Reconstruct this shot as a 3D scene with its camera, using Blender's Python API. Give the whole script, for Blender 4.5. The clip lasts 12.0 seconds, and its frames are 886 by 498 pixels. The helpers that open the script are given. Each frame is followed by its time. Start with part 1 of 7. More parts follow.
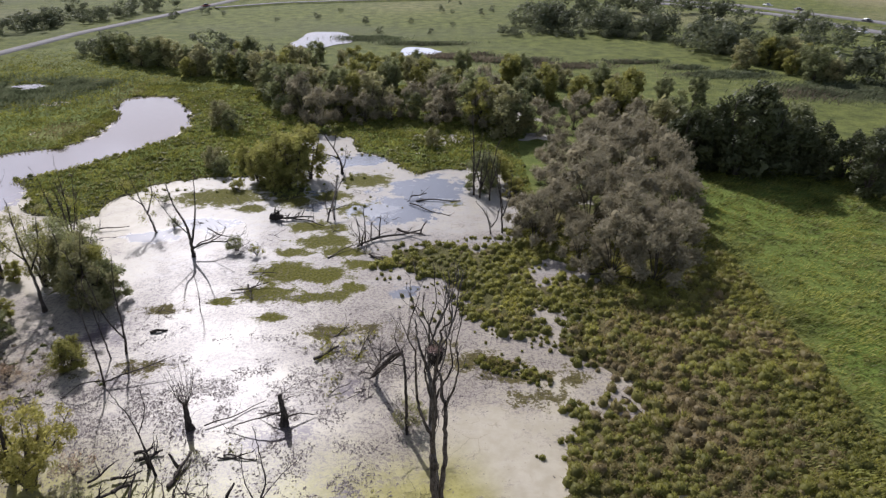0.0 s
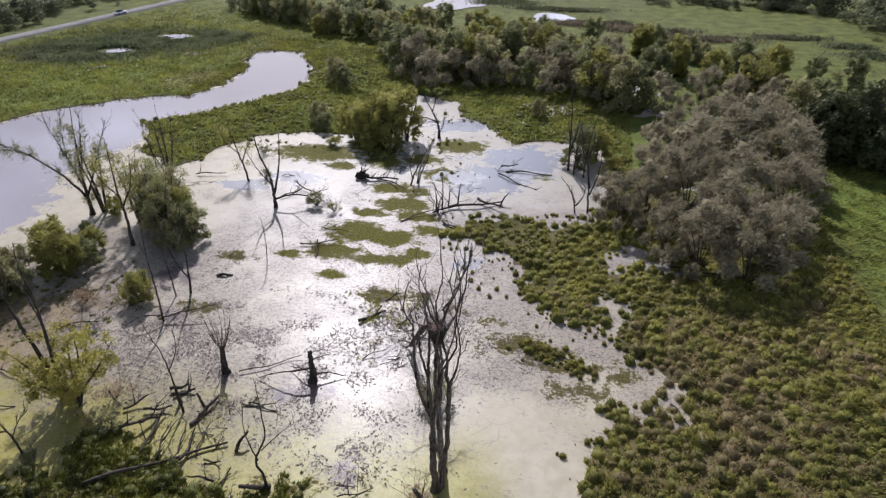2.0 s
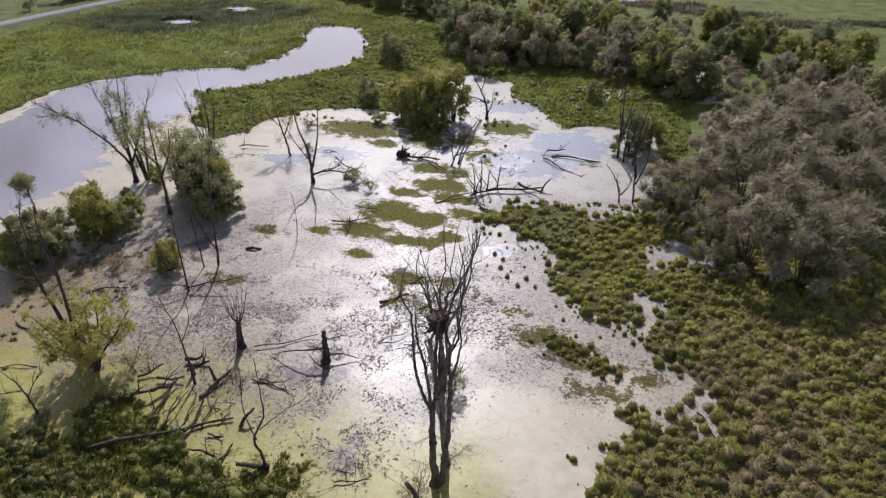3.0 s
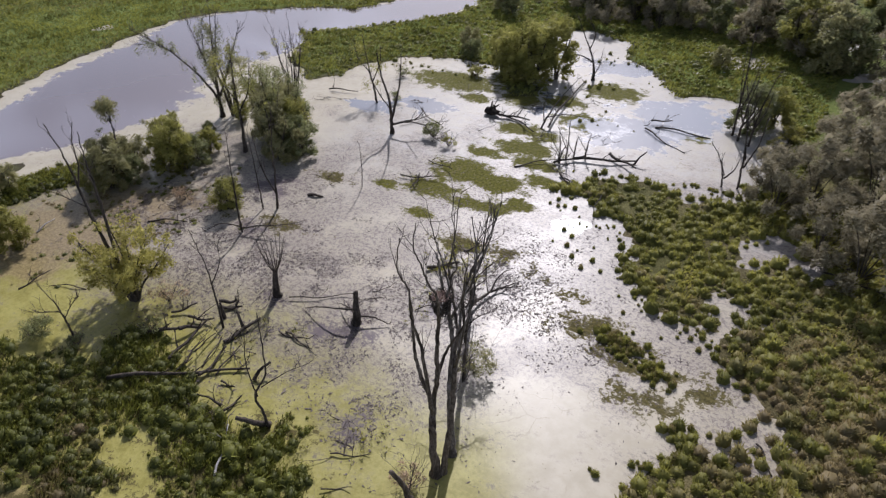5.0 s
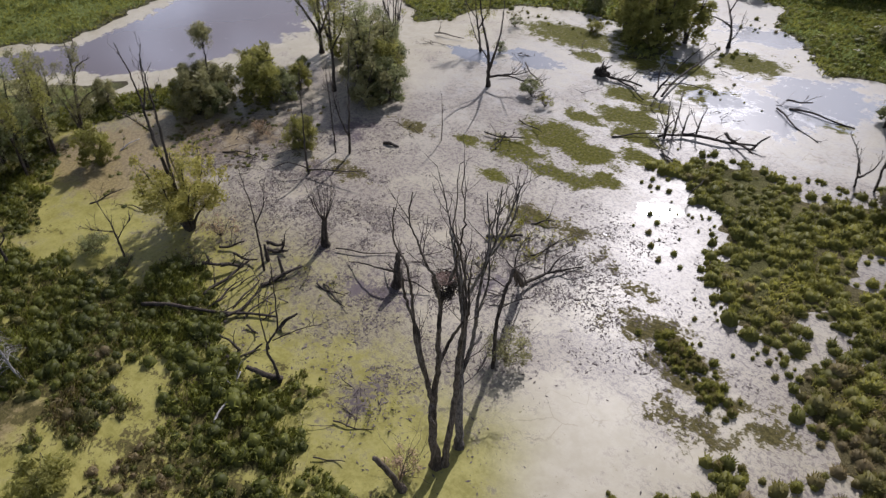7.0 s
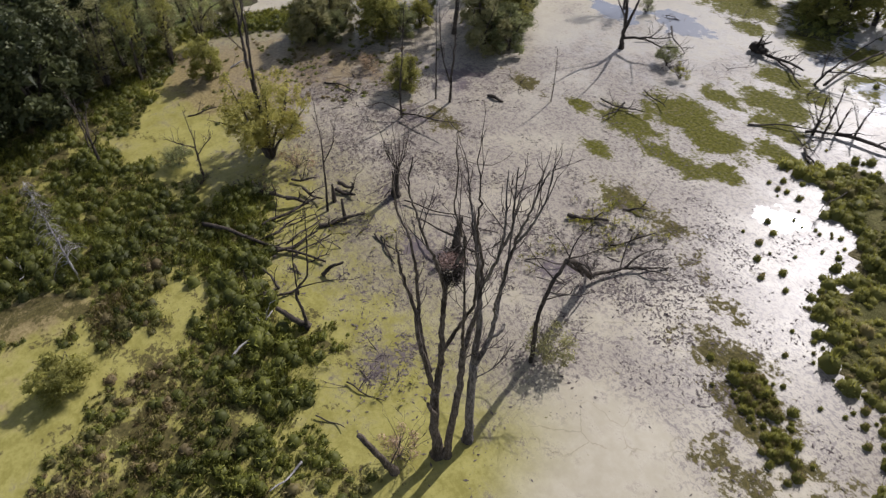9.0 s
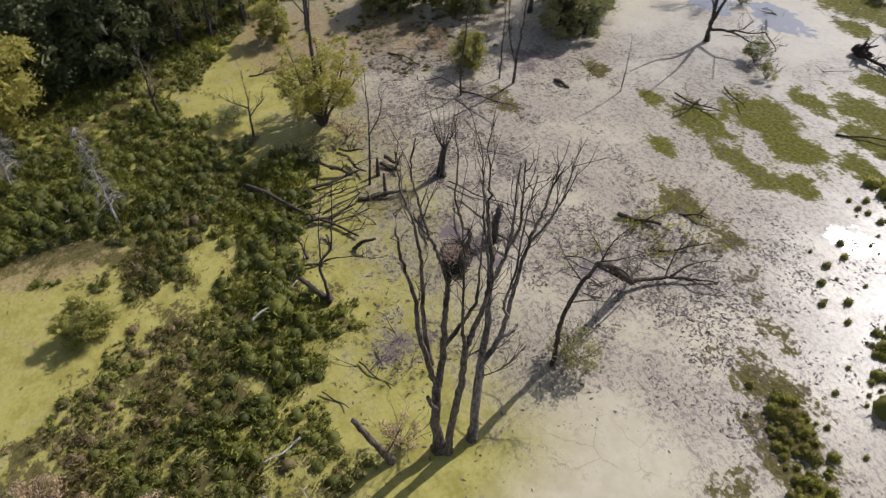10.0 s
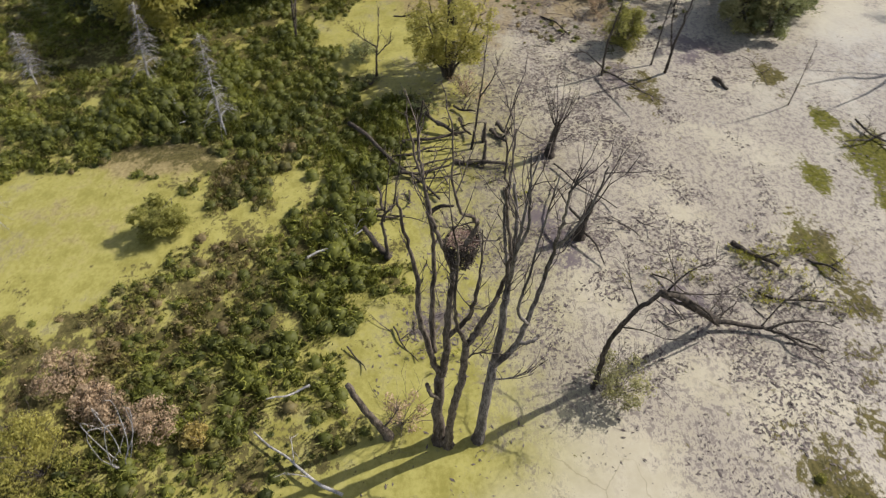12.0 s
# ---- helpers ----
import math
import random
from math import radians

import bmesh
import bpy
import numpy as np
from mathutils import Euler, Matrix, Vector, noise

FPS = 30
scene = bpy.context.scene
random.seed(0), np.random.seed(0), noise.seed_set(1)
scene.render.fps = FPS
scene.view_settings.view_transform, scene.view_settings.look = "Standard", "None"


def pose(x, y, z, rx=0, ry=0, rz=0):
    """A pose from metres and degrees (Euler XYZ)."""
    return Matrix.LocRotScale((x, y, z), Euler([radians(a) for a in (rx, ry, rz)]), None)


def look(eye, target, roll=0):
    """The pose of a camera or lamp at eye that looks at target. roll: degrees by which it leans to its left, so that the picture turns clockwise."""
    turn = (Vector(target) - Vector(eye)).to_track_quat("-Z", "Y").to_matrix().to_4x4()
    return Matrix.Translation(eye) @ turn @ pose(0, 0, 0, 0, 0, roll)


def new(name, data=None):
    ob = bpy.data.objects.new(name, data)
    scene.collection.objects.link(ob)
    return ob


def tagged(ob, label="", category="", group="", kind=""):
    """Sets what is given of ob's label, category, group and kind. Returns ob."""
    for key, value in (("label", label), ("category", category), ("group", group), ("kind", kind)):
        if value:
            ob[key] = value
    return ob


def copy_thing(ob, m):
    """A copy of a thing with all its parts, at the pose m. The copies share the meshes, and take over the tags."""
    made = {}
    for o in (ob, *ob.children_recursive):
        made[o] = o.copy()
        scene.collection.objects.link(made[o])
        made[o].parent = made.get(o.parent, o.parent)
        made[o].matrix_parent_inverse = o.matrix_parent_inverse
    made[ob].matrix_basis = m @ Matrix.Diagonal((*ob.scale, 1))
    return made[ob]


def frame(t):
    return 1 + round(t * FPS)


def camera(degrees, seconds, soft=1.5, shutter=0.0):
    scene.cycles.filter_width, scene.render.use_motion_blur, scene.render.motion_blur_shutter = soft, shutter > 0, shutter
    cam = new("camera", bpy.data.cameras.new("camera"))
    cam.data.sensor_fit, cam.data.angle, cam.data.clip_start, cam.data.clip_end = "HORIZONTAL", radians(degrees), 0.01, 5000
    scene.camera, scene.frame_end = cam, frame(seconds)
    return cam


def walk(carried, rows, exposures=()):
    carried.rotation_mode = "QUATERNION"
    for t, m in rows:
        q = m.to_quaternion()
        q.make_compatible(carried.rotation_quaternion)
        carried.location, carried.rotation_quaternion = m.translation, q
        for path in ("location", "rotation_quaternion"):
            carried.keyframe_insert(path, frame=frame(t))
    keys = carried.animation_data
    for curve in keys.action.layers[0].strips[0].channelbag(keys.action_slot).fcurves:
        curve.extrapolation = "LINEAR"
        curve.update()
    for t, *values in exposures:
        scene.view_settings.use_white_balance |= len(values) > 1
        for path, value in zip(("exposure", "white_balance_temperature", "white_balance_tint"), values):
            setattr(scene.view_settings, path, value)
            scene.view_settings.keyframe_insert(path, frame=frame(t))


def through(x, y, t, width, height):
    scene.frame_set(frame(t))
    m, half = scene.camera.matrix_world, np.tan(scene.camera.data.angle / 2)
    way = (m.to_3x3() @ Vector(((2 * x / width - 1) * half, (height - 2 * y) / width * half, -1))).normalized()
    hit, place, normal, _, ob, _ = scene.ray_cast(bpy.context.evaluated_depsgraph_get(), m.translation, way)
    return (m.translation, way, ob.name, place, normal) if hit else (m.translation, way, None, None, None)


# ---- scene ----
cam = camera(66.5, 12.0, 1.28, 0.5)
METRES, EYE, TILT, LEAN, TURN = 50.0, 45.05, -26.75, -0.25, 0.0
ROWS = [
    (0.0, 0.0, 0.0, 0.0, 0.0, 0.0, -0.0),
    (0.5, 0.0476, 0.0101, 0.0006, 3.01, -0.6, -1.42),
    (1.0, 0.0957, 0.029, 0.0032, 6.14, -1.37, -2.91),
    (1.5, 0.1362, 0.0525, 0.0068, 8.95, -2.2, -4.25),
    (2.0, 0.1728, 0.081, 0.0122, 11.67, -3.14, -5.53),
    (2.5, 0.2075, 0.1159, 0.018, 14.52, -4.24, -6.87),
    (3.0, 0.2357, 0.1508, 0.024, 17.2, -5.36, -8.11),
    (5.0, 0.3172, 0.3066, 0.0541, 28.4, -11.04, -13.16),
    (5.5, 0.3304, 0.345, 0.0628, 31.3, -12.73, -14.36),
    (6.0, 0.3424, 0.3863, 0.0719, 34.51, -14.57, -15.59),
    (6.5, 0.3521, 0.4246, 0.0791, 37.61, -16.33, -16.73),
    (7.0, 0.3593, 0.4633, 0.0873, 40.95, -18.32, -17.92),
    (9.0, 0.369, 0.6166, 0.1195, 56.66, -27.86, -22.59),
    (9.5, 0.3673, 0.6521, 0.127, 61.01, -30.48, -23.59),
    (10.0, 0.3645, 0.6884, 0.1338, 66.01, -33.4, -24.63),
    (10.5, 0.3592, 0.7219, 0.142, 70.92, -36.37, -25.43),
    (11.0, 0.3531, 0.7558, 0.1486, 76.38, -39.53, -26.21),
    (11.5, 0.3457, 0.7875, 0.1557, 81.66, -42.57, -26.67),
    (12.0, 0.3382, 0.819, 0.1609, 87.16, -45.53, -26.94),
]
walk(cam, [(t, pose(0, 0, EYE, TILT, LEAN, TURN) @ pose(METRES * x, METRES * y, METRES * z, 90 + pitch, roll, yaw)) for t, x, y, z, yaw, pitch, roll in ROWS],
     exposures=[(0.0, 0.19, 5900, 18), (2.5, 0.18, 5900, 18), (6.0, 0.04, 5900, 18), (7.2, 0.0, 5980, 17), (9.5, 0.16, 6150, 15), (12.0, 0.46, 6420, 10)])

# ---- sky and sun ----
SUN_AZ, SUN_EL = -22.0, 40.0        # degrees clockwise from +y, and above the horizon
world = bpy.data.worlds.new("sky")
scene.world = world
world.use_nodes = True
wt = world.node_tree
sky = wt.nodes.new("ShaderNodeTexSky")
sky.sky_type, sky.sun_disc = "NISHITA", False
sky.sun_elevation, sky.sun_rotation = radians(SUN_EL), radians(SUN_AZ) % (2 * math.pi)
sky.altitude, sky.air_density, sky.dust_density = 200, 1.0, 3.5
coord = wt.nodes.new("ShaderNodeTexCoord")
stretch = wt.nodes.new("ShaderNodeMapping")
stretch.inputs["Scale"].default_value = (1.0, 1.0, 2.2)
cloud = wt.nodes.new("ShaderNodeTexNoise")
cloud.inputs["Scale"].default_value, cloud.inputs["Detail"].default_value = 3.2, 6
ramp = wt.nodes.new("ShaderNodeMapRange")
ramp.inputs["From Min"].default_value, ramp.inputs["From Max"].default_value = 0.44, 0.62
ramp.inputs["To Max"].default_value = 0.85
blend = wt.nodes.new("ShaderNodeMix")
blend.data_type = "RGBA"
wt.links.new(coord.outputs["Generated"], stretch.inputs["Vector"])
wt.links.new(stretch.outputs["Vector"], cloud.inputs["Vector"])
wt.links.new(cloud.outputs["Fac"], ramp.inputs["Value"])
height = wt.nodes.new("ShaderNodeSeparateXYZ")
thin = wt.nodes.new("ShaderNodeMapRange")     # clouds stand closer together towards the horizon
thin.inputs["From Min"].default_value, thin.inputs["From Max"].default_value = 0.1, 0.75
thin.inputs["To Min"].default_value, thin.inputs["To Max"].default_value = 1.0, 0.1
cover = wt.nodes.new("ShaderNodeMath")
cover.operation = "MULTIPLY"
wt.links.new(coord.outputs["Generated"], height.inputs["Vector"])
wt.links.new(height.outputs["Z"], thin.inputs["Value"])
wt.links.new(ramp.outputs["Result"], cover.inputs[0])
wt.links.new(thin.outputs["Result"], cover.inputs[1])
haze = wt.nodes.new("ShaderNodeMapRange")     # white haze low over the land
haze.inputs["From Min"].default_value, haze.inputs["From Max"].default_value = 0.05, 0.4
haze.inputs["To Min"].default_value, haze.inputs["To Max"].default_value = 0.45, 0.0
most = wt.nodes.new("ShaderNodeMath")
most.operation = "MAXIMUM"
wt.links.new(height.outputs["Z"], haze.inputs["Value"])
wt.links.new(cover.outputs[0], most.inputs[0])
wt.links.new(haze.outputs["Result"], most.inputs[1])
wt.links.new(most.outputs[0], blend.inputs["Factor"])
wt.links.new(sky.outputs["Color"], blend.inputs["A"])
glow = wt.nodes.new("ShaderNodeMix")     # clouds are white and brighter towards the sun, as the sky is
glow.data_type, glow.blend_type = "RGBA", "ADD"
glow.inputs["Factor"].default_value = 1.0
glow.inputs["B"].default_value = (27.0, 29.2, 33.5, 1)
wt.links.new(sky.outputs["Color"], glow.inputs["A"])
wt.links.new(glow.outputs["Result"], blend.inputs["B"])
back = wt.nodes["Background"]
back.inputs["Strength"].default_value = 0.053
wt.links.new(blend.outputs["Result"], back.inputs["Color"])

sun = new("sun", bpy.data.lights.new("sun", "SUN"))
sun.data.energy, sun.data.angle, sun.data.color = 4.8, radians(0.6), (1.0, 0.955, 0.9)
sun_from = Vector((math.sin(radians(SUN_AZ)) * math.cos(radians(SUN_EL)), math.cos(radians(SUN_AZ)) * math.cos(radians(SUN_EL)), math.sin(radians(SUN_EL))))
sun.matrix_world = look(sun_from * 300, (0, 0, 0))


# ---- materials ----
class Nodes:
    """A short way to write node trees."""

    def __init__(self, name):
        self.mat = bpy.data.materials.new(name)
        self.mat.use_nodes = True
        self.tree = self.mat.node_tree
        self.bsdf = self.tree.nodes["Principled BSDF"]

    def put(self, socket, value):
        if isinstance(value, bpy.types.NodeSocket):
            self.tree.links.new(value, socket)
        elif isinstance(value, tuple) and len(value) == 3 and socket.type == "RGBA":
            socket.default_value = (*value, 1)
        else:
            socket.default_value = value

    def noise(self, scale, detail=3, rough=0.55, vector=None):
        n = self.tree.nodes.new("ShaderNodeTexNoise")
        n.inputs["Scale"].default_value, n.inputs["Detail"].default_value, n.inputs["Roughness"].default_value = scale, detail, rough
        self.put(n.inputs["Vector"], vector if vector is not None else self.place())
        return n.outputs["Fac"]

    def place(self):
        return self.tree.nodes.new("ShaderNodeNewGeometry").outputs["Position"]

    def local(self):
        return self.tree.nodes.new("ShaderNodeTexCoord").outputs["Object"]

    def attr(self, name):
        n = self.tree.nodes.new("ShaderNodeAttribute")
        n.attribute_name = name
        return n.outputs["Fac"]

    def chance(self):
        return self.tree.nodes.new("ShaderNodeObjectInfo").outputs["Random"]

    def step(self, value, low, high, to_low=0.0, to_high=1.0):
        n = self.tree.nodes.new("ShaderNodeMapRange")
        n.interpolation_type = "SMOOTHSTEP"
        for k, v in zip(("Value", "From Min", "From Max", "To Min", "To Max"), (value, low, high, to_low, to_high)):
            self.put(n.inputs[k], v)
        return n.outputs["Result"]

    def math(self, op, a, b=0.0):
        n = self.tree.nodes.new("ShaderNodeMath")
        n.operation = op
        self.put(n.inputs[0], a), self.put(n.inputs[1], b)
        return n.outputs[0]

    def mix(self, fac, a, b):
        n = self.tree.nodes.new("ShaderNodeMix")
        n.data_type = "RGBA"
        self.put(n.inputs["Factor"], fac), self.put(n.inputs["A"], a), self.put(n.inputs["B"], b)
        return n.outputs["Result"]

    def bump(self, height, strength=0.4, distance=0.05):
        n = self.tree.nodes.new("ShaderNodeBump")
        n.inputs["Strength"].default_value, n.inputs["Distance"].default_value = strength, distance
        self.put(n.inputs["Height"], height)
        self.put(self.bsdf.inputs["Normal"], n.outputs["Normal"])

    def done(self, colour, rough=0.8, spec=0.3):
        self.put(self.bsdf.inputs["Base Color"], colour)
        self.put(self.bsdf.inputs["Roughness"], rough)
        self.put(self.bsdf.inputs["Specular IOR Level"], spec)
        return self.mat

    def leafy(self, colour, through=0.35):
        """A thin leaf: dull above, with some of the light passing through."""
        t = self.tree.nodes.new("ShaderNodeBsdfTranslucent")
        self.put(t.inputs["Color"], colour)
        m = self.tree.nodes.new("ShaderNodeMixShader")
        m.inputs["Fac"].default_value = through
        self.done(colour, 0.6, 0.25)
        self.tree.links.new(self.bsdf.outputs[0], m.inputs[1])
        self.tree.links.new(t.outputs[0], m.inputs[2])
        self.tree.links.new(m.outputs[0], self.tree.nodes["Material Output"].inputs["Surface"])
        return self.mat


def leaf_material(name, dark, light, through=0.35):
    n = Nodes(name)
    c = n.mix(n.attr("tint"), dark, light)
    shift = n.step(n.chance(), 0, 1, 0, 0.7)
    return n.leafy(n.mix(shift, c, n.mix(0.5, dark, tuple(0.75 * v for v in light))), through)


def bark_material(name, dark, light):
    n = Nodes(name)
    stretch = n.tree.nodes.new("ShaderNodeMapping")
    stretch.inputs["Scale"].default_value = (1.0, 1.0, 0.28)
    n.put(stretch.inputs["Vector"], n.local())
    p = stretch.outputs["Vector"]
    grain = n.noise(8, 5, 0.75, p)
    c = n.mix(n.step(grain, 0.3, 0.7), dark, light)
    c = n.mix(n.step(n.noise(1.6, 4, 0.65, p), 0.46, 0.62, 0, 0.75), c, tuple(0.6 * v for v in dark))
    n.bump(grain, 0.7, 0.04)
    return n.done(c, 0.85, 0.2)


M_DEAD = bark_material("weathered dead wood", (0.034, 0.025, 0.018), (0.185, 0.15, 0.116))
M_PALE = bark_material("pale weathered dead wood", (0.05, 0.042, 0.036), (0.26, 0.23, 0.2))
M_LOG = bark_material("wet dark log", (0.022, 0.018, 0.014), (0.1, 0.08, 0.062))
M_SILVER = bark_material("bleached bare wood", (0.2, 0.187, 0.175), (0.43, 0.41, 0.39))
M_BARK = bark_material("living bark", (0.04, 0.033, 0.026), (0.12, 0.1, 0.08))
M_TWIG = bark_material("thin dead twigs", (0.06, 0.048, 0.04), (0.16, 0.13, 0.11))
M_LEAF = leaf_material("broad leaves", (0.16, 0.155, 0.04), (0.46, 0.44, 0.12), 0.55)
M_DARKLEAF = leaf_material("shaded dense leaves", (0.105, 0.118, 0.05), (0.37, 0.38, 0.165), 0.5)
M_WILLOW = leaf_material("yellow-green willow leaves", (0.26, 0.24, 0.055), (0.54, 0.49, 0.14), 0.6)
M_GREY = leaf_material("silver-grey willow leaves", (0.155, 0.137, 0.083), (0.48, 0.425, 0.272), 0.48)
M_OLIVE = leaf_material("grey-olive leaves", (0.15, 0.143, 0.062), (0.46, 0.435, 0.2), 0.5)
# leaf colour with shade painted in, for the backlit and shaded groves
M_SHADED = leaf_material("leaves darkened for shade", (0.038, 0.047, 0.019), (0.145, 0.155, 0.06), 0.25)
M_WOODS = leaf_material("leaves of distant woods", (0.055, 0.064, 0.034), (0.215, 0.228, 0.118), 0.4)
M_AMBER = leaf_material("orange-yellow autumn leaves", (0.26, 0.19, 0.05), (0.48, 0.38, 0.12), 0.4)
M_PINK = leaf_material("dry pinkish shrub leaves", (0.29, 0.205, 0.12), (0.54, 0.4, 0.26), 0.35)


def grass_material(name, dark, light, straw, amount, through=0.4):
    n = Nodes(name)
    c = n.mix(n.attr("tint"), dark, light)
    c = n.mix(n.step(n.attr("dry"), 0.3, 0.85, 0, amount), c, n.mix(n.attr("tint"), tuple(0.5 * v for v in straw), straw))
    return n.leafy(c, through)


M_GRASS = grass_material("sedge blades", (0.105, 0.108, 0.022), (0.4, 0.375, 0.08), (0.35, 0.265, 0.135), 0.85, 0.45)
M_MEADOW = grass_material("meadow grass blades", (0.082, 0.095, 0.02), (0.325, 0.33, 0.07), (0.31, 0.24, 0.12), 0.85, 0.45)
M_SEDGE = grass_material("green sedge blades", (0.078, 0.086, 0.017), (0.31, 0.31, 0.066), (0.27, 0.215, 0.11), 0.85, 0.35)
M_REED = grass_material("dull reed blades", (0.06, 0.075, 0.035), (0.17, 0.185, 0.1), (0.24, 0.18, 0.13), 0.9)
M_RUSH = grass_material("green weeds and rushes", (0.038, 0.046, 0.009), (0.255, 0.26, 0.046), (0.29, 0.21, 0.105), 0.85, 0.3)


def ground_material():
    n = Nodes("marsh ground")
    big, mid, fine = n.noise(0.022, 5, 0.6), n.noise(0.22, 5, 0.65), n.noise(1.7, 5, 0.7)
    green = n.mix(n.step(mid, 0.32, 0.68), (0.068, 0.084, 0.02), (0.165, 0.182, 0.046))
    green = n.mix(n.step(fine, 0.35, 0.7, 0, 0.6), green, (0.05, 0.055, 0.016))
    dry = n.mix(n.step(mid, 0.35, 0.65), (0.12, 0.1, 0.045), (0.26, 0.21, 0.1))
    c = n.mix(n.step(n.math("ADD", n.math("MULTIPLY", big, 0.5), n.attr("dry")), 0.5, 0.9), green, dry)
    c = n.mix(n.math("MULTIPLY", n.attr("lush"), n.step(fine, 0.2, 0.7, 1.0, 0.5)), c, (0.15, 0.22, 0.035))
    c = n.mix(n.attr("reed"), c, n.mix(fine, (0.06, 0.07, 0.03), (0.13, 0.135, 0.065)))
    c = n.mix(n.attr("field"), c, n.mix(n.step(mid, 0.4, 0.6), (0.2, 0.175, 0.09), (0.3, 0.25, 0.14)))
    c = n.mix(n.attr("mud"), c, n.mix(fine, (0.03, 0.025, 0.016), (0.08, 0.065, 0.045)))
    c = n.mix(n.math("MULTIPLY", n.attr("near"), 0.7), c, n.mix(n.step(mid, 0.35, 0.65), (0.075, 0.066, 0.024), (0.15, 0.125, 0.06)))
    c = n.mix(n.math("MULTIPLY", n.attr("moss"), 0.9), c, n.mix(n.step(fine, 0.35, 0.65), (0.04, 0.043, 0.013), (0.13, 0.12, 0.038)))
    n.bump(n.math("ADD", fine, mid), 1.0, 0.35)
    return n.done(c, 0.9, 0.1)


def water_material():
    n = Nodes("duckweed water")
    big, mid, fine, speck = n.noise(0.07, 5, 0.6), n.noise(0.6, 6, 0.65), n.noise(3.2, 5, 0.7), n.noise(2.2, 5, 0.75)
    cream = n.mix(n.step(mid, 0.3, 0.7), (0.335, 0.3, 0.215), (0.41, 0.37, 0.28))
    weed = n.mix(n.step(n.math("ADD", n.math("MULTIPLY", mid, 0.6), n.math("MULTIPLY", fine, 0.4)), 0.36, 0.62), (0.2, 0.18, 0.045), (0.315, 0.288, 0.09))
    c = n.mix(n.step(n.math("ADD", n.attr("duck"), n.math("MULTIPLY", n.math("SUBTRACT", big, 0.5), 0.9)), 0.15, 0.85), cream, weed)
    c = n.mix(n.math("MULTIPLY", n.attr("thin"), n.step(mid, 0.3, 0.65, 0.95, 0.45)), c, n.mix(n.step(fine, 0.35, 0.65), (0.28, 0.265, 0.24), (0.36, 0.34, 0.31)))
    soil = n.math("ADD", n.math("MULTIPLY", n.attr("dirt"), 0.55), n.math("ADD", n.math("MULTIPLY", n.math("SUBTRACT", mid, 0.5), 1.2), n.math("MULTIPLY", n.math("SUBTRACT", n.noise(0.14, 4, 0.6), 0.52), 1.8)))
    c = n.mix(n.step(soil, 0.1, 0.75, 0, 0.62), c, n.mix(fine, (0.19, 0.166, 0.14), (0.28, 0.246, 0.208)))
    crumbs = n.math("MAXIMUM", n.step(n.math("ADD", n.math("MULTIPLY", speck, 0.6), n.math("MULTIPLY", fine, 0.4)), 0.505, 0.55), n.step(n.noise(7.5, 4, 0.7), 0.57, 0.62))
    c = n.mix(n.step(n.math("ADD", soil, n.math("MULTIPLY", n.math("SUBTRACT", fine, 0.5), 1.2)), 0.95, 1.5, 0, 0.7), c, (0.12, 0.103, 0.1))
    line = n.tree.nodes.new("ShaderNodeMapping")     # bits drift into short lines
    line.inputs["Rotation"].default_value, line.inputs["Scale"].default_value = (0, 0, 0.5), (0.75, 2.2, 1.0)
    n.put(line.inputs["Vector"], n.place())
    flecks = n.math("MAXIMUM", n.step(n.noise(2.3, 4, 0.62, line.outputs["Vector"]), 0.585, 0.62), n.step(n.noise(4.6, 4, 0.62, line.outputs["Vector"]), 0.6, 0.63))
    crumbs = n.math("MAXIMUM", crumbs, flecks)
    dots = n.math("MULTIPLY", crumbs, n.step(soil, 0.0, 0.5))
    c = n.mix(n.math("MULTIPLY", dots, 0.66), c, (0.1, 0.08, 0.082))
    c = n.mix(n.step(n.math("ADD", n.attr("silt"), n.math("MULTIPLY", n.math("SUBTRACT", mid, 0.5), 1.6)), 0.3, 0.75, 0, 0.8), c, n.mix(n.step(fine, 0.35, 0.65), (0.13, 0.095, 0.05), (0.29, 0.225, 0.12)))
    rot = n.step(n.math("ADD", n.attr("rot"), n.math("ADD", n.math("MULTIPLY", n.math("SUBTRACT", mid, 0.5), 2.0), n.math("MULTIPLY", n.math("SUBTRACT", fine, 0.5), 1.6))), 0.4, 0.75, 0, 0.85)
    c = n.mix(rot, c, n.mix(fine, (0.06, 0.047, 0.055), (0.13, 0.105, 0.115)))
    edge = n.math("ADD", n.math("ADD", n.attr("mat"), n.math("MULTIPLY", n.math("SUBTRACT", n.noise(0.55, 8, 0.74), 0.5), 2.5)), n.math("MULTIPLY", n.math("SUBTRACT", fine, 0.5), 1.1))
    mat = n.math("MULTIPLY", n.step(edge, 0.36, 0.66), n.step(n.noise(2.6, 4, 0.7), 0.36, 0.46, 0.8, 1.0))
    c = n.mix(mat, c, n.mix(n.step(fine, 0.3, 0.7), (0.046, 0.045, 0.009), (0.125, 0.12, 0.026)))
    bog = n.step(n.math("ADD", n.attr("bog"), n.math("ADD", n.math("MULTIPLY", n.math("SUBTRACT", n.noise(0.45, 8, 0.7), 0.5), 2.6), n.math("MULTIPLY", n.math("SUBTRACT", fine, 0.5), 1.4))), 0.42, 0.62)
    c = n.mix(bog, c, n.mix(n.step(fine, 0.3, 0.7), (0.035, 0.034, 0.013), (0.12, 0.1, 0.04)))
    warp = n.tree.nodes.new("ShaderNodeVectorMath")
    warp.operation = "ADD"
    wobble = n.tree.nodes.new("ShaderNodeTexNoise")
    wobble.inputs["Scale"].default_value, wobble.inputs["Detail"].default_value = 0.8, 4
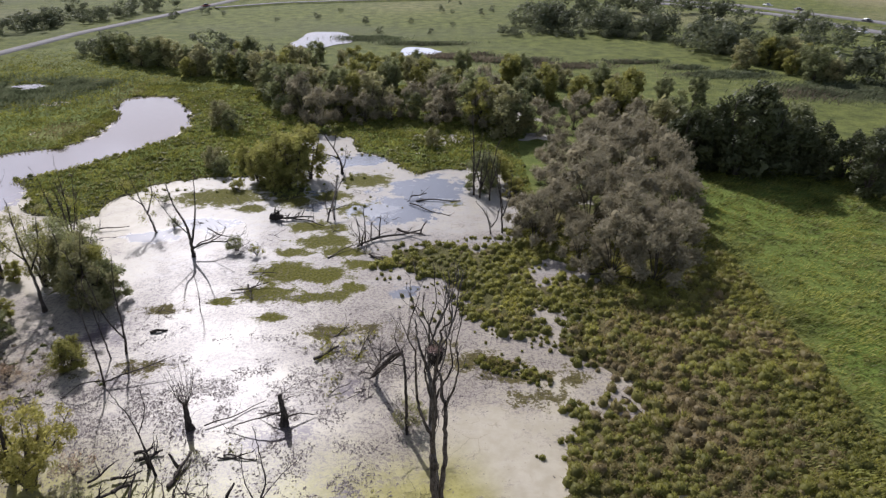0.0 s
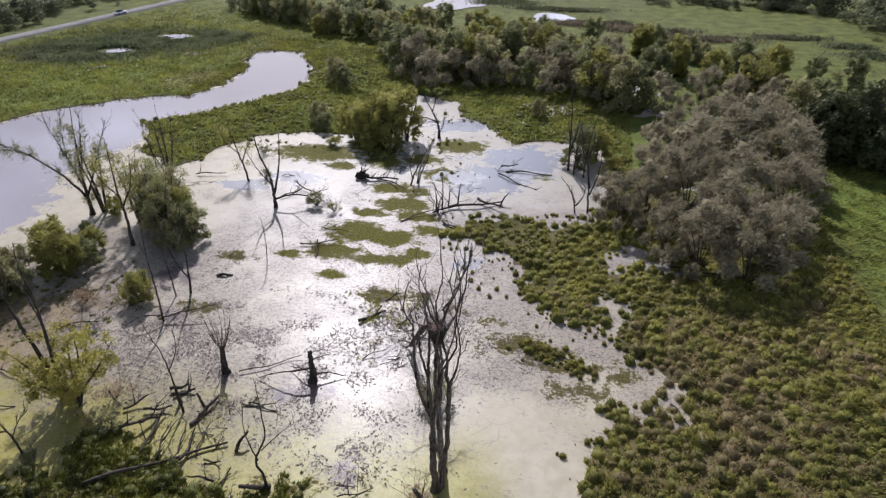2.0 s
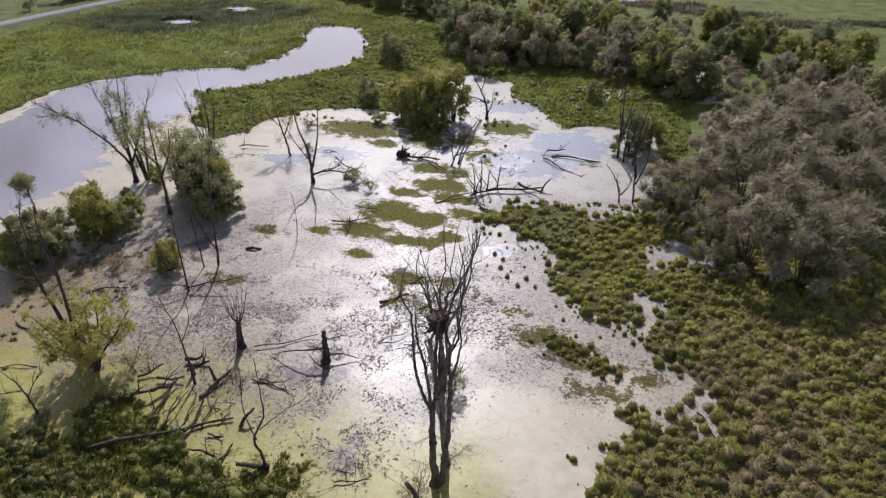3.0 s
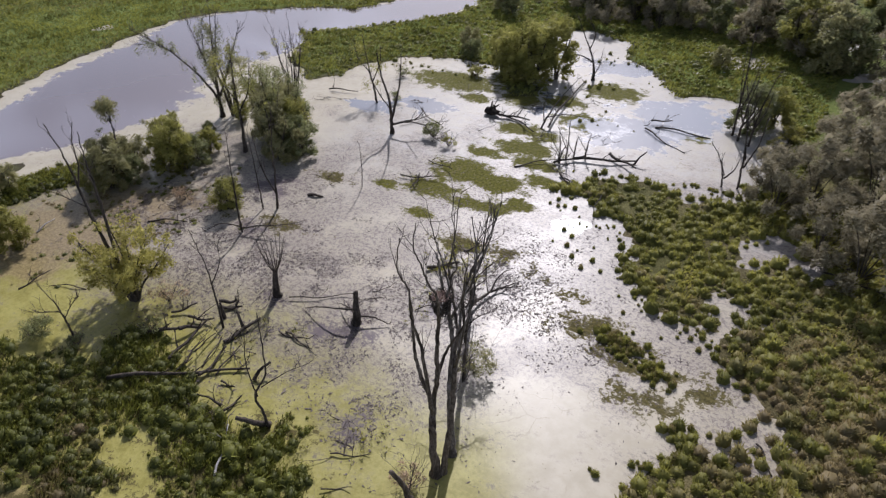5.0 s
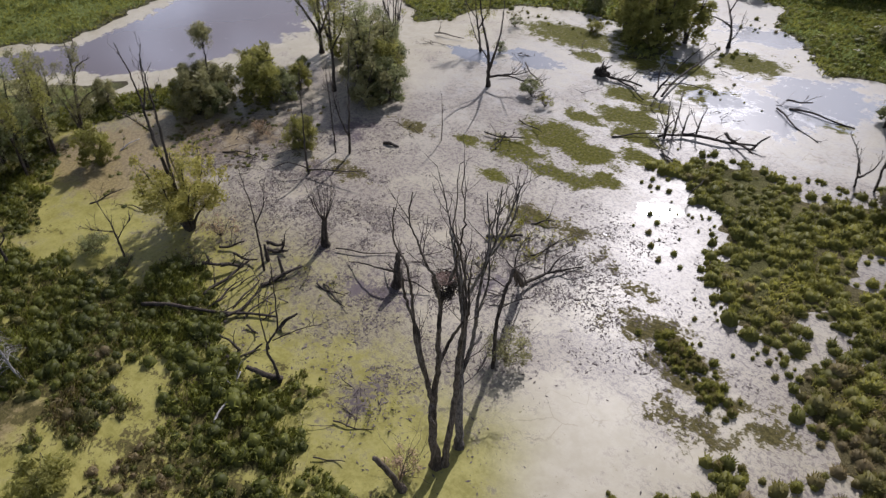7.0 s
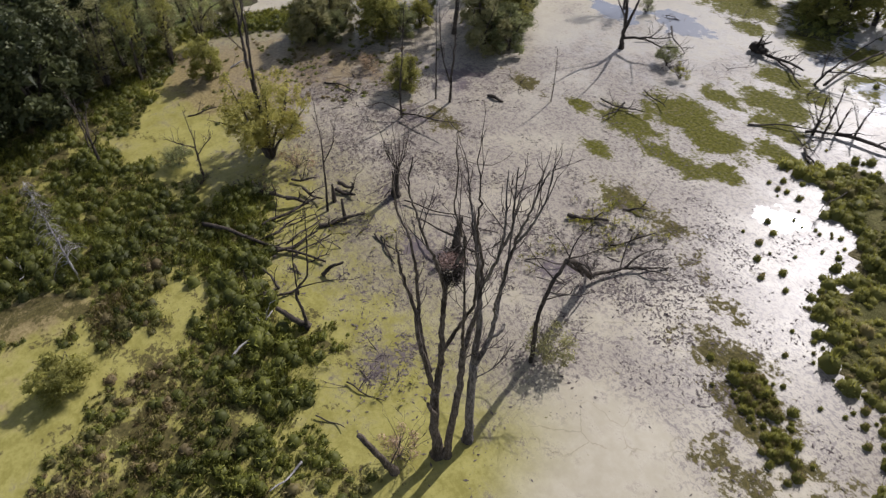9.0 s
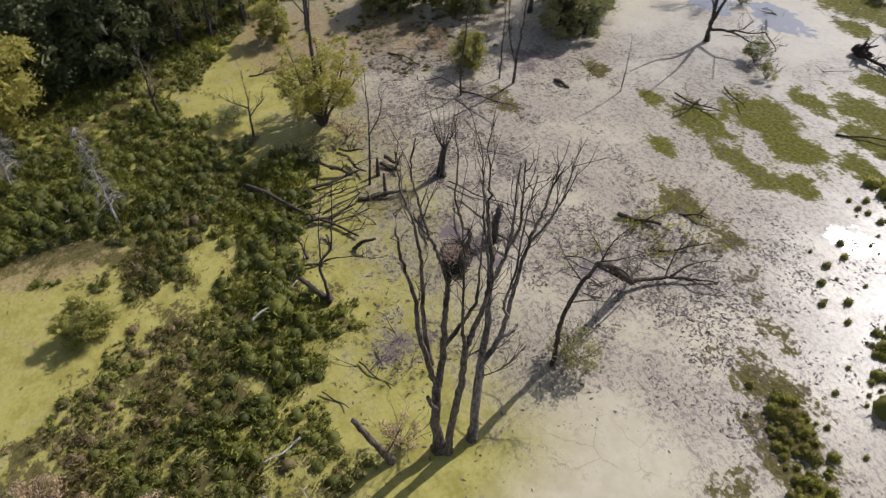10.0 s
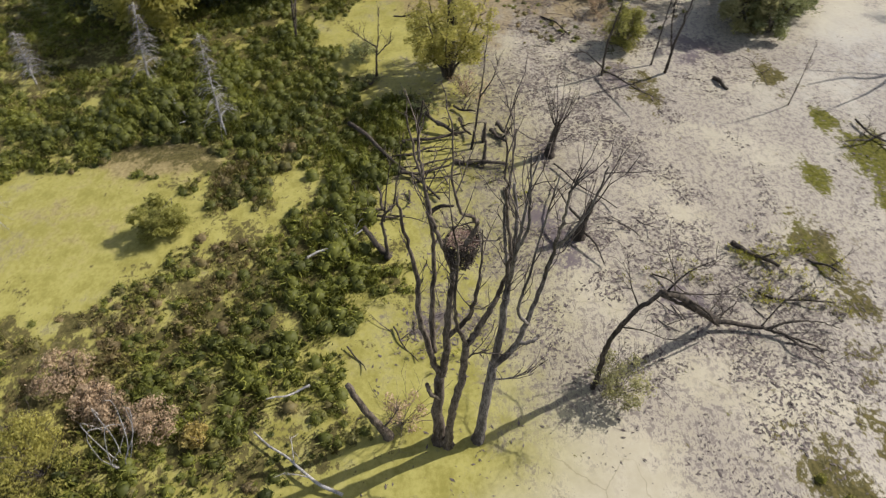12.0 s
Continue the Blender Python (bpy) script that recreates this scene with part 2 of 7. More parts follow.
    n.put(wobble.inputs["Vector"], n.place())
    n.put(warp.inputs[0], n.place())
    n.put(warp.inputs[1], wobble.outputs["Color"])
    cells = n.tree.nodes.new("ShaderNodeTexVoronoi")
    cells.feature = "DISTANCE_TO_EDGE"
    cells.inputs["Scale"].default_value = 0.34
    n.put(cells.inputs["Vector"], warp.outputs["Vector"])
    crack = n.math("MULTIPLY", n.step(cells.outputs["Distance"], 0.004, 0.016, 1.0, 0.0), n.step(n.noise(0.16, 3, 0.6), 0.5, 0.6))
    c = n.mix(n.math("MULTIPLY", crack, 0.4), c, (0.16, 0.135, 0.075))
    openw = n.step(n.math("ADD", n.attr("open"), n.math("MULTIPLY", n.math("SUBTRACT", n.noise(0.35, 6, 0.7), 0.5), 1.6)), 0.45, 0.58)
    # open pool water has a darker base, its blue painted in for reflected sky
    c = n.mix(openw, c, n.mix(n.attr("clear"), n.mix(big, (0.125, 0.1, 0.098), (0.148, 0.12, 0.115)), (0.085, 0.1, 0.125)))
    rough = n.math("ADD", n.math("MULTIPLY", openw, n.math("SUBTRACT", n.math("MULTIPLY", n.attr("clear"), 0.12), 0.24)), n.math("ADD", 0.345, n.math("MULTIPLY", n.math("MAXIMUM", mat, bog), 0.4)))
    n.bump(n.math("MULTIPLY", n.math("ADD", n.math("ADD", fine, n.math("MULTIPLY", mat, 1.5)), n.math("MULTIPLY", mid, 0.6)), n.math("SUBTRACT", 1.0, openw)), 0.075, 0.05)
    n.done(c, n.math("MAXIMUM", rough, 0.05), 0.5)
    gloss = n.math("MULTIPLY", n.math("MULTIPLY", n.math("ADD", 0.125, n.math("MULTIPLY", n.attr("thin"), 0.02)), n.step(soil, 0.0, 0.8, 1.0, 0.6)), n.math("SUBTRACT", 1.0, n.math("MULTIPLY", n.math("MAXIMUM", mat, bog), 0.85)))
    n.put(n.bsdf.inputs["Specular IOR Level"], n.math("ADD", gloss, n.math("MULTIPLY", openw, n.math("ADD", 0.42, n.math("MULTIPLY", n.attr("clear"), 0.2)))))
    n.put(n.bsdf.inputs["Coat Weight"], n.math("MULTIPLY", openw, n.math("SUBTRACT", 0.45, n.math("MULTIPLY", n.attr("clear"), 0.15))))
    n.put(n.bsdf.inputs["Coat Roughness"], n.math("ADD", 0.03, n.math("MULTIPLY", n.attr("clear"), 0.1)))
    return n.mat


def plain_material(name, a, b, scale, rough=0.8, spec=0.3):
    n = Nodes(name)
    g = n.noise(scale, 4, 0.6)
    n.bump(g, 0.2, 0.02)
    return n.done(n.mix(n.step(g, 0.3, 0.7), a, b), rough, spec)


M_GROUND, M_WATER = ground_material(), water_material()
M_ROAD = plain_material("grey concrete road", (0.15, 0.142, 0.135), (0.21, 0.2, 0.19), 0.4, 0.9, 0.08)
M_DEBRIS = plain_material("rotting leaf litter", (0.06, 0.047, 0.043), (0.15, 0.12, 0.108), 2.0, 0.6, 0.15)
M_PLAIN_POND = plain_material("open pond water", (0.12, 0.1, 0.1), (0.16, 0.14, 0.13), 0.2, 0.05, 1.0)


# ---- geometry helpers ----
class Soup:
    """Gathers vertices, quads and triangles of one mesh, with a tint for each vertex."""

    def __init__(self):
        self.v, self.q, self.t, self.tint, self.dry, self.n = [], [], [], [], [], 0

    def add(self, v, q=None, t=None, tint=0.5, dry=0.0):
        v = np.asarray(v, float).reshape(-1, 3)
        if q is not None and len(q):
            self.q.append(np.asarray(q, int) + self.n)
        if t is not None and len(t):
            self.t.append(np.asarray(t, int) + self.n)
        self.v.append(v)
        self.tint.append(np.broadcast_to(np.asarray(tint, float), len(v)))
        self.dry.append(np.broadcast_to(np.asarray(dry, float), len(v)))
        self.n += len(v)

    def tube(self, points, radii, sides=6, cap=False, knobs=0.0):
        """A limb along points, round, with a little unevenness."""
        p = np.asarray(points, float)
        r = np.asarray(radii, float)
        d = np.gradient(p, axis=0)
        d /= np.linalg.norm(d, axis=1, keepdims=True) + 1e-9
        side = np.cross(d, np.where(np.abs(d[:, 2:]) > 0.9, [1.0, 0, 0], [0, 0, 1.0]))
        side /= np.linalg.norm(side, axis=1, keepdims=True) + 1e-9
        for i in range(1, len(p)):
            s = side[i - 1] - d[i] * (side[i - 1] @ d[i])
            side[i] = s / (np.linalg.norm(s) + 1e-9)
        up = np.cross(d, side)
        a = np.arange(sides) * 2 * math.pi / sides
        wob = 1 + knobs * np.random.uniform(-1, 1, (len(p), sides))
        v = p[:, None] + (r[:, None] * wob)[..., None] * (np.cos(a)[None, :, None] * side[:, None] + np.sin(a)[None, :, None] * up[:, None])
        k = np.arange(sides)
        q = [np.stack([i * sides + k, i * sides + (k + 1) % sides, (i + 1) * sides + (k + 1) % sides, (i + 1) * sides + k], 1) for i in range(len(p) - 1)]
        v = v.reshape(-1, 3)
        t = []
        if cap:
            v = np.vstack([v, p[0] - d[0] * r[0] * 0.1, p[-1] - d[-1] * r[-1] * 0.3])
            m = len(p) * sides
            t = [(m, (i + 1) % sides, i) for i in k] + [(m + 1, m - sides + i, m - sides + (i + 1) % sides) for i in k]
        self.add(v, np.vstack(q), t, np.random.rand())

    def leaves(self, centres, size, rng, tint, flat=0.5, long=1.8, pointed=False):
        """A small leaf card at each centre, turned at random."""
        n = len(centres)
        if not n:
            return
        nor = rng.normal(size=(n, 3))
        nor[:, 2] = nor[:, 2] * (1 - flat) + flat * 1.5
        nor[:, :2] *= min(1.0, 2 - 2 * flat)
        nor /= np.linalg.norm(nor, axis=1, keepdims=True)
        a = np.cross(nor, rng.normal(size=(n, 3)))
        a /= np.linalg.norm(a, axis=1, keepdims=True) + 1e-9
        b = np.cross(nor, a)
        s = (size * rng.uniform(0.6, 1.3, n))[:, None]
        a, b = a * s * 0.5 * long, b * s * 0.5
        if pointed:
            v = np.stack([centres - a * 0.8 - b, centres - a * 0.8 + b, centres + a], 1).reshape(-1, 3)
            self.add(v, t=np.arange(3 * n).reshape(-1, 3), tint=np.repeat(np.broadcast_to(tint, n), 3))
            return
        v = np.stack([centres - a, centres + b * 0.9, centres + a, centres - b], 1).reshape(-1, 3)
        q = np.arange(4 * n).reshape(-1, 4)
        self.add(v, q, tint=np.repeat(np.broadcast_to(tint, n), 4))

    def mesh(self, name, material, smooth=False):
        v = np.vstack(self.v)
        q = np.vstack(self.q) if self.q else np.zeros((0, 4), int)
        t = np.vstack(self.t) if self.t else np.zeros((0, 3), int)
        m = bpy.data.meshes.new(name)
        m.vertices.add(len(v))
        m.vertices.foreach_set("co", v.ravel())
        m.loops.add(q.size + t.size)
        m.loops.foreach_set("vertex_index", np.concatenate([q.ravel(), t.ravel()]).astype(np.int32))
        m.polygons.add(len(q) + len(t))
        m.polygons.foreach_set("loop_start", np.concatenate([np.arange(len(q)) * 4, len(q) * 4 + np.arange(len(t)) * 3]).astype(np.int32))
        if smooth:
            m.polygons.foreach_set("use_smooth", np.ones(len(q) + len(t), bool))
        for key, val in (("tint", self.tint), ("dry", self.dry)):
            m.attributes.new(key, "FLOAT", "POINT").data.foreach_set("value", np.concatenate(val).astype(np.float32))
        m.materials.append(material)
        m.update(calc_edges=True)
        m.validate()
        return m


def part(name, soup, material, parent, label="", smooth=False):
    ob = new(name, soup.mesh(name, material, smooth))
    ob.parent = parent
    return tagged(ob, label)


def thing(name, x, y, z, label, category, group="", turn=0.0, size=1.0):
    ob = new(name)
    ob.empty_display_size = 0.3
    ob.matrix_world = pose(x, y, z, 0, 0, turn) @ Matrix.Scale(size, 4)
    return tagged(ob, label, category, group)


def inside(px, py, poly):
    """How far each place lies inside a closed outline (minus: outside)."""
    p = np.array(poly, float)
    best = np.full(px.shape, 1e18)
    within = np.zeros(px.shape, bool)
    for (ax, ay), (bx, by) in zip(p, np.roll(p, -1, 0)):
        ex, ey = bx - ax, by - ay
        k = np.clip(((px - ax) * ex + (py - ay) * ey) / (ex * ex + ey * ey + 1e-12), 0, 1)
        best = np.minimum(best, (px - ax - k * ex) ** 2 + (py - ay - k * ey) ** 2)
        if ay != by:
            within ^= ((ay > py) != (by > py)) & (px < ax + (py - ay) * ex / (by - ay))
    d = np.sqrt(best)
    return np.where(within, d, -d)


LATTICE = np.random.rand(256, 256)


def waves(x, y, size, octaves=3):
    """Smooth noise from -1 to 1, size metres across."""
    out, amp, total = 0, 1.0, 0
    for o in range(octaves):
        u, v = x / size + 17.3 * o, y / size + 9.1 * o
        i, j = np.floor(u).astype(int), np.floor(v).astype(int)
        f, g = u - i, v - j
        f, g = f * f * (3 - 2 * f), g * g * (3 - 2 * g)
        n = [[LATTICE[(i + a) % 256, (j + b) % 256] for b in (0, 1)] for a in (0, 1)]
        out = out + amp * ((n[0][0] * (1 - f) + n[1][0] * f) * (1 - g) + (n[0][1] * (1 - f) + n[1][1] * f) * g)
        total += amp
        amp, size = amp / 2, size / 2.1
    return out / total * 2 - 1


# ---- the plan: water bodies, islands, mats (metres) ----
RIVER = [(-93, 55), (-94, 60), (-96, 66), (-101, 75), (-103, 85), (-105, 97), (-105, 113), (-96, 125), (-88, 132), (-79, 135), (-75, 145), (-76, 154),
         (-82, 168), (-84, 175), (-80, 180), (-71, 178), (-63, 167), (-58, 152), (-60, 141), (-66, 131), (-71, 124), (-77, 117), (-71, 106), (-67, 99),
         (-64, 88), (-64, 78), (-66, 70), (-67, 62), (-69, 58), (-72, 54), (-75, 50), (-79, 47), (-83, 38), (-88, 20), (-95, -10), (-112, -10), (-102, 25)]
POOL = [(0, 36), (4, 30), (9, 33), (10, 42), (10, 45), (12, 48), (13, 52), (16, 54), (19, 54), (17, 59), (14, 62), (12, 65), (6, 68), (3, 71), (1, 76),
        (-1, 80), (-6, 80.5), (-9, 84), (-7, 90), (-1, 91), (6, 91), (11, 94), (13, 102), (13, 112), (11, 121), (5, 124), (-4, 121), (-10, 128),
        (-17, 134), (-20, 144), (-30, 147), (-34, 140), (-31, 128), (-36, 119), (-46, 117), (-53, 114), (-56, 106), (-56, 101), (-60, 97)]
POOL_WEST = [(-60, 97), (-68, 101), (-72, 104), (-75, 90), (-70, 80), (-70, 72), (-71, 63), (-72, 55), (-69, 46), (-60, 41), (-52, 35),
             (-45, 31), (-39, 32), (-36, 33), (-33, 36), (-31, 39.5), (-27, 39), (-23, 38), (-20, 36), (-16, 36.5), (-14, 38), (-12, 38.5), (-11, 35.5),
             (-8, 34), (-5, 33), (-2, 34)]
PONDS = [[(-23, 9), (-24, 17), (-23, 19), (-21, 24.5), (-18, 26), (-14.8, 25.2), (-12.4, 22.6), (-11.6, 19), (-11, 13), (-13, 4), (-20, 2)],
         [(-23, 28), (-24, 32), (-20, 32), (-19, 29)],
         [(12, 82), (14, 84), (17, 84.5), (20, 81.5), (16, 80), (13, 79)],
         [(12.4, 71.4), (13.8, 71.2), (15.6, 68.6), (14.6, 67.4)], [(11.6, 66), (13.2, 65.4), (13.4, 63.4), (12, 63.2)]]
ISLANDS = [[(-70, 45), (-68, 53), (-65, 59), (-61, 58), (-62.5, 51), (-64, 43)],
           [(-30, 112), (-25, 115), (-24, 110), (-28, 108)],
           [(-44, 124), (-40, 127), (-37, 123), (-42, 120)]]
# floating mats of algae: x, y, half length, half width
MATS = [(-38.5, 109, 7.4, 3.6), (-25.2, 107.2, 3.2, 2.2), (-19.6, 110, 3.4, 2.2), (-13.9, 117.4, 4.2, 3.2), (-13, 104, 4.2, 2.8), (-17.4, 91.7, 4.2, 2.4), (-21.5, 81.8, 3.8, 3.0), (-16.4, 81.2, 3.2, 2.2),
        (-23.0, 76.0, 3.4, 1.8), (-17.7, 75.2, 2.2, 1.2), (-13.6, 75.8, 2.2, 1.3), (-12, 78, 1.9, 1.2), (-13.7, 67.1, 2.2, 1.2), (-14.4, 88.4, 3.0, 1.6), (-21.8, 88, 2.3, 1.4), (-11.8, 84.5, 2.0, 1.4),
        (-20.8, 97.1, 3.0, 2.0), (-32, 104.2, 2.4, 1.4), (-28.2, 74.2, 2.0, 0.9), (-16.7, 96.6, 2.0, 1.5), (-30, 114, 4, 3), (-21, 70.5, 1.6, 1.0), (0, 107, 3, 1.5)]
# brown scum and drowned weed lying at the surface
SCUM = [(2.1, 61.1, 2.6, 2.0), (4.9, 61.8, 2.4, 2.0), (10.4, 55.4, 3.2, 1.7), (13.4, 58.8, 2.4, 1.5), (0.3, 65.2, 1.5, 1.0), (-9.0, 68.0, 2.3, 1.7), (-32.9, 60.2, 2.8, 1.4), (-34.8, 72.0, 2.4, 1.5), (-14.1, 67.6, 2.4, 1.5), (-41, 60, 2.6, 1.6), (-4, 66, 1.4, 1), (7.5, 59.4, 2.6, 2.0)]


def land_at(x, y):
    """Metres from the waterline, plus on land."""
    wet = np.maximum(np.maximum(inside(x, y, RIVER), inside(x, y, POOL + POOL_WEST)), -1e9)
    wet = wet + waves(x, y, 6.0, 3) * 2.0 + waves(x + 40, y, 2.4, 2) * 1.0
    for p in PONDS:
        wet = np.maximum(wet, inside(x, y, p) + waves(x, y, 4.0, 3) * 1.3)
    dry = -wet - np.where((y < 46) & (x < 4), np.clip(waves(x, y, 3.6, 3) - 0.05, 0, 1) * 2.5, 0)
    for p in ISLANDS:
        dry = np.maximum(dry, inside(x, y, p) + waves(x, y, 3.0, 2) * 0.8)
    return dry


def graded(low, high, step, far, grow=1.25):
    """Even steps from low to high, then wider and wider ones out to far."""
    mid = list(np.arange(low, high + 0.01, step))
    s, out = step, mid[-1]
    while out < far:
        s *= grow
        out += s
        mid.append(out)
    s, out = step, mid[0]
    while out > -far:
        s *= grow
        out -= s
        mid.insert(0, out)
    return np.array(mid)


def sheet(name, xs, ys, height, fields, material):
    gx, gy = np.meshgrid(xs, ys)
    s = Soup()
    nx, ny = len(xs), len(ys)
    k = (np.arange(ny - 1)[:, None] * nx + np.arange(nx - 1)[None]).ravel()
    s.add(np.stack([gx, gy, height], -1), np.stack([k, k + 1, k + nx + 1, k + nx], 1))
    m = s.mesh(name, material, True)
    for key, val in fields.items():
        a = m.attributes.get(key) or m.attributes.new(key, "FLOAT", "POINT")
        a.data.foreach_set("value", np.clip(val, 0, 1).ravel().astype(np.float32))
    return tagged(new(name, m), kind="structure")


def blob(x, y, cx, cy, rx, ry):
    return np.exp(-(((x - cx) / rx) ** 2 + ((y - cy) / ry) ** 2))


def dryness(x, y):
    d = 0.75 * blob(x, y, 27, 62, 16, 14) + 0.5 * blob(x, y, 20, 45, 10, 14) + 0.5 * blob(x, y, -2, 20, 14, 9) + 0.5 * blob(x, y, -85, 145, 14, 12)
    return np.clip(d + 0.25 * waves(x, y, 14, 3), 0, 1)


def lushness(x, y):
    return np.clip(0.8 * blob(x, y, 60, 92, 22, 30) + 0.6 * blob(x, y, 50, 62, 12, 12) + 0.55 * blob(x, y, -40, 150, 70, 45) + 0.4 * blob(x, y, -120, 120, 30, 70) + 0.35 * waves(x, y, 18, 2) * blob(x, y, 40, 80, 50, 60), 0, 1)


# ---- ground and water ----
gxs, gys = graded(-125, 95, 1.0, 4000), graded(-10, 225, 1.0, 4000)
GX, GY = np.meshgrid(gxs, gys)
near = (np.abs(GX + 15) < 140) & (GY > -40) & (GY < 260)
LAND = np.full(GX.shape, 50.0)
LAND[near] = land_at(GX[near], GY[near])
SUNK = np.where((GX > -14) & (GX < 34) & (GY > 42) & (GY < 100), 1.3 + 2.2 * waves(GX, GY, 3.0, 3), 0.0)
rise = np.clip((LAND - SUNK) * 0.2, -0.7, 0.07) + np.where(LAND > 0, np.clip(LAND * 0.05, 0, 1) * 0.04 * waves(GX, GY, 1.6, 2) + np.clip((LAND - 2) * 0.02, 0, 0.12) * waves(GX, GY, 9, 2), 0)
far_field = np.clip((GY - 300) / 60, 0, 1) * np.clip(waves(GX, GY, 130, 2) * 2, 0, 1)
REEDS = [(37, 219, 13, 3.2), (62, 226, 9, 2.4), (77, 217, 6, 2.2), (86, 207, 12, 4.0), (-7, 258, 14, 3.0), (5, 234, 12, 4), (22, 227, 12, 3.2), (-120, 180, 20, 15), (-132, 164, 14, 10), (-104, 190, 10, 6), (118, 186, 24, 9), (-28, 268, 10, 4)]
reed = np.clip(np.max([1.2 * blob(GX, GY, *r) for r in REEDS], axis=0) + 1.0 * np.clip(waves(GX * 0.35, GY, 22, 3) + 0.1, 0, 1) * np.clip((GY - 215) / 40, 0, 1) + 0.8 * np.clip((-150 - GX) / 20, 0, 1) * np.clip(waves(GX, GY, 40, 3) + 0.4, 0, 1), 0, 1)
soggy = np.clip((48 - GY) / 4, 0, 1) * np.clip((4 - GX) / 3, 0, 1) * np.clip((GX + 64) / 4, 0, 1) * np.clip((GY + 8) / 6, 0, 1)
rise = rise - soggy * 0.32
sheet("ground", gxs, gys, rise, {"dry": dryness(GX, GY) * (GY < 220), "moss": soggy, "near": np.clip((GX + 14) / 6, 0, 1) * np.clip((46 - GX) / 10, 0, 1) * np.clip((112 - GY) / 10, 0, 1), "lush": lushness(GX, GY), "reed": reed, "field": far_field * 0.9,
                                 "mud": np.maximum(np.clip(1.1 - (LAND - SUNK) * 0.5, 0, 1) * np.clip(1 + LAND - SUNK, 0, 1), 1.3 * blob(GX, GY, -25.2, 20.2, 2.0, 4.6))}, M_GROUND)

wxs, wys = np.arange(-116, 26, 0.85), np.arange(-12, 184, 0.85)
WX, WY = np.meshgrid(wxs, wys)
mat_field = np.max([1.1 * blob(WX, WY, m[0], m[1], 1.25 * m[2], 1.25 * m[3]) for m in MATS], axis=0)
river_in = inside(WX, WY, RIVER)
river_open = np.clip(0.02 + river_in / 6.5 + np.clip((WY - 95) / 25, 0, 0.6), 0, 1) * (1 - 0.9 * blob(WX, WY, -68, 93, 9, 14)) * np.where(WX < -58, 1, 0)
blue = 0.5 * np.max([blob(WX, WY, *p) for p in ((-45, 93, 4.6, 2.6), (-37.2, 97.7, 4.4, 2.4), (-21.5, 104.8, 3.0, 2.2), (-7, 102.6, 5.0, 2.6), (-13.7, 128.9, 5, 4), (-24, 112, 3.6, 2.6))], axis=0) + 0.22 * np.max([blob(WX, WY, *p) for p in ((-24, 69, 6, 3.4), (-5, 77, 4, 3), (-7, 70, 4, 3), (1, 65, 3.6, 2.6), (-45, 93, 5, 4), (-39, 99, 5, 4), (-28, 65, 5, 2.6), (-40, 70, 4, 4), (-31, 80, 4, 3))], axis=0) + 0.32 * blob(WX, WY, -6, 97, 10, 6) + 0.25 * blob(WX, WY, -15, 108, 8, 8) + 0.25 * blob(WX, WY, -22, 94, 6, 5) + 0.85 * blob(WX, WY, -2, 113, 9, 9) + 0.4 * blob(WX, WY, -8, 103, 7, 4) + 0.42 * blob(WX, WY, -4.6, 76.8, 3.4, 2.2) + 0.55 * blob(WX, WY, -20, 128, 8, 8) + 0.3 * blob(WX, WY, -35, 95, 10, 8)
duck = 1.1 * np.clip(1 - (WY - 38) / 14, 0, 1) * np.clip((8 - WX) / 7, 0, 1) + 0.35 * blob(WX, WY, -20, 45, 20, 10) + 0.8 * (WY < 34) + 0.55 * blob(WX, WY, -58, 58, 10, 15)
dirt = 1.3 * blob(WX, WY, -22, 58, 21, 14) + 0.5 * blob(WX, WY, -8, 52, 10, 8) + 1.0 * blob(WX, WY, -4, 60, 10, 9) + 0.8 * blob(WX, WY, 5, 62, 9, 8) + 1.9 * blob(WX, WY, -53, 57, 11, 14) + 0.4 * blob(WX, WY, -10, 75, 15, 10) + 0.8 * blob(WX, WY, -22, 80, 20, 14)
shore = land_at(WX, WY)
for row in ((-14.6, 50.2, 2.6, 3.0), (-17.6, 48.6, 3.0, 1.6), (-24.4, 50.4, 2.2, 1.4), (-34, 58.4, 4, 2), (-44, 60, 5, 3), (-52, 66, 5, 6), (8, 55, 3.5, 1.6)):
    dirt = dirt + 2.6 * blob(WX, WY, *row)
dirt = np.maximum(dirt, 0.9 * np.clip(1 + shore / 6, 0, 1) * (WX > -12) * (WY > 46) * (WY < 96)) + 0.35 * blob(WX, WY, -20, 62, 30, 24)
dirt = dirt * (1 - 0.85 * blob(WX, WY, 3.5, 50, 6, 9))
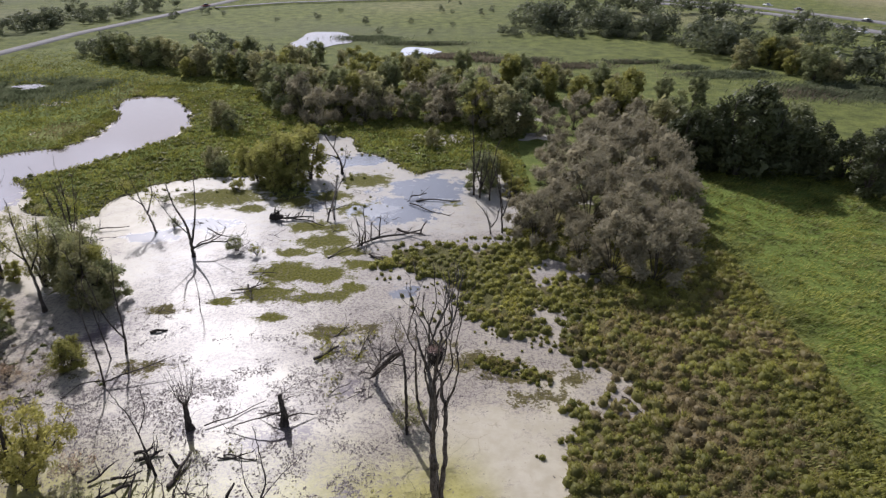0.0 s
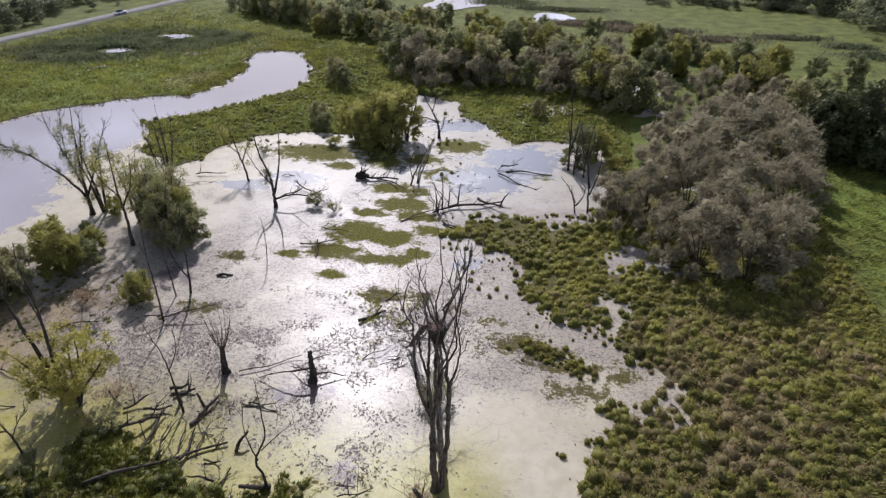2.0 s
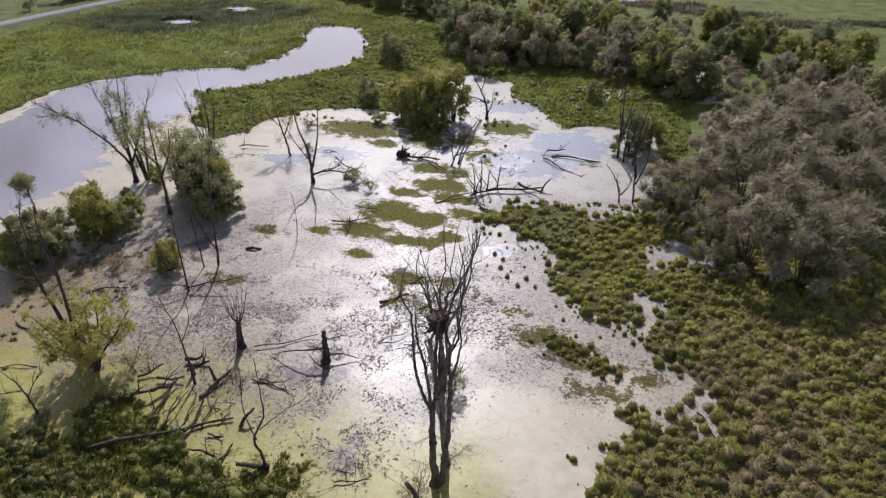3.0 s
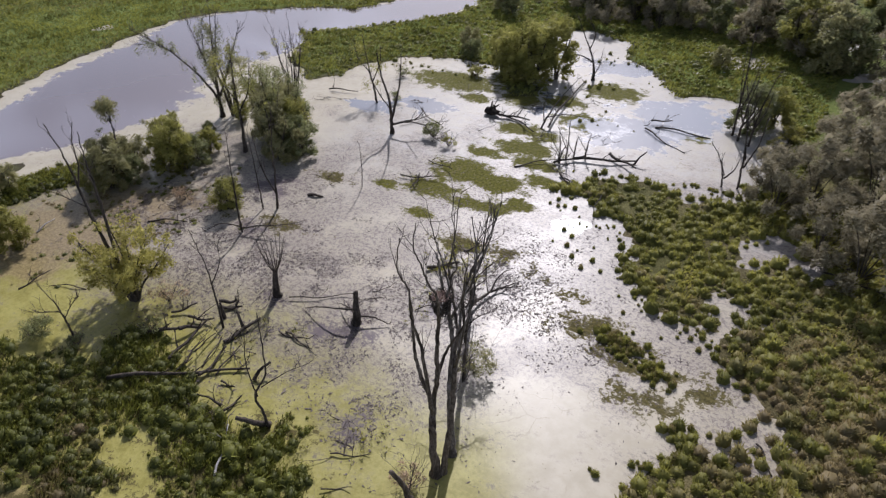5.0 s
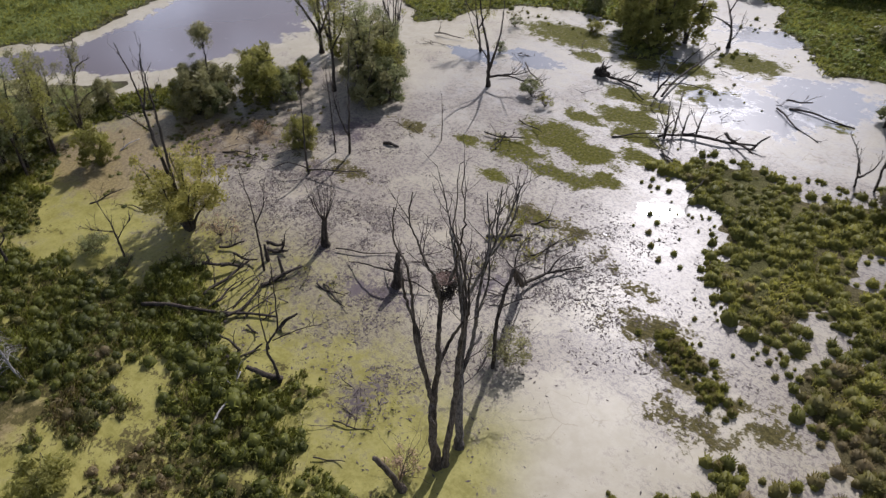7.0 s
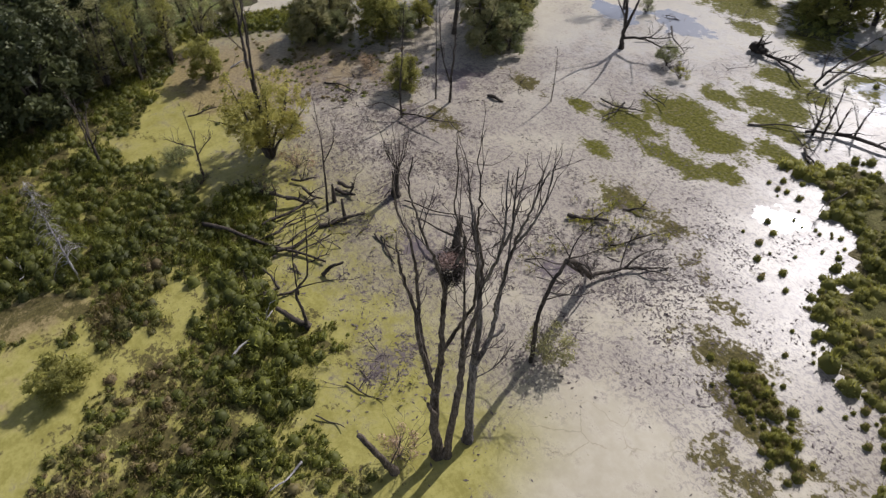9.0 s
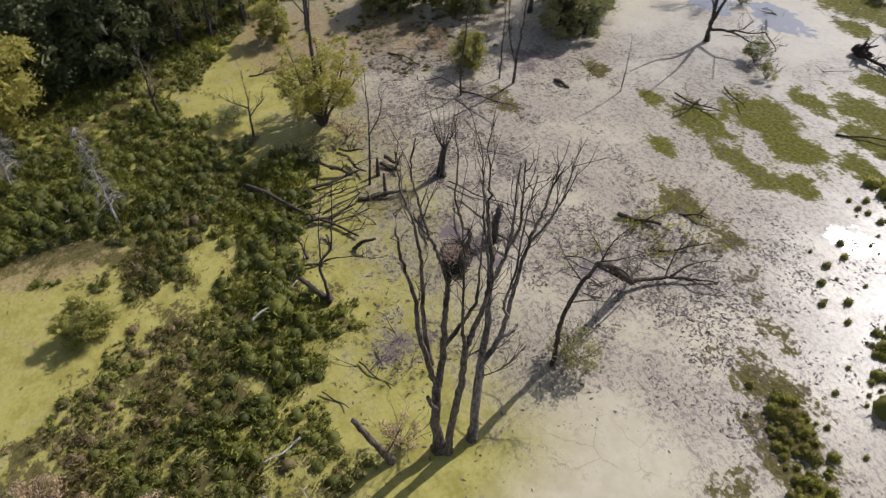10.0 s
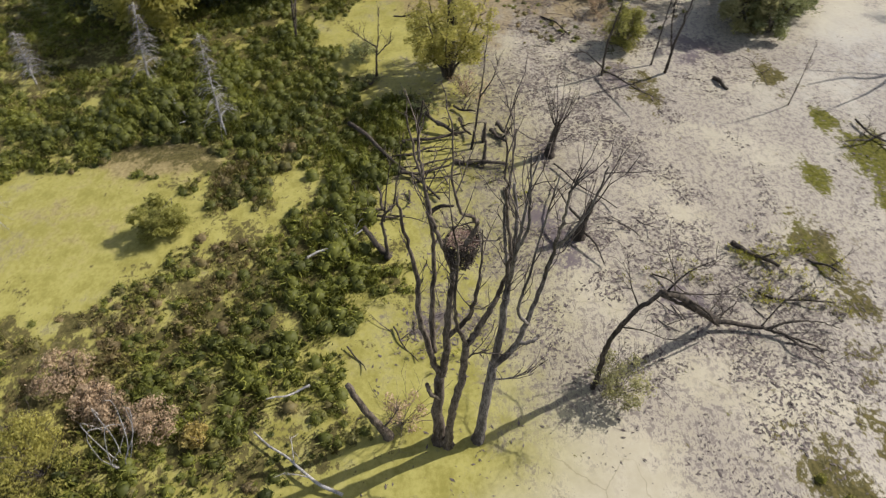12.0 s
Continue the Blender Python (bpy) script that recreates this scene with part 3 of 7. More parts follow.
WATER = sheet("water", wxs, wys, 0.0 * WX, {"mat": mat_field, "open": np.maximum(river_open, blue), "duck": duck, "thin": np.clip((WY - 62 + 6 * waves(WX, WY, 12, 2)) / 22, 0, 1) * np.clip((WX + 50) / 12, 0, 1), "rot": 0.75 * np.max([blob(WX, WY, *r) for r in ((-14.6, 50.4, 3.4, 2.6), (-17.4, 48.8, 3.2, 1.7), (-24.4, 50.2, 2.4, 1.2), (-9.6, 57.0, 2.2, 2.0), (-8.4, 41.6, 2.0, 3.0), (-39.6, 66.6, 4.0, 4.0), (-36, 58.4, 3.4, 2.0))], axis=0), "silt": 1.2 * blob(WX, WY, -25.2, 20.2, 2.0, 4.6) + 0.9 * blob(WX, WY, -57, 41, 5, 4) + 0.7 * blob(WX, WY, -48.5, 41, 4, 3) + 0.42 * blob(WX, WY, -18, 15, 8, 9) + 0.9 * blob(WX, WY, -54, 49, 7, 8) + 0.6 * blob(WX, WY, -47, 58, 6, 7) + 0.5 * blob(WX, WY, -43, 47, 6, 3), "bog": np.max([0.72 * blob(WX, WY, m[0], m[1], 1.35 * m[2], 1.35 * m[3]) for m in SCUM], axis=0) + np.clip(0.4 + shore * 0.1, 0, 0.6) * np.clip((46 - WY) / 4, 0, 1) * np.clip((4 - WX) / 3, 0, 1) * np.clip((WX + 64) / 4, 0, 1), "dirt": dirt, "clear": np.where(WX > -58, 1.0, 0.0)}, M_WATER)
tagged(WATER, "still marsh water under a film of duckweed", "water")


def far_pond(x, y, rx, ry, turn):
    s = Soup()
    n = 40
    a = np.arange(n) * 2 * math.pi / n
    r = 1 + 0.18 * np.sin(a * 2 + x) + 0.12 * np.sin(a * 3 + y) + 0.05 * np.sin(a * 7)
    px, py = rx * r * np.cos(a), ry * r * np.sin(a)
    c, q = math.cos(turn), math.sin(turn)
    v = np.stack([x + px * c - py * q, y + px * q + py * c, np.full(n, 0.3)], 1)
    s.add(np.vstack([v, [(x, y, 0.3)]]), t=[(n, i, (i + 1) % n) for i in range(n)])
    tagged(new("water_pond", s.mesh("water_pond", M_PLAIN_POND)), "small open pond in the far meadow", "water", kind="structure")


for row in ((-45, 266, 13, 15, 0.1), (-8, 240, 8, 9, 0.0), (-116, 189, 3.5, 2.0, 0.6), (-121, 168, 4, 2.2, 0.9), (-113, 187, 3, 1.6, 0.7)):
    far_pond(*row)


def road(name, pts, width, label, z=0.85):
    p = np.array(pts, float)
    k = np.linspace(0, len(p) - 1, 60)
    i = np.minimum(k.astype(int), len(p) - 2)
    c = p[i] + (p[i + 1] - p[i]) * (k - i)[:, None]
    d = np.gradient(c, axis=0)
    d /= np.linalg.norm(d, axis=1, keepdims=True)
    n = np.stack([-d[:, 1], d[:, 0]], 1) * width / 2
    s = Soup()
    verge = Soup()
    for soup, prof in ((s, [(1.0, z - 0.3), (1, z + 0.05), (-1, z + 0.05), (-1.0, z - 0.3)]), (verge, [(2.2, -0.1), (1.3, z - 0.1), (0.98, z), (-0.98, z), (-1.3, z - 0.1), (-2.2, -0.1)])):
        v = np.stack([np.column_stack([c + n * a, np.full(len(c), h)]) for a, h in prof], 1)
        m = len(prof)
        soup.add(v, [(a * m + b, (a + 1) * m + b, (a + 1) * m + b + 1, a * m + b + 1) for a in range(59) for b in range(m - 1)])
    top = tagged(new(name, s.mesh(name, M_ROAD)), label, "road", kind="structure")
    part("verge", verge, M_GROUND, top, "grassy verge")


road("road", [(-175, 80), (-160, 170), (-149, 233), (-142, 275), (-126, 326), (-109, 391), (-70, 520), (-20, 700)], 6.2, "pale two-lane road on a low bank")
road("road_side", [(-112, 352), (-85, 372), (-55, 382), (0, 395), (90, 425)], 4, "narrow pale side road across the fields")
road("road_highway", [(20, 450), (100, 402), (152, 372), (195, 310), (260, 190), (320, 60)], 9, "pale highway carriageway beyond the meadow")
road("road_highway", [(90, 400), (159, 335), (170, 300), (225, 190), (290, 50)], 9, "second pale highway carriageway beyond the meadow")


# ---- trees ----
def unit(v):
    v = np.asarray(v, float)
    return v / (np.linalg.norm(v) + 1e-9)


def smooth_path(pts, n=5):
    """Points of a curve that passes through pts."""
    p = np.asarray(pts, float)
    e = np.vstack([2 * p[0] - p[1], p, 2 * p[-1] - p[-2]])
    out = []
    for i in range(1, len(e) - 2):
        for k in np.arange(n) / n:
            a, b, c, d = e[i - 1:i + 3]
            out.append(0.5 * (2 * b + (c - a) * k + (2 * a - 5 * b + 4 * c - d) * k * k + (3 * b - a - 3 * c + d) * k ** 3))
    return np.array(out + [p[-1]])


def bough(s, start, way, length, radius, rng, up=0.15, wild=0.35, sides=5, end=0.25):
    """One crooked branch; returns its points."""
    n = max(3, int(length / 0.8) + 2)
    pts, d = [np.asarray(start, float)], unit(way)
    for _ in range(n - 1):
        d = unit(d + rng.normal(size=3) * wild * 0.5 + np.array([0, 0, up * 0.5]))
        pts.append(pts[-1] + d * length / (n - 1))
    s.tube(pts, np.linspace(radius, radius * end, n), sides, knobs=0.1)
    return np.array(pts)


def twigs_along(s, pts, r, rng, count, length, up=0.3, spread=0.9, depth=1):
    """Thin twigs that leave a branch along its outer half."""
    for _ in range(count):
        i = rng.integers(max(1, len(pts) // 3), len(pts))
        axis = unit(pts[i] - pts[i - 1])
        way = unit(axis + rng.normal(size=3) * spread + np.array([0, 0, up]))
        ln = length * rng.uniform(0.4, 1.1)
        got = bough(s, pts[i], way, ln, r, rng, up, 0.4, 3, 0.4)
        if depth:
            twigs_along(s, got, r * 0.7, rng, 2, ln * 0.5, up, spread, depth - 1)


def lobe(f, g, c, rad, n, leaf, tone, flat=0.85, long=1.5, stray=0.45):
    """A billow of foliage: leaves over the outside of a rounded lump, with a few inside."""
    d = g.normal(size=(n, 3)) + [0, 0, 0.3]
    d /= np.linalg.norm(d, axis=1, keepdims=True)
    p = np.asarray(c) + d * [1, 1, flat] * rad * g.uniform(0.5, 1.12, (n, 1))
    nor = d + g.normal(size=(n, 3)) * stray
    a = np.cross(nor, g.normal(size=(n, 3)))
    a /= np.linalg.norm(a, axis=1, keepdims=True) + 1e-9
    b = np.cross(nor, a)
    b /= np.linalg.norm(b, axis=1, keepdims=True) + 1e-9
    k = (leaf * g.uniform(0.6, 1.4, n))[:, None]
    v = np.stack([p - a * k * 0.4 * long - b * k * 0.5, p - a * k * 0.4 * long + b * k * 0.5, p + a * k * 0.6 * long], 1)
    f.add(v.reshape(-1, 3), t=np.arange(3 * n).reshape(-1, 3), tint=np.repeat(np.clip(tone + g.normal(size=n) * 0.16, 0, 1), 3))


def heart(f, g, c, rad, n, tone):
    """The inside of a billow: larger sprays of leaves that close the gaps, tinted darker to paint inner shade."""
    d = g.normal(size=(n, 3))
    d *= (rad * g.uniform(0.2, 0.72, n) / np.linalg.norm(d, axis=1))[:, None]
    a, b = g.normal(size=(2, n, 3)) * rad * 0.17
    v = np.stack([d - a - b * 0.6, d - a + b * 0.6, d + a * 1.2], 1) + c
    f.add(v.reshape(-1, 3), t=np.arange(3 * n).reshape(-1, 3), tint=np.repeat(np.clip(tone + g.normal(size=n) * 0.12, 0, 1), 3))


def broad_tree(name, seed, h, w, leaf, material, label, category="tree", lobes=15, subs=4, per=44, trunk=0.28, low=0.22, group="", swell=1.0):
    """A leafy tree with a forked trunk and a billowing, gappy crown, built at the origin."""
    g = np.random.default_rng(seed)
    top = thing(name, 0, 0, 0, label, category, group)
    s, f = Soup(), Soup()
    stems, tips = int(g.integers(2, 5)), []
    for i in range(stems):
        a = i * 2 * math.pi / stems + g.uniform(0, 1)
        pts = smooth_path([(0.1 * math.cos(a), 0.1 * math.sin(a), -0.6), (0.05 * w * math.cos(a), 0.05 * w * math.sin(a), h * 0.2),
                           (0.2 * w * math.cos(a), 0.2 * w * math.sin(a), h * 0.5), (0.28 * w * math.cos(a + 0.3), 0.28 * w * math.sin(a + 0.3), h * 0.82)], 2)
        s.tube(pts, np.linspace(trunk * h / 12, 0.03, len(pts)), 5, knobs=0.1)
        tips.append(pts)
    lean = g.normal(size=2) * 0.05 * w
    for i in range(lobes):
        u = (i + 0.5) / lobes
        z = h * (low + (0.86 - low) * u ** 0.85)
        wide = w * 0.5 * math.sin(math.pi * (0.2 + 0.68 * u)) ** 0.8
        a, rr = i * 2.4 + g.uniform(-0.5, 0.5), wide * g.uniform(0.35, 0.78)
        c = np.array([rr * math.cos(a) + lean[0] * u, rr * math.sin(a) + lean[1] * u, z * g.uniform(0.92, 1.06)])
        s.tube([tips[i % stems][min(len(tips[0]) - 1, int(0.8 * u * len(tips[0])) + 1)], c], [0.05, 0.015], 3)
        big, tone = w * g.uniform(0.15, 0.23) * swell, g.uniform(0.15, 0.8)
        # lower tone paints shade into the inner leaves of the crown
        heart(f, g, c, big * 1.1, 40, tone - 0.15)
        for _ in range(subs):
            d = unit(g.normal(size=3) + [0.7 * math.cos(a), 0.7 * math.sin(a), 0.5])
            lobe(f, g, c + d * big * g.uniform(0.3, 0.75), big * g.uniform(0.45, 0.75), per, leaf, tone + g.uniform(-0.12, 0.12))
    part("trunk", s, M_BARK, top, smooth=True)
    part("crown", f, material, top)
    return top


def airy_tree(name, seed, h, w, material, label, category="tree", group="", stems=4, boughs=7, per=88, leaf=0.12, bare=0.2, puff=0.72):
    """A tree of several thin leaning stems whose leaves hang in separate small clumps."""
    g = np.random.default_rng(seed)
    top = thing(name, 0, 0, 0, label, category, group)
    s, f = Soup(), Soup()
    for i in range(stems):
        a, hh = i * 2 * math.pi / stems + g.uniform(-0.6, 0.6), h * g.uniform(0.7, 1.0)
        r = 0.5 * w * g.uniform(0.35, 0.8)
        p = smooth_path([(0.15 * math.cos(a), 0.15 * math.sin(a), -0.5), (0.3 * r * math.cos(a), 0.3 * r * math.sin(a), hh * 0.3),
                         (0.6 * r * math.cos(a + 0.3), 0.6 * r * math.sin(a + 0.3), hh * 0.65), (r * math.cos(a + 0.15), r * math.sin(a + 0.15), hh)], 3)
        s.tube(p, np.linspace(0.018 * h + 0.03, 0.02, len(p)), 5, knobs=0.1)
        lobe(f, g, p[-1], puff * g.uniform(0.8, 1.2), per, leaf, g.uniform(0.3, 0.8), 1.1)
        for k in range(boughs):
            u = bare + (0.95 - bare) * (k + g.uniform(0, 1)) / boughs
            q = p[min(len(p) - 1, int(u * len(p)))]
            b = g.uniform(0, 6.28)
            e = q + np.array([math.cos(b), math.sin(b), g.uniform(-0.1, 0.7)]) * w * g.uniform(0.12, 0.3) * (1.2 - 0.6 * u)
            s.tube([q, (q + e) / 2 + [0, 0, 0.12], e], [0.05, 0.035, 0.012], 3)
            tone = g.uniform(0.15, 0.85)
            lobe(f, g, e, puff * g.uniform(0.7, 1.3), per, leaf, tone, 0.8)
            # inner clump, tinted a little darker than the one at the tip
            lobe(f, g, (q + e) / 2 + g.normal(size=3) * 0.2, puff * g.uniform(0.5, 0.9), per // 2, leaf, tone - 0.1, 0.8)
    part("trunk", s, M_BARK, top, smooth=True)
    part("crown", f, material, top)
    return top


R = np.random.default_rng(5)


def grown(name, x, y, seed, stems, label, twig=6, twig_len=1.6, up=0.5, spread=0.6, material=None, category="dead tree", leaf=None, leaf_n=0, group="", sides=8, twig_r=0.03, span=(0.33, 1.0), tall=1.3):
    """A bare tree whose stems are given as ((points in the world), thick end, thin end); the first is the trunk."""
    g = np.random.default_rng(seed)
    top = thing(name, x, y, 0.0, label, category, group)
    tw, f = Soup(), Soup()
    for k, (pts, r0, r1) in enumerate(stems):
        s = Soup()
        p = smooth_path(np.asarray(pts, float) - [x, y, 0], 6)
        p[2:-1] += g.normal(size=(len(p) - 3, 3)) * min(0.03, r0 * 0.16)
        r = (r1 + (r0 - r1) * (1 - np.linspace(0, 1, len(p))) ** 1.1) * 0.82
        if p[0][2] < 0.3 and r0 > 0.25:
            r = r * (1 + 0.55 * np.exp(-np.clip(p[:, 2], 0, None) / 0.5))
        s.tube(p, r, sides, True, 0.1)
        part("trunk" if k == 0 else "limb", s, material or M_DEAD, top, smooth=True)
        if twig and r1 < 0.09:
            twigs_along(tw, p, twig_r, g, twig, twig_len, up, spread)
        for _ in range(leaf_n):
            c = p[min(len(p) - 1, int(g.uniform(*span) * len(p)))] + g.normal(size=3) * 0.45
            lobe(f, g, c, g.uniform(0.4, 0.85), 84, 0.12, g.uniform(0.1, 0.7), tall)
    if tw.n:
        tagged(part("twig_tangle", tw, M_TWIG, top), kind="stuff")
    if f.n:
        part("foliage", f, leaf or M_LEAF, top)
    return top


# the nest tree: two stems from one foot
NEST_FIRST = [
    ([(-0.45, 40.95, -0.9), (-0.45, 40.9, 1.0), (-0.6, 40.8, 3.2), (-0.7, 41.0, 6.1)], 0.42, 0.3),
    ([(-0.7, 41.0, 6.0), (-0.6, 40.6, 7.5), (-0.6, 40.1, 10.6), (-0.9, 40.0, 13.1), (-1.2, 39.6, 15.3), (-1.1, 39.4, 17.3)], 0.22, 0.06),
    ([(-0.65, 40.65, 8.0), (-1.3, 40.6, 9.6), (-1.8, 40.7, 11.7), (-1.9, 40.7, 14.1), (-1.9, 40.5, 16.3), (-2.4, 40.1, 18.0), (-1.9, 39.8, 20.4)], 0.18, 0.035),
    ([(-0.65, 41.0, 6.1), (-0.7, 41.2, 7.4), (-0.45, 41.2, 9.4), (-0.5, 41.3, 11.2), (-0.5, 41.4, 13.0), (-0.4, 41.5, 14.2), (0.0, 42.1, 16.4), (-0.05, 42.2, 17.0), (0.7, 41.5, 18.3), (0.6, 41.3, 19.6), (0.9, 41.2, 22.0)], 0.25, 0.03),
]
NEST_SECOND = [
    ([(-0.45, 41.3, 9.5), (-0.3, 42.1, 11.0), (0.8, 42.2, 13.6), (0.7, 42.4, 15.5), (1.0, 42.3, 17.6)], 0.15, 0.03),
    ([(-0.45, 41.4, 14.0), (-0.2, 41.0, 15.6), (-0.2, 40.7, 16.6), (-0.6, 40.5, 17.4), (-0.9, 40.3, 18.7), (-1.3, 40.2, 19.8), (-1.2, 40.4, 21.3)], 0.13, 0.03),
    ([(-0.5, 40.85, 4.2), (-0.25, 40.5, 5.0), (-0.35, 40.3, 5.8)], 0.17, 0.12),
    ([(-0.1, 41.3, -0.8), (-0.05, 41.35, 1.0), (0.3, 41.5, 4.4), (0.35, 41.9, 7.3), (0.4, 42.0, 10.1)], 0.3, 0.2),
]
NEST_THIRD = [
    ([(0.4, 42.0, 10.0), (0.1, 42.5, 10.6), (0.05, 42.9, 11.8), (-0.3, 43.3, 12.6), (-0.8, 43.7, 14.2), (-0.9, 43.4, 16.5), (-0.4, 43.2, 18.6), (-0.5, 43.0, 20.6)], 0.2, 0.03),
    ([(0.4, 42.0, 10.1), (0.9, 41.6, 11.8), (1.3, 41.4, 14.0), (1.1, 41.5, 16.2), (1.5, 41.2, 18.8)], 0.13, 0.03),
    ([(0.35, 41.9, 8.6), (0.1, 42.4, 8.9), (0.2, 43.2, 9.0)], 0.07, 0.03),
]
grown("dead_tree", -0.4, 41.0, 11, NEST_FIRST + NEST_SECOND + NEST_THIRD, "tall bare grey dead tree standing in the water", 7, 2.0, group="nest trees")
# the single-stemmed tree beside it
MATE_FIRST = [
    ([(-0.35, 43.0, -0.9), (-0.4, 43.05, 0.6), (-0.65, 43.3, 4.3), (-0.85, 43.5, 6.7)], 0.36, 0.28),
    ([(-0.85, 43.5, 6.5), (-0.8, 43.7, 10.6), (-1.1, 43.8, 12.3), (-1.6, 44.0, 13.8), (-1.9, 44.0, 15.2), (-2.0, 43.8, 17.0)], 0.24, 0.07),
    ([(-0.75, 43.5, 6.6), (-0.8, 44.4, 8.0), (-0.8, 44.7, 9.6), (-1.0, 45.2, 12.0), (-0.5, 45.3, 14.8), (0.4, 45.2, 17.2), (1.2, 45.0, 19.4), (1.3, 45.4, 20.4)], 0.2, 0.03),
    ([(-0.8, 44.5, 8.3), (-0.7, 45.0, 8.5), (-0.9, 45.5, 8.7)], 0.13, 0.1),
    ([(-1.0, 43.8, 12.2), (-0.1, 43.7, 14.2), (0.7, 43.6, 16.2), (0.8, 43.7, 17.8), (0.6, 43.8, 19.0), (0.2, 44.1, 20.2)], 0.13, 0.03),
]
MATE_SECOND = [
    ([(0.6, 43.6, 16.0), (1.1, 43.8, 17.6), (1.3, 43.7, 19.5), (1.6, 43.5, 21.4)], 0.09, 0.03),
    ([(-1.1, 43.8, 12.3), (-0.9, 43.5, 14.6), (-1.2, 43.4, 16.3), (-1.8, 43.6, 17.5), (-2.4, 43.7, 19.2)], 0.1, 0.03),
    ([(-0.3, 45.3, 15.2), (0.3, 45.6, 16.6), (0.6, 46.0, 18.2), (0.5, 46.3, 19.8)], 0.09, 0.03),
    ([(-0.75, 44.8, 9.8), (-0.2, 44.2, 11.4), (0.4, 44.2, 14.0), (0.2, 44.6, 17.0), (0.4, 44.8, 19.5)], 0.11, 0.03),
    ([(-0.6, 43.3, 5.6), (-0.2, 44.2, 6.3), (-0.3, 45.2, 6.6)], 0.06, 0.025),
]
grown("dead_tree", -0.45, 43.1, 12, MATE_FIRST + MATE_SECOND, "tall bare pale grey dead tree beside the nest tree", 7, 2.0, material=M_PALE, group="nest trees")


def stick_nest(x, y, z, width, depth):
    """A deep cup of many dry sticks."""
    g = np.random.default_rng(8)
    top = thing("stick_nest", x, y, z, "large untidy nest of dry sticks high in the bare tree", "nest")
    s, l = Soup(), Soup()
    for i in range(420):
        k = g.uniform(0, 1)
        a, r = g.uniform(0, 2 * math.pi), width * 0.5 * (0.35 + 0.65 * k ** 0.7) * g.uniform(0.75, 1.05)
        c = np.array([r * math.cos(a), r * math.sin(a), depth * (k - 0.5)])
        d = unit([-math.sin(a) + g.normal() * 0.5, math.cos(a) + g.normal() * 0.5, g.normal() * 0.55])
        ln = g.uniform(0.25, 0.6) * width * 0.55
        s.tube([c - d * ln / 2, c + g.normal(size=3) * 0.03, c + d * ln / 2], [0.022, 0.02, 0.012], 4)
    for i in range(160):
        a, r = g.uniform(0, 2 * math.pi), width * 0.38 * math.sqrt(g.uniform(0, 1))
        c = np.array([r * math.cos(a), r * math.sin(a), depth * 0.42 + g.uniform(-0.05, 0.06)])
        d = unit([g.normal(), g.normal(), g.normal() * 0.2])
        l.tube([c - d * 0.16, c + d * 0.16], [0.018, 0.01], 3)
    tagged(part("stick_mass", s, M_LOG, top), kind="stuff")
    tagged(part("lining", l, bark_material("reddish nest lining", (0.2, 0.13, 0.1), (0.42, 0.3, 0.25)), top, "reddish grass lining"), kind="stuff")


stick_nest(-0.45, 41.75, 15.0, 1.5, 1.5)

# the thin bowed tree, and beyond it a shattered trunk with its crown on the water
SNAPPED_TRUNK = [
    ([(-3.3, 49.9, -0.6), (-3.3, 49.9, 1.6), (-3.25, 49.85, 3.6), (-3.3, 50.2, 5.6), (-3.4, 51.0, 7.2), (-3.7, 52.2, 8.1)], 0.2, 0.14),
    ([(-3.65, 52.0, 8.1), (-4.7, 53.6, 6.4), (-6.0, 56.0, 3.4), (-7.2, 58.2, 0.6)], 0.2, 0.3),
    ([(-6.9, 57.6, 1.5), (-7.5, 58.6, 1.2), (-8.0, 59.4, 1.5)], 0.09, 0.03),
    ([(-6.4, 56.8, 2.4), (-7.0, 57.4, 2.6), (-7.8, 58.0, 2.4)], 0.07, 0.02),
    ([(-7.2, 58.2, 0.7), (-7.9, 58.8, 0.5), (-8.6, 59.0, 0.3)], 0.1, 0.04),
    ([(-3.7, 52.1, 7.8), (-5.0, 54.0, 5.4), (-6.6, 56.6, 2.2), (-7.6, 57.8, 0.5)], 0.12, 0.1),
]
SNAPPED_SPLINTERS = [
    ([(-4.9, 53.9, 6.2), (-5.6, 56.0, 3.9), (-6.6, 58.0, 1.0)], 0.08, 0.06),
    ([(-7.2, 58.0, 0.7), (-7.0, 60.0, 0.4), (-6.6, 61.4, 0.4), (-5.9, 62.8, 0.25), (-5.2, 64.4, 0.1)], 0.2, 0.06),
    ([(-6.7, 61.2, 0.4), (-6.8, 62.6, 0.9), (-6.9, 64.2, 0.7), (-6.6, 65.8, 0.3)], 0.13, 0.03),
    ([(-6.2, 62.2, 0.3), (-5.2, 62.8, 0.5), (-4.2, 64.0, 0.2)], 0.09, 0.03),
    ([(-6.8, 60.8, 0.4), (-7.8, 62.2, 1.5), (-8.2, 63.4, 2.4)], 0.08, 0.02),
]
SNAPPED_CROWN = [
    ([(-3.4, 51.0, 7.2), (-4.6, 50.8, 7.6), (-6.0, 51.0, 7.6)], 0.06, 0.02),
    ([(-3.9, 52.4, 7.9), (-4.4, 53.4, 8.7), (-4.2, 54.4, 9.8)], 0.07, 0.02),
    ([(-3.8, 52.3, 8.0), (-3.4, 53.4, 8.2), (-3.0, 55.0, 8.6)], 0.06, 0.02),
    ([(-4.4, 53.2, 6.9), (-5.6, 53.4, 7.2), (-6.8, 53.2, 7.8)], 0.06, 0.02),
    ([(-3.3, 50.4, 5.8), (-2.6, 51.2, 6.4), (-2.2, 52.2, 6.2)], 0.05, 0.02),
]
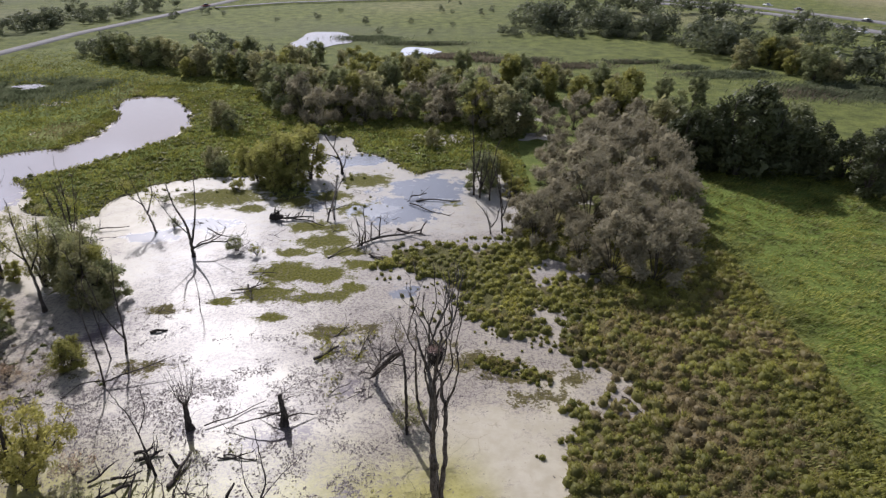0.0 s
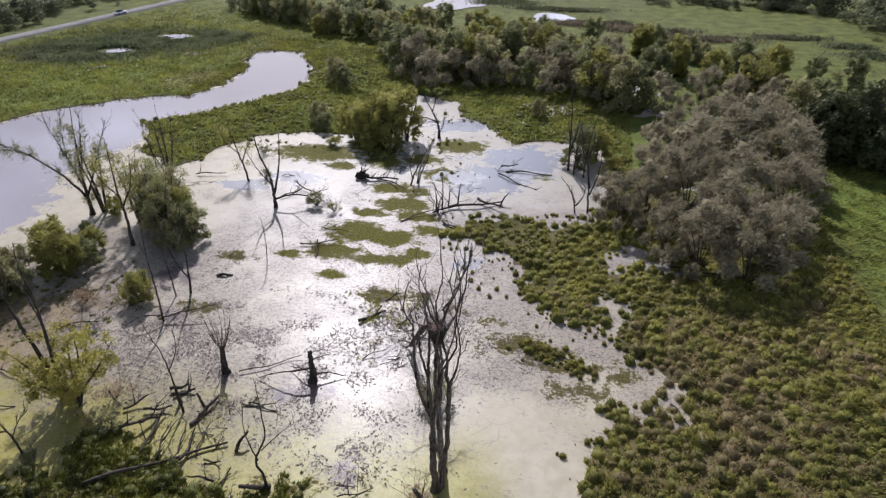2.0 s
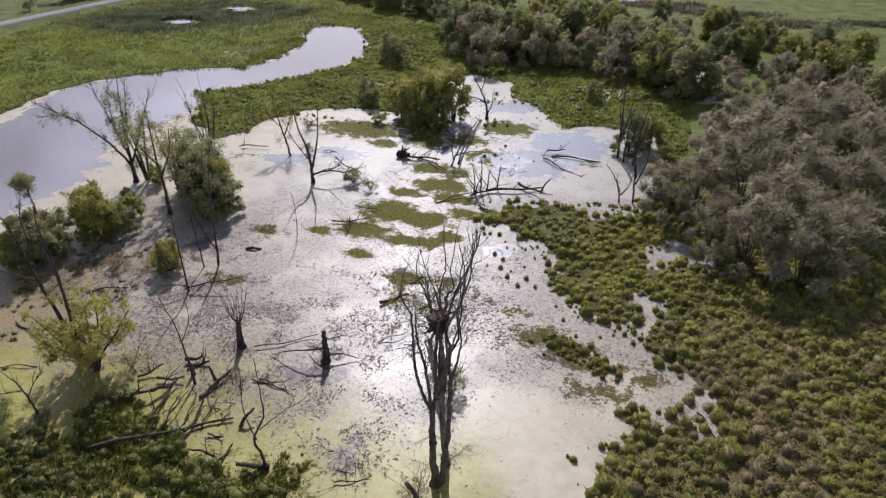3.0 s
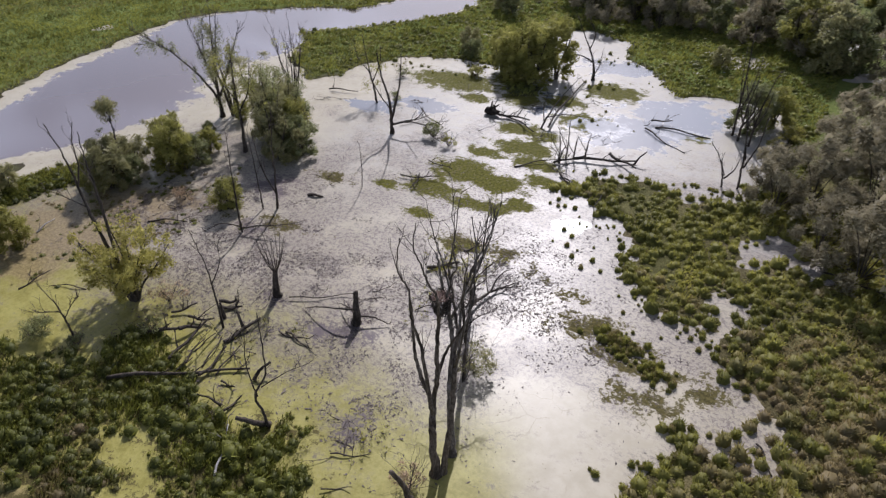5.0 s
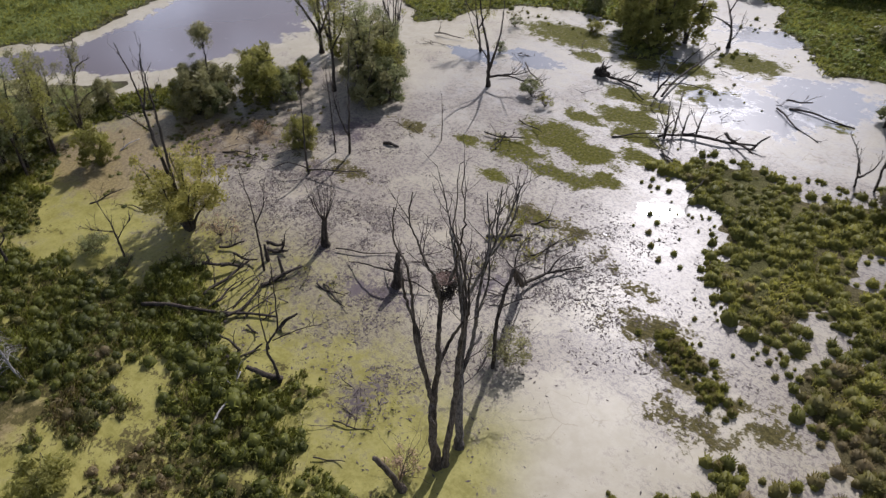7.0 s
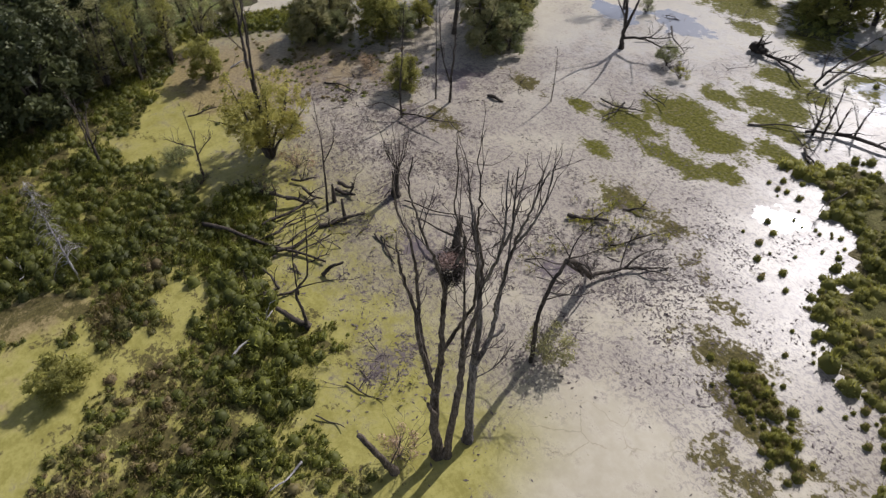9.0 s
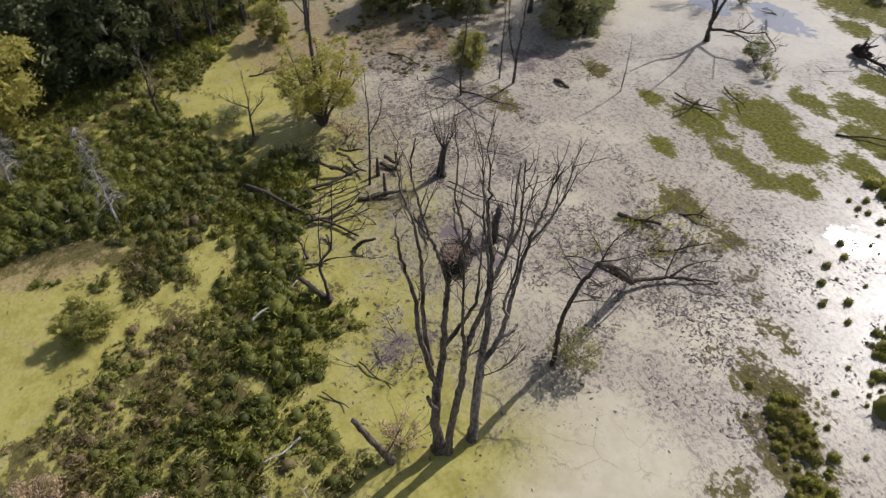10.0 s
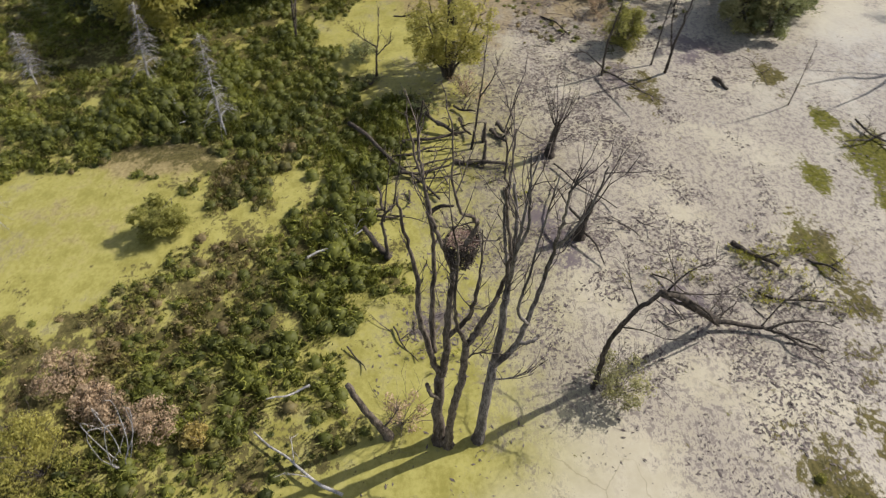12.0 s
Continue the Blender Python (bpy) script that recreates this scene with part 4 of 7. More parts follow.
grown("snapped_tree", -3.5, 50.1, 13, SNAPPED_TRUNK + SNAPPED_SPLINTERS + SNAPPED_CROWN, "snapped dead tree whose crown has fallen onto the water", 12, 1.5, 0.15, 0.9, M_LOG, group="dead trees", twig_r=0.018)
# the sloping broken trunk near the nest tree
grown("broken_trunk", -0.9, 38.0, 14, [([(-0.6, 38.4, -0.7), (-0.75, 37.9, 0.6), (-0.6, 37.2, 2.9), (-0.95, 36.4, 5.0)], 0.3, 0.2),
                                      ([(-0.7, 37.8, 0.9), (-0.9, 38.4, 1.6), (-0.8, 38.8, 3.0)], 0.06, 0.02)],
      "leaning broken trunk with flaking grey bark", 10, 1.3, material=M_DEAD, twig_r=0.016)
# upright dark stump and the stump with a broom of shoots
grown("tree_stump", -15.3, 51.3, 15, [([(-15.3, 51.2, -0.6), (-15.2, 51.2, 1.2), (-15.4, 51.5, 2.2), (-15.6, 51.8, 3.2)], 0.46, 0.26),
                                     ([(-15.2, 51.3, 1.6), (-16.5, 50.6, 1.6), (-18.6, 50.4, 1.1), (-20.6, 50.3, 0.2)], 0.14, 0.04),
                                     ([(-15.2, 51.2, 1.0), (-16.6, 51.8, 0.9), (-18.2, 52.4, 0.3)], 0.11, 0.04),
                                     ([(-15.2, 51.2, 0.8), (-14.0, 52.0, 0.7), (-12.6, 52.4, 0.2)], 0.12, 0.05)],
      "dark rotten stump with side branches in the water", 4, 0.9, material=M_LOG, category="stump", group="stumps")
grown("tree_stump", -24.3, 50.6, 16, [([(-24.2, 50.5, -0.6), (-24.3, 50.5, 0.8), (-24.4, 50.9, 2.9)], 0.45, 0.28)] +
      [([(-24.35, 50.8, 2.4), (-24.35 + 0.7 * math.cos(a), 50.8 + 0.7 * math.sin(a), 4.0), (-24.3 + 1.3 * math.cos(a + 0.2), 50.8 + 1.3 * math.sin(a + 0.2), 6.2 + 0.6 * math.sin(5 * a))], 0.05, 0.015)
       for a in np.arange(14) * 0.449], "old stump with a broom of thin bare shoots", 5, 1.0, material=M_LOG, category="stump", group="stumps", twig_r=0.014)

TREE = "bare dead tree standing in shallow water"
grown("dead_tree", -35.8, 86.6, 21, [([(-35.8, 86.6, -0.8), (-35.8, 86.6, 2.0), (-36.2, 86.8, 5.0), (-37.6, 87.2, 8.0), (-38.0, 87.0, 11.0)], 0.34, 0.08),
                                    ([(-35.8, 86.6, 2.0), (-35.0, 86.9, 5.0), (-34.6, 87.4, 8.0), (-34.2, 87.2, 11.4)], 0.24, 0.06),
                                    ([(-36.0, 86.7, 3.6), (-37.6, 86.2, 6.0), (-39.4, 86.4, 9.0)], 0.12, 0.03),
                                    ([(-35.6, 86.6, 1.4), (-33.4, 87.4, 2.0), (-31.4, 88.4, 1.6), (-29.2, 88.6, 2.4)], 0.2, 0.04),
                                    ([(-33.4, 87.4, 2.0), (-31.6, 86.8, 3.2), (-30.6, 87.0, 4.4)], 0.1, 0.03),
                                    ([(-31.4, 88.4, 1.6), (-29.6, 87.6, 0.6), (-28.2, 87.4, 0.2)], 0.08, 0.03)], TREE, 7, 1.6, group="dead trees", material=M_LOG)
grown("dead_tree", -44.3, 95.0, 22, [([(-44.0, 94.6, -0.6), (-45.0, 95.0, 2.6), (-46.6, 96.0, 6.0), (-47.6, 96.4, 9.6)], 0.24, 0.05),
                                    ([(-45.2, 95.2, 3.0), (-44.6, 96.6, 5.6), (-44.8, 97.2, 8.0)], 0.14, 0.04),
                                    ([(-45.8, 95.5, 4.2), (-47.8, 95.2, 6.4), (-48.6, 95.6, 8.4)], 0.1, 0.03)], "leaning tree with thin green leaves over the water", 5, 1.4, leaf_n=6, category="tree", material=M_BARK)
grown("dead_tree", -51.3, 84.2, 23, [([(-51.3, 84.2, -0.6), (-51.3, 84.2, 2.0), (-51.0, 84.6, 7.0), (-51.2, 84.8, 13.9)], 0.28, 0.04)] +
      [([(-51.3, 84.2, 1.4 + 0.5 * k), (-51.3 + 1.1 * math.cos(k * 1.7), 84.2 + 1.1 * math.sin(k * 1.7), 5.0 + 0.5 * k), (-51.3 + 2.0 * math.cos(k * 1.7 + 0.2), 84.2 + 2.0 * math.sin(k * 1.7 + 0.2), 10.5 + (k * 7 % 5) * 0.7)], 0.14, 0.03)
       for k in range(7)], "slender bare tree with many upright stems", 12, 1.8, group="dead trees", leaf_n=1, material=M_LOG, twig_r=0.035)
grown("dead_tree", -60.7, 78.5, 24, [([(-60.7, 78.5, -0.6), (-60.9, 78.7, 3.0), (-61.4, 79.4, 8.0), (-61.0, 80.0, 15.6)], 0.42, 0.05),
                                    ([(-60.8, 78.6, 2.4), (-63.0, 77.6, 6.2), (-66.6, 75.8, 10.0), (-70.4, 73.6, 12.6)], 0.26, 0.04),
                                    ([(-61.0, 78.8, 3.6), (-62.6, 78.8, 8.4), (-64.2, 78.4, 13.6)], 0.2, 0.04),
                                    ([(-66.0, 76.2, 9.6), (-68.6, 75.4, 10.4), (-71.2, 74.6, 10.0)], 0.11, 0.03),
                                    ([(-60.8, 78.8, 3.0), (-59.2, 80.2, 7.8), (-57.6, 81.4, 12.6)], 0.2, 0.04),
                                    ([(-61.2, 79.2, 6.6), (-60.0, 79.0, 10.4), (-59.4, 79.6, 15.0)], 0.14, 0.03),
                                    ([(-62.6, 78.8, 8.4), (-63.8, 80.2, 11.0), (-64.2, 81.4, 14.2)], 0.1, 0.03)], "large half-dead tree with wide bare limbs", 15, 2.2, group="dead trees", leaf_n=9, material=M_LOG, twig_r=0.035, leaf=M_DARKLEAF, span=(0.25, 0.7), tall=1.8)
grown("tree", -49.5, 71.8, 25, [([(-49.3, 71.6, -0.5), (-50.0, 72.4, 3.6), (-51.2, 73.4, 8.0), (-52.0, 74.4, 13.6)], 0.3, 0.06),
                               ([(-50.4, 72.8, 5.0), (-49.4, 74.0, 8.0), (-49.2, 74.6, 11.0)], 0.14, 0.04),
                               ([(-50.8, 73.0, 6.4), (-52.6, 72.6, 8.8), (-53.4, 72.6, 11.4)], 0.12, 0.04)], "leaning live tree with a thin leafy top", 3, 1.4, leaf_n=9, category="tree", material=M_BARK)
grown("dead_tree", -37.3, 43.6, 26, [([(-37.3, 43.6, -0.5), (-37.9, 43.6, 3.5), (-39.0, 43.5, 7.6), (-40.2, 43.8, 10.6), (-41.0, 43.9, 13.4), (-41.9, 43.6, 16.5)], 0.3, 0.05),
                                    ([(-37.2, 43.4, -0.4), (-36.7, 43.2, 4.0), (-36.4, 43.2, 8.5), (-36.7, 43.4, 12.0), (-37.2, 43.6, 14.5), (-36.8, 43.5, 17.0)], 0.24, 0.04),
                                    ([(-40.2, 43.8, 10.6), (-40.1, 44.4, 12.6), (-40.6, 44.8, 14.6), (-40.2, 45.2, 16.4)], 0.12, 0.03),
                                    ([(-39.5, 43.6, 8.8), (-41.0, 42.8, 9.8), (-42.8, 42.2, 10.4)], 0.09, 0.02),
                                    ([(-36.5, 43.2, 9.4), (-37.6, 43.8, 11.2), (-38.2, 44.0, 13.4)], 0.09, 0.02)], "tall leaning dead stems rising from the foot of a willow", 7, 1.5, group="dead trees", material=M_LOG)
grown("dead_tree", -35.2, 56.8, 28, [([(-35.4, 57.0, -0.5), (-35.3, 56.9, 3.0), (-36.2, 57.8, 7.0), (-36.6, 58.4, 11.0)], 0.16, 0.03),
                                    ([(-35.3, 56.9, 0.6), (-33.4, 57.8, 1.0), (-31.0, 59.0, 1.3), (-29.6, 59.8, 1.6)], 0.12, 0.04),
                                    ([(-35.3, 56.9, 0.8), (-36.8, 55.6, 1.4), (-38.4, 54.6, 0.5)], 0.1, 0.03)], TREE, 7, 1.2, group="dead trees", material=M_LOG)
grown("dead_tree", -35.6, 62.8, 29, [([(-35.6, 62.8, -0.5), (-35.2, 62.8, 3.0), (-35.6, 63.4, 7.0), (-35.0, 63.6, 12.0)], 0.2, 0.03),
                                    ([(-35.3, 62.8, 2.0), (-36.8, 62.6, 5.0), (-38.0, 63.0, 9.6)], 0.13, 0.03),
                                    ([(-36.8, 61.8, -0.3), (-37.6, 62.4, 4.0), (-38.6, 63.0, 9.0)], 0.12, 0.03)], TREE, 10, 1.6, group="dead trees", material=M_LOG)
grown("dead_tree", -13.9, 38.1, 30, [([(-13.7, 38.0, -0.5), (-13.9, 37.9, 1.6), (-14.2, 37.8, 3.4), (-13.6, 38.6, 5.2), (-13.8, 39.0, 7.6), (-14.2, 39.4, 10.2)], 0.17, 0.03),
                                    ([(-14.1, 37.9, 3.2), (-15.0, 38.2, 5.6), (-15.2, 38.8, 8.4)], 0.08, 0.02),
                                    ([(-13.9, 38.2, 4.0), (-12.8, 39.6, 4.8), (-11.6, 41.0, 5.2)], 0.06, 0.02),
                                    ([(-13.7, 38.1, 0.1), (-14.4, 37.2, 0.9), (-15.2, 36.4, 1.7)], 0.26, 0.2)], "crooked thin snag with a broken stump at its foot", 4, 1.1, group="dead trees", material=M_LOG)
grown("dead_tree", -25.4, 44.8, 31, [([(-25.2, 44.4, -0.4), (-25.8, 44.8, 2.6), (-26.6, 45.2, 5.6), (-28.2, 45.6, 8.6)], 0.15, 0.03),
                                    ([(-26.2, 45.0, 4.2), (-25.6, 45.8, 6.2), (-25.8, 46.2, 7.8)], 0.07, 0.02)], "thin bare snag above fallen logs", 5, 1.0, group="dead trees", material=M_LOG)
grown("dead_tree", -36.0, 36.8, 32, [([(-35.8, 36.7, -0.4), (-36.4, 36.8, 1.8), (-37.6, 37.0, 3.0), (-39.4, 37.0, 4.2)], 0.15, 0.03),
                                    ([(-36.4, 36.8, 1.8), (-36.2, 37.6, 2.8), (-35.4, 38.2, 3.8)], 0.07, 0.02),
                                    ([(-36.8, 36.9, 2.4), (-37.2, 35.8, 2.9), (-37.8, 34.8, 3.4)], 0.08, 0.02)], TREE, 9, 1.2, group="dead trees", material=M_LOG)
grown("dead_tree", -30.2, 72.0, 33, [([(-30.2, 72.0, -0.4), (-30.0, 72.0, 2.4), (-30.3, 72.2, 5.7)], 0.08, 0.03)], "thin bare sapling in the shallow water", 6, 0.9, group="dead trees")
for k, (x, y, h, lx, ly) in enumerate(((5.6, 110.5, 15, -0.6, 1), (6.6, 109.0, 9, 0.6, 0.8), (8.2, 108.0, 10.5, 1.4, 1.0), (9.4, 95.0, 13, -2.6, 3.0), (7.6, 94.6, 5.2, -2.4, 0.6))):
    grown("dead_tree", x, y, 34 + k, [([(x, y, -0.5), (x + 0.1 * lx, y + 0.1 * ly, h * 0.3), (x + 0.4 * lx, y + 0.5 * ly, h * 0.65), (x + lx, y + ly, h)], 0.24 - 0.02 * k, 0.05),
                                     ([(x, y, h * 0.22), (x + 0.9, y + 0.5, h * 0.45), (x + 1.2, y + 0.8, h * 0.75)], 0.15, 0.04),
                                     ([(x, y, h * 0.3), (x - 0.5, y + 0.2, h * 0.5), (x - 0.9, y + 0.4, h * 0.8)], 0.1, 0.03)], "bare dead trunk beside the grey willow grove", 5, 1.2, group="dead trees", material=M_LOG)
grown("dead_tree", -19.0, 121.0, 40, [([(-18.8, 120.8, -0.5), (-19.2, 121.2, 2.6), (-21.0, 122.4, 5.4), (-23.6, 123.6, 9.0)], 0.32, 0.05),
                                     ([(-19.4, 121.3, 2.8), (-20.6, 120.4, 3.8), (-23.4, 120.4, 4.0), (-26.0, 120.0, 3.4)], 0.18, 0.04),
                                     ([(-20.4, 122.0, 4.6), (-20.0, 122.6, 7.0), (-21.4, 123.0, 9.4)], 0.14, 0.03),
                                     ([(-18.9, 120.8, 0.8), (-18.2, 121.2, 2.4), (-18.0, 121.4, 4.4)], 0.14, 0.06)], "dark dead tree with drooping limbs at the back of the pool", 7, 1.6, group="dead trees", material=M_LOG)
grown("dead_tree", -18.2, 99.4, 41, [([(-18.4, 98.6, -0.4), (-18.0, 100.2, 1.6), (-17.2, 102.6, 3.6), (-16.0, 105.4, 5.6)], 0.2, 0.04),
                                    ([(-18.2, 99.4, 0.8), (-18.6, 99.8, 3.0), (-18.2, 100.4, 5.2)], 0.12, 0.03),
                                    ([(-18.0, 100.0, 1.4), (-15.4, 101.6, 1.8), (-12.6, 102.6, 1.2)], 0.1, 0.03)], "leaning dead branches rising from the mats", 6, 1.2, group="dead trees", material=M_LOG)
for k, (x, y, h) in enumerate(((-12.4, 91.0, 3.6), (-11.6, 91.6, 5.0), (-10.8, 92.2, 3.0), (-9.6, 93.4, 3.4), (-11.9, 90.2, 2.6))):
    grown("dead_tree", x, y, 50 + k, [([(x, y, -0.4), (x + 0.15, y, h * 0.5), (x - 0.2 + 0.2 * k, y + 0.3, h)], 0.17, 0.06),
                                     ([(x, y, h * 0.3), (x - 0.9, y + 0.4, h * 0.55), (x - 1.4, y + 0.2, h * 0.8)], 0.08, 0.03)], "short dead snag in a tangle of driftwood", 5, 1.0, group="dead trees", material=M_LOG)
for k, (x, y, h, lx, ly) in enumerate(((-35.8, 16.6, 7.0, -0.9, 0.6), (-27.8, 24.7, 8.0, -1.9, -0.6), (-35.8, 6.8, 4.6, -1.0, -0.4), (-18.0, 10.6, 8.0, 1.0, -1.4))):
    g = np.random.default_rng(60 + k)
    st = [([(x, y, -0.4), (x + 0.3 * lx, y + 0.3 * ly, h * 0.4), (x + lx, y + ly, h)], 0.13, 0.03)]
    for i in range(120):
        u, a = g.uniform(0.15, 0.97), g.uniform(0, 6.28)
        c = np.array([x + lx * u, y + ly * u, h * u])
        ln = (1.15 - u) * 1.7 * g.uniform(0.6, 1.1) + 0.25
        d = np.array([math.cos(a), math.sin(a), 0])
        st.append(([c, c + d * ln * 0.5 + [0, 0, 0.08], c + d * ln - [0, 0, 0.3 * ln]], 0.026, 0.01))
    grown("bare_conifer", x, y, 60 + k, st, "bleached bare conifer with short drooping side twigs", 3, 0.5, -0.2, 0.9, M_SILVER, "dead tree", group="bleached snags", sides=5, twig_r=0.012)
grown("dead_shrub", 0.2, 24.2, 70, [([(0.2 + 0.2 * math.cos(a), 24.2 + 0.2 * math.sin(a), -0.2), (0.1 + 0.8 * math.cos(a), 24.2 + 0.8 * math.sin(a), 1.3), (-0.3 + 1.1 * math.cos(a + 0.5), 24.4 + 1.1 * math.sin(a + 0.5), 2.4 + 0.3 * k),
                                     (-0.6 + 0.7 * math.cos(a + 1.0), 24.6 + 0.7 * math.sin(a + 1.0), 3.0 + 0.25 * (k * 3 % 5))], 0.045, 0.015) for k, a in enumerate(np.arange(8) * 0.9)],
      "bleached bare shrub with curved pale stems", 4, 0.8, 0.5, 0.6, M_SILVER, "shrub", twig_r=0.012)


for k, (x, y, h, lx, ly) in enumerate(((-59.0, 39.8, 10.5, -1.2, 0.6), (-56.3, 35.8, 9.5, -2.6, 0.4), (-42.0, 29.0, 5.4, -1.8, -0.2))):
    grown("tree" if k < 2 else "dead_tree", x, y, 90 + k, [([(x, y, -0.5), (x + 0.2 * lx, y + 0.2 * ly, h * 0.35), (x + 0.6 * lx, y + 0.6 * ly, h * 0.7), (x + lx, y + ly, h)], 0.2, 0.04),
                                     ([(x + 0.2 * lx, y + 0.2 * ly, h * 0.4), (x + 0.9, y + 0.5, h * 0.65), (x + 1.4, y + 0.4, h * 0.85)], 0.1, 0.03),
                                     ([(x + 0.35 * lx, y + 0.35 * ly, h * 0.5), (x + lx - 0.9, y + 0.3, h * 0.7), (x + lx - 1.5, y + 0.8, h * 0.85)], 0.09, 0.03)],
          "slender leaning tree with thin leaves at the grove edge" if k < 2 else TREE, 6, 1.2, group="trees by the pool" if k < 2 else "dead trees", leaf_n=12 if k < 2 else 0, category="tree" if k < 2 else "dead tree", material=M_LOG, leaf=M_LEAF)


# ---- fallen wood ----
def fallen_log(x0, y0, x1, y1, r, seed, z0=0.1, z1=0.1, bend=0.8, stubs=3, material=None, label="dark fallen log lying in the shallow water"):
    g = np.random.default_rng(seed)
    top = thing("log", x0, y0, 0, label, "log", "fallen wood")
    a, b = np.array([0, 0, z0]), np.array([x1 - x0, y1 - y0, z1])
    side = unit([-(b - a)[1], (b - a)[0], 0])
    r *= 0.68
    bend = min(bend, 0.085 * math.dist((x0, y0), (x1, y1)))
    pts = [a + (b - a) * k + side * bend * (math.sin(3.1 * k + seed * 2.4) * 0.5 + 0.22 * math.sin(9 * k + seed)) + [0, 0, 0.12 * math.sin(6 * k + seed)] for k in np.linspace(0, 1, 6)]
    s = Soup()
    p = smooth_path(pts, 4)
    s.tube(p, np.linspace(r, r * 0.5, len(p)), 8, True, 0.14)
    part("trunk", s, material or M_LOG, top, smooth=True)
    for _ in range(stubs):
        t2 = Soup()
        i = g.integers(2, len(p) - 1)
        d = unit(np.cross(p[i] - p[i - 1], [0, 0, 1]) * g.choice([-1, 1]) + (p[i] - p[i - 1]) * 1.5 + [0, 0, g.uniform(0.1, 0.8)])
        q = bough(t2, p[i], d, g.uniform(0.8, 2.4), r * 0.4, g, -0.05, 0.35, 5)
        twigs_along(t2, q, 0.025, g, 3, 0.7, 0.1, 0.9, 0)
        part("branch", t2, material or M_LOG, top)


LOGS_WEST = [(-34.4, 66.9, -32.6, 67.6, 0.34, 0.15, 0.15, 0), (-28.5, 35.0, -19.0, 41.3, 0.26, 0.6, 0.3, 2), (-25.7, 39.0, -27.0, 44.0, 0.24, 0.2, 0.5, 3), (-22.1, 38.8, -23.0, 42.6, 0.22, 0.4, 0.2, 2), (-24.6, 39.0, -25.3, 42.2, 0.14, 0.2, 0.2, 1),
             (-30.6, 40.2, -27.9, 41.8, 0.34, 0.2, 0.9, 2), (-27.9, 41.8, -27.0, 43.4, 0.3, 0.9, 0.1, 1), (-26.2, 45.5, -26.5, 45.6, 0.3, 0.0, 1.7, 0), (-28.0, 46.7, -26.6, 47.6, 0.3, 0.3, 0.5, 1), (-27.4, 46.2, -25.6, 47.2, 0.26, 0.2, 0.3, 2),
             (-23.4, 45.3, -24.2, 45.4, 0.28, 0.0, 1.6, 0), (-23.8, 43.0, -22.9, 46.9, 0.3, 0.2, 0.4, 2), (-18.3, 35.0, -18.3, 37.6, 0.2, 0.1, 0.3, 1), (-18.3, 37.6, -20.4, 37.1, 0.18, 0.3, 0.8, 1), (-17.8, 36.8, -17.5, 39.1, 0.18, 0.1, 0.3, 1),
             (-20.3, 39.4, -18.7, 39.5, 0.14, 0.1, 0.3, 1), (-20.4, 46.5, -17.2, 47.1, 0.12, 0.1, 0.3, 1), (-21.6, 36.8, -19.0, 35.2, 0.12, 0.2, 0.2, 1), (-24.0, 37.2, -24.6, 40.2, 0.13, 0.2, 0.3, 1), (-23.2, 39.8, -24.2, 43.6, 0.12, 0.1, 0.3, 2),
             (-21.2, 39.8, -22.0, 43.4, 0.12, 0.1, 0.3, 1), (-28.8, 43.6, -26.4, 44.6, 0.2, 0.3, 0.5, 3), (-30.8, 43.4, -29.0, 45.0, 0.18, 0.2, 0.8, 3), (-25.0, 41.0, -25.2, 43.4, 0.1, 0.1, 0.2, 1), (-20.2, 40.6, -20.0, 42.4, 0.1, 0.1, 0.2, 1)]
LOGS_MIDDLE = [(-18.2, 41.0, -17.6, 42.6, 0.26, 0.2, 1.2, 0), (-20.0, 46.8, -16.4, 46.4, 0.12, 0.1, 0.2, 1), (-23.0, 50.8, -17.6, 54.2, 0.1, 0.2, 0.3, 2), (-14.0, 61.4, -11.8, 64.0, 0.3, 0.2, 0.3, 1),
               (-9.6, 61.8, -8.6, 66.2, 0.14, 0.2, 0.4, 3), (-12.6, 66.4, -10.8, 67.6, 0.14, 0.1, 0.5, 2), (-11.6, 55.4, -9.6, 57.4, 0.09, 0.2, 0.4, 3), (-10.8, 92.0, -3.0, 94.9, 0.3, 0.4, 0.5, 3), (-12.4, 89.6, -9.4, 92.4, 0.22, 0.2, 0.7, 3), (-10.6, 86.9, -7.3, 84.9, 0.2, 0.2, 0.3, 1),
               (-6.8, 95.3, -2.6, 92.3, 0.28, 0.5, 0.7, 2), (-3.4, 94.0, -2.4, 96.0, 0.22, 0.2, 1.6, 0), (-10.2, 87.0, -6.6, 84.8, 0.15, 0.2, 0.3, 1)]
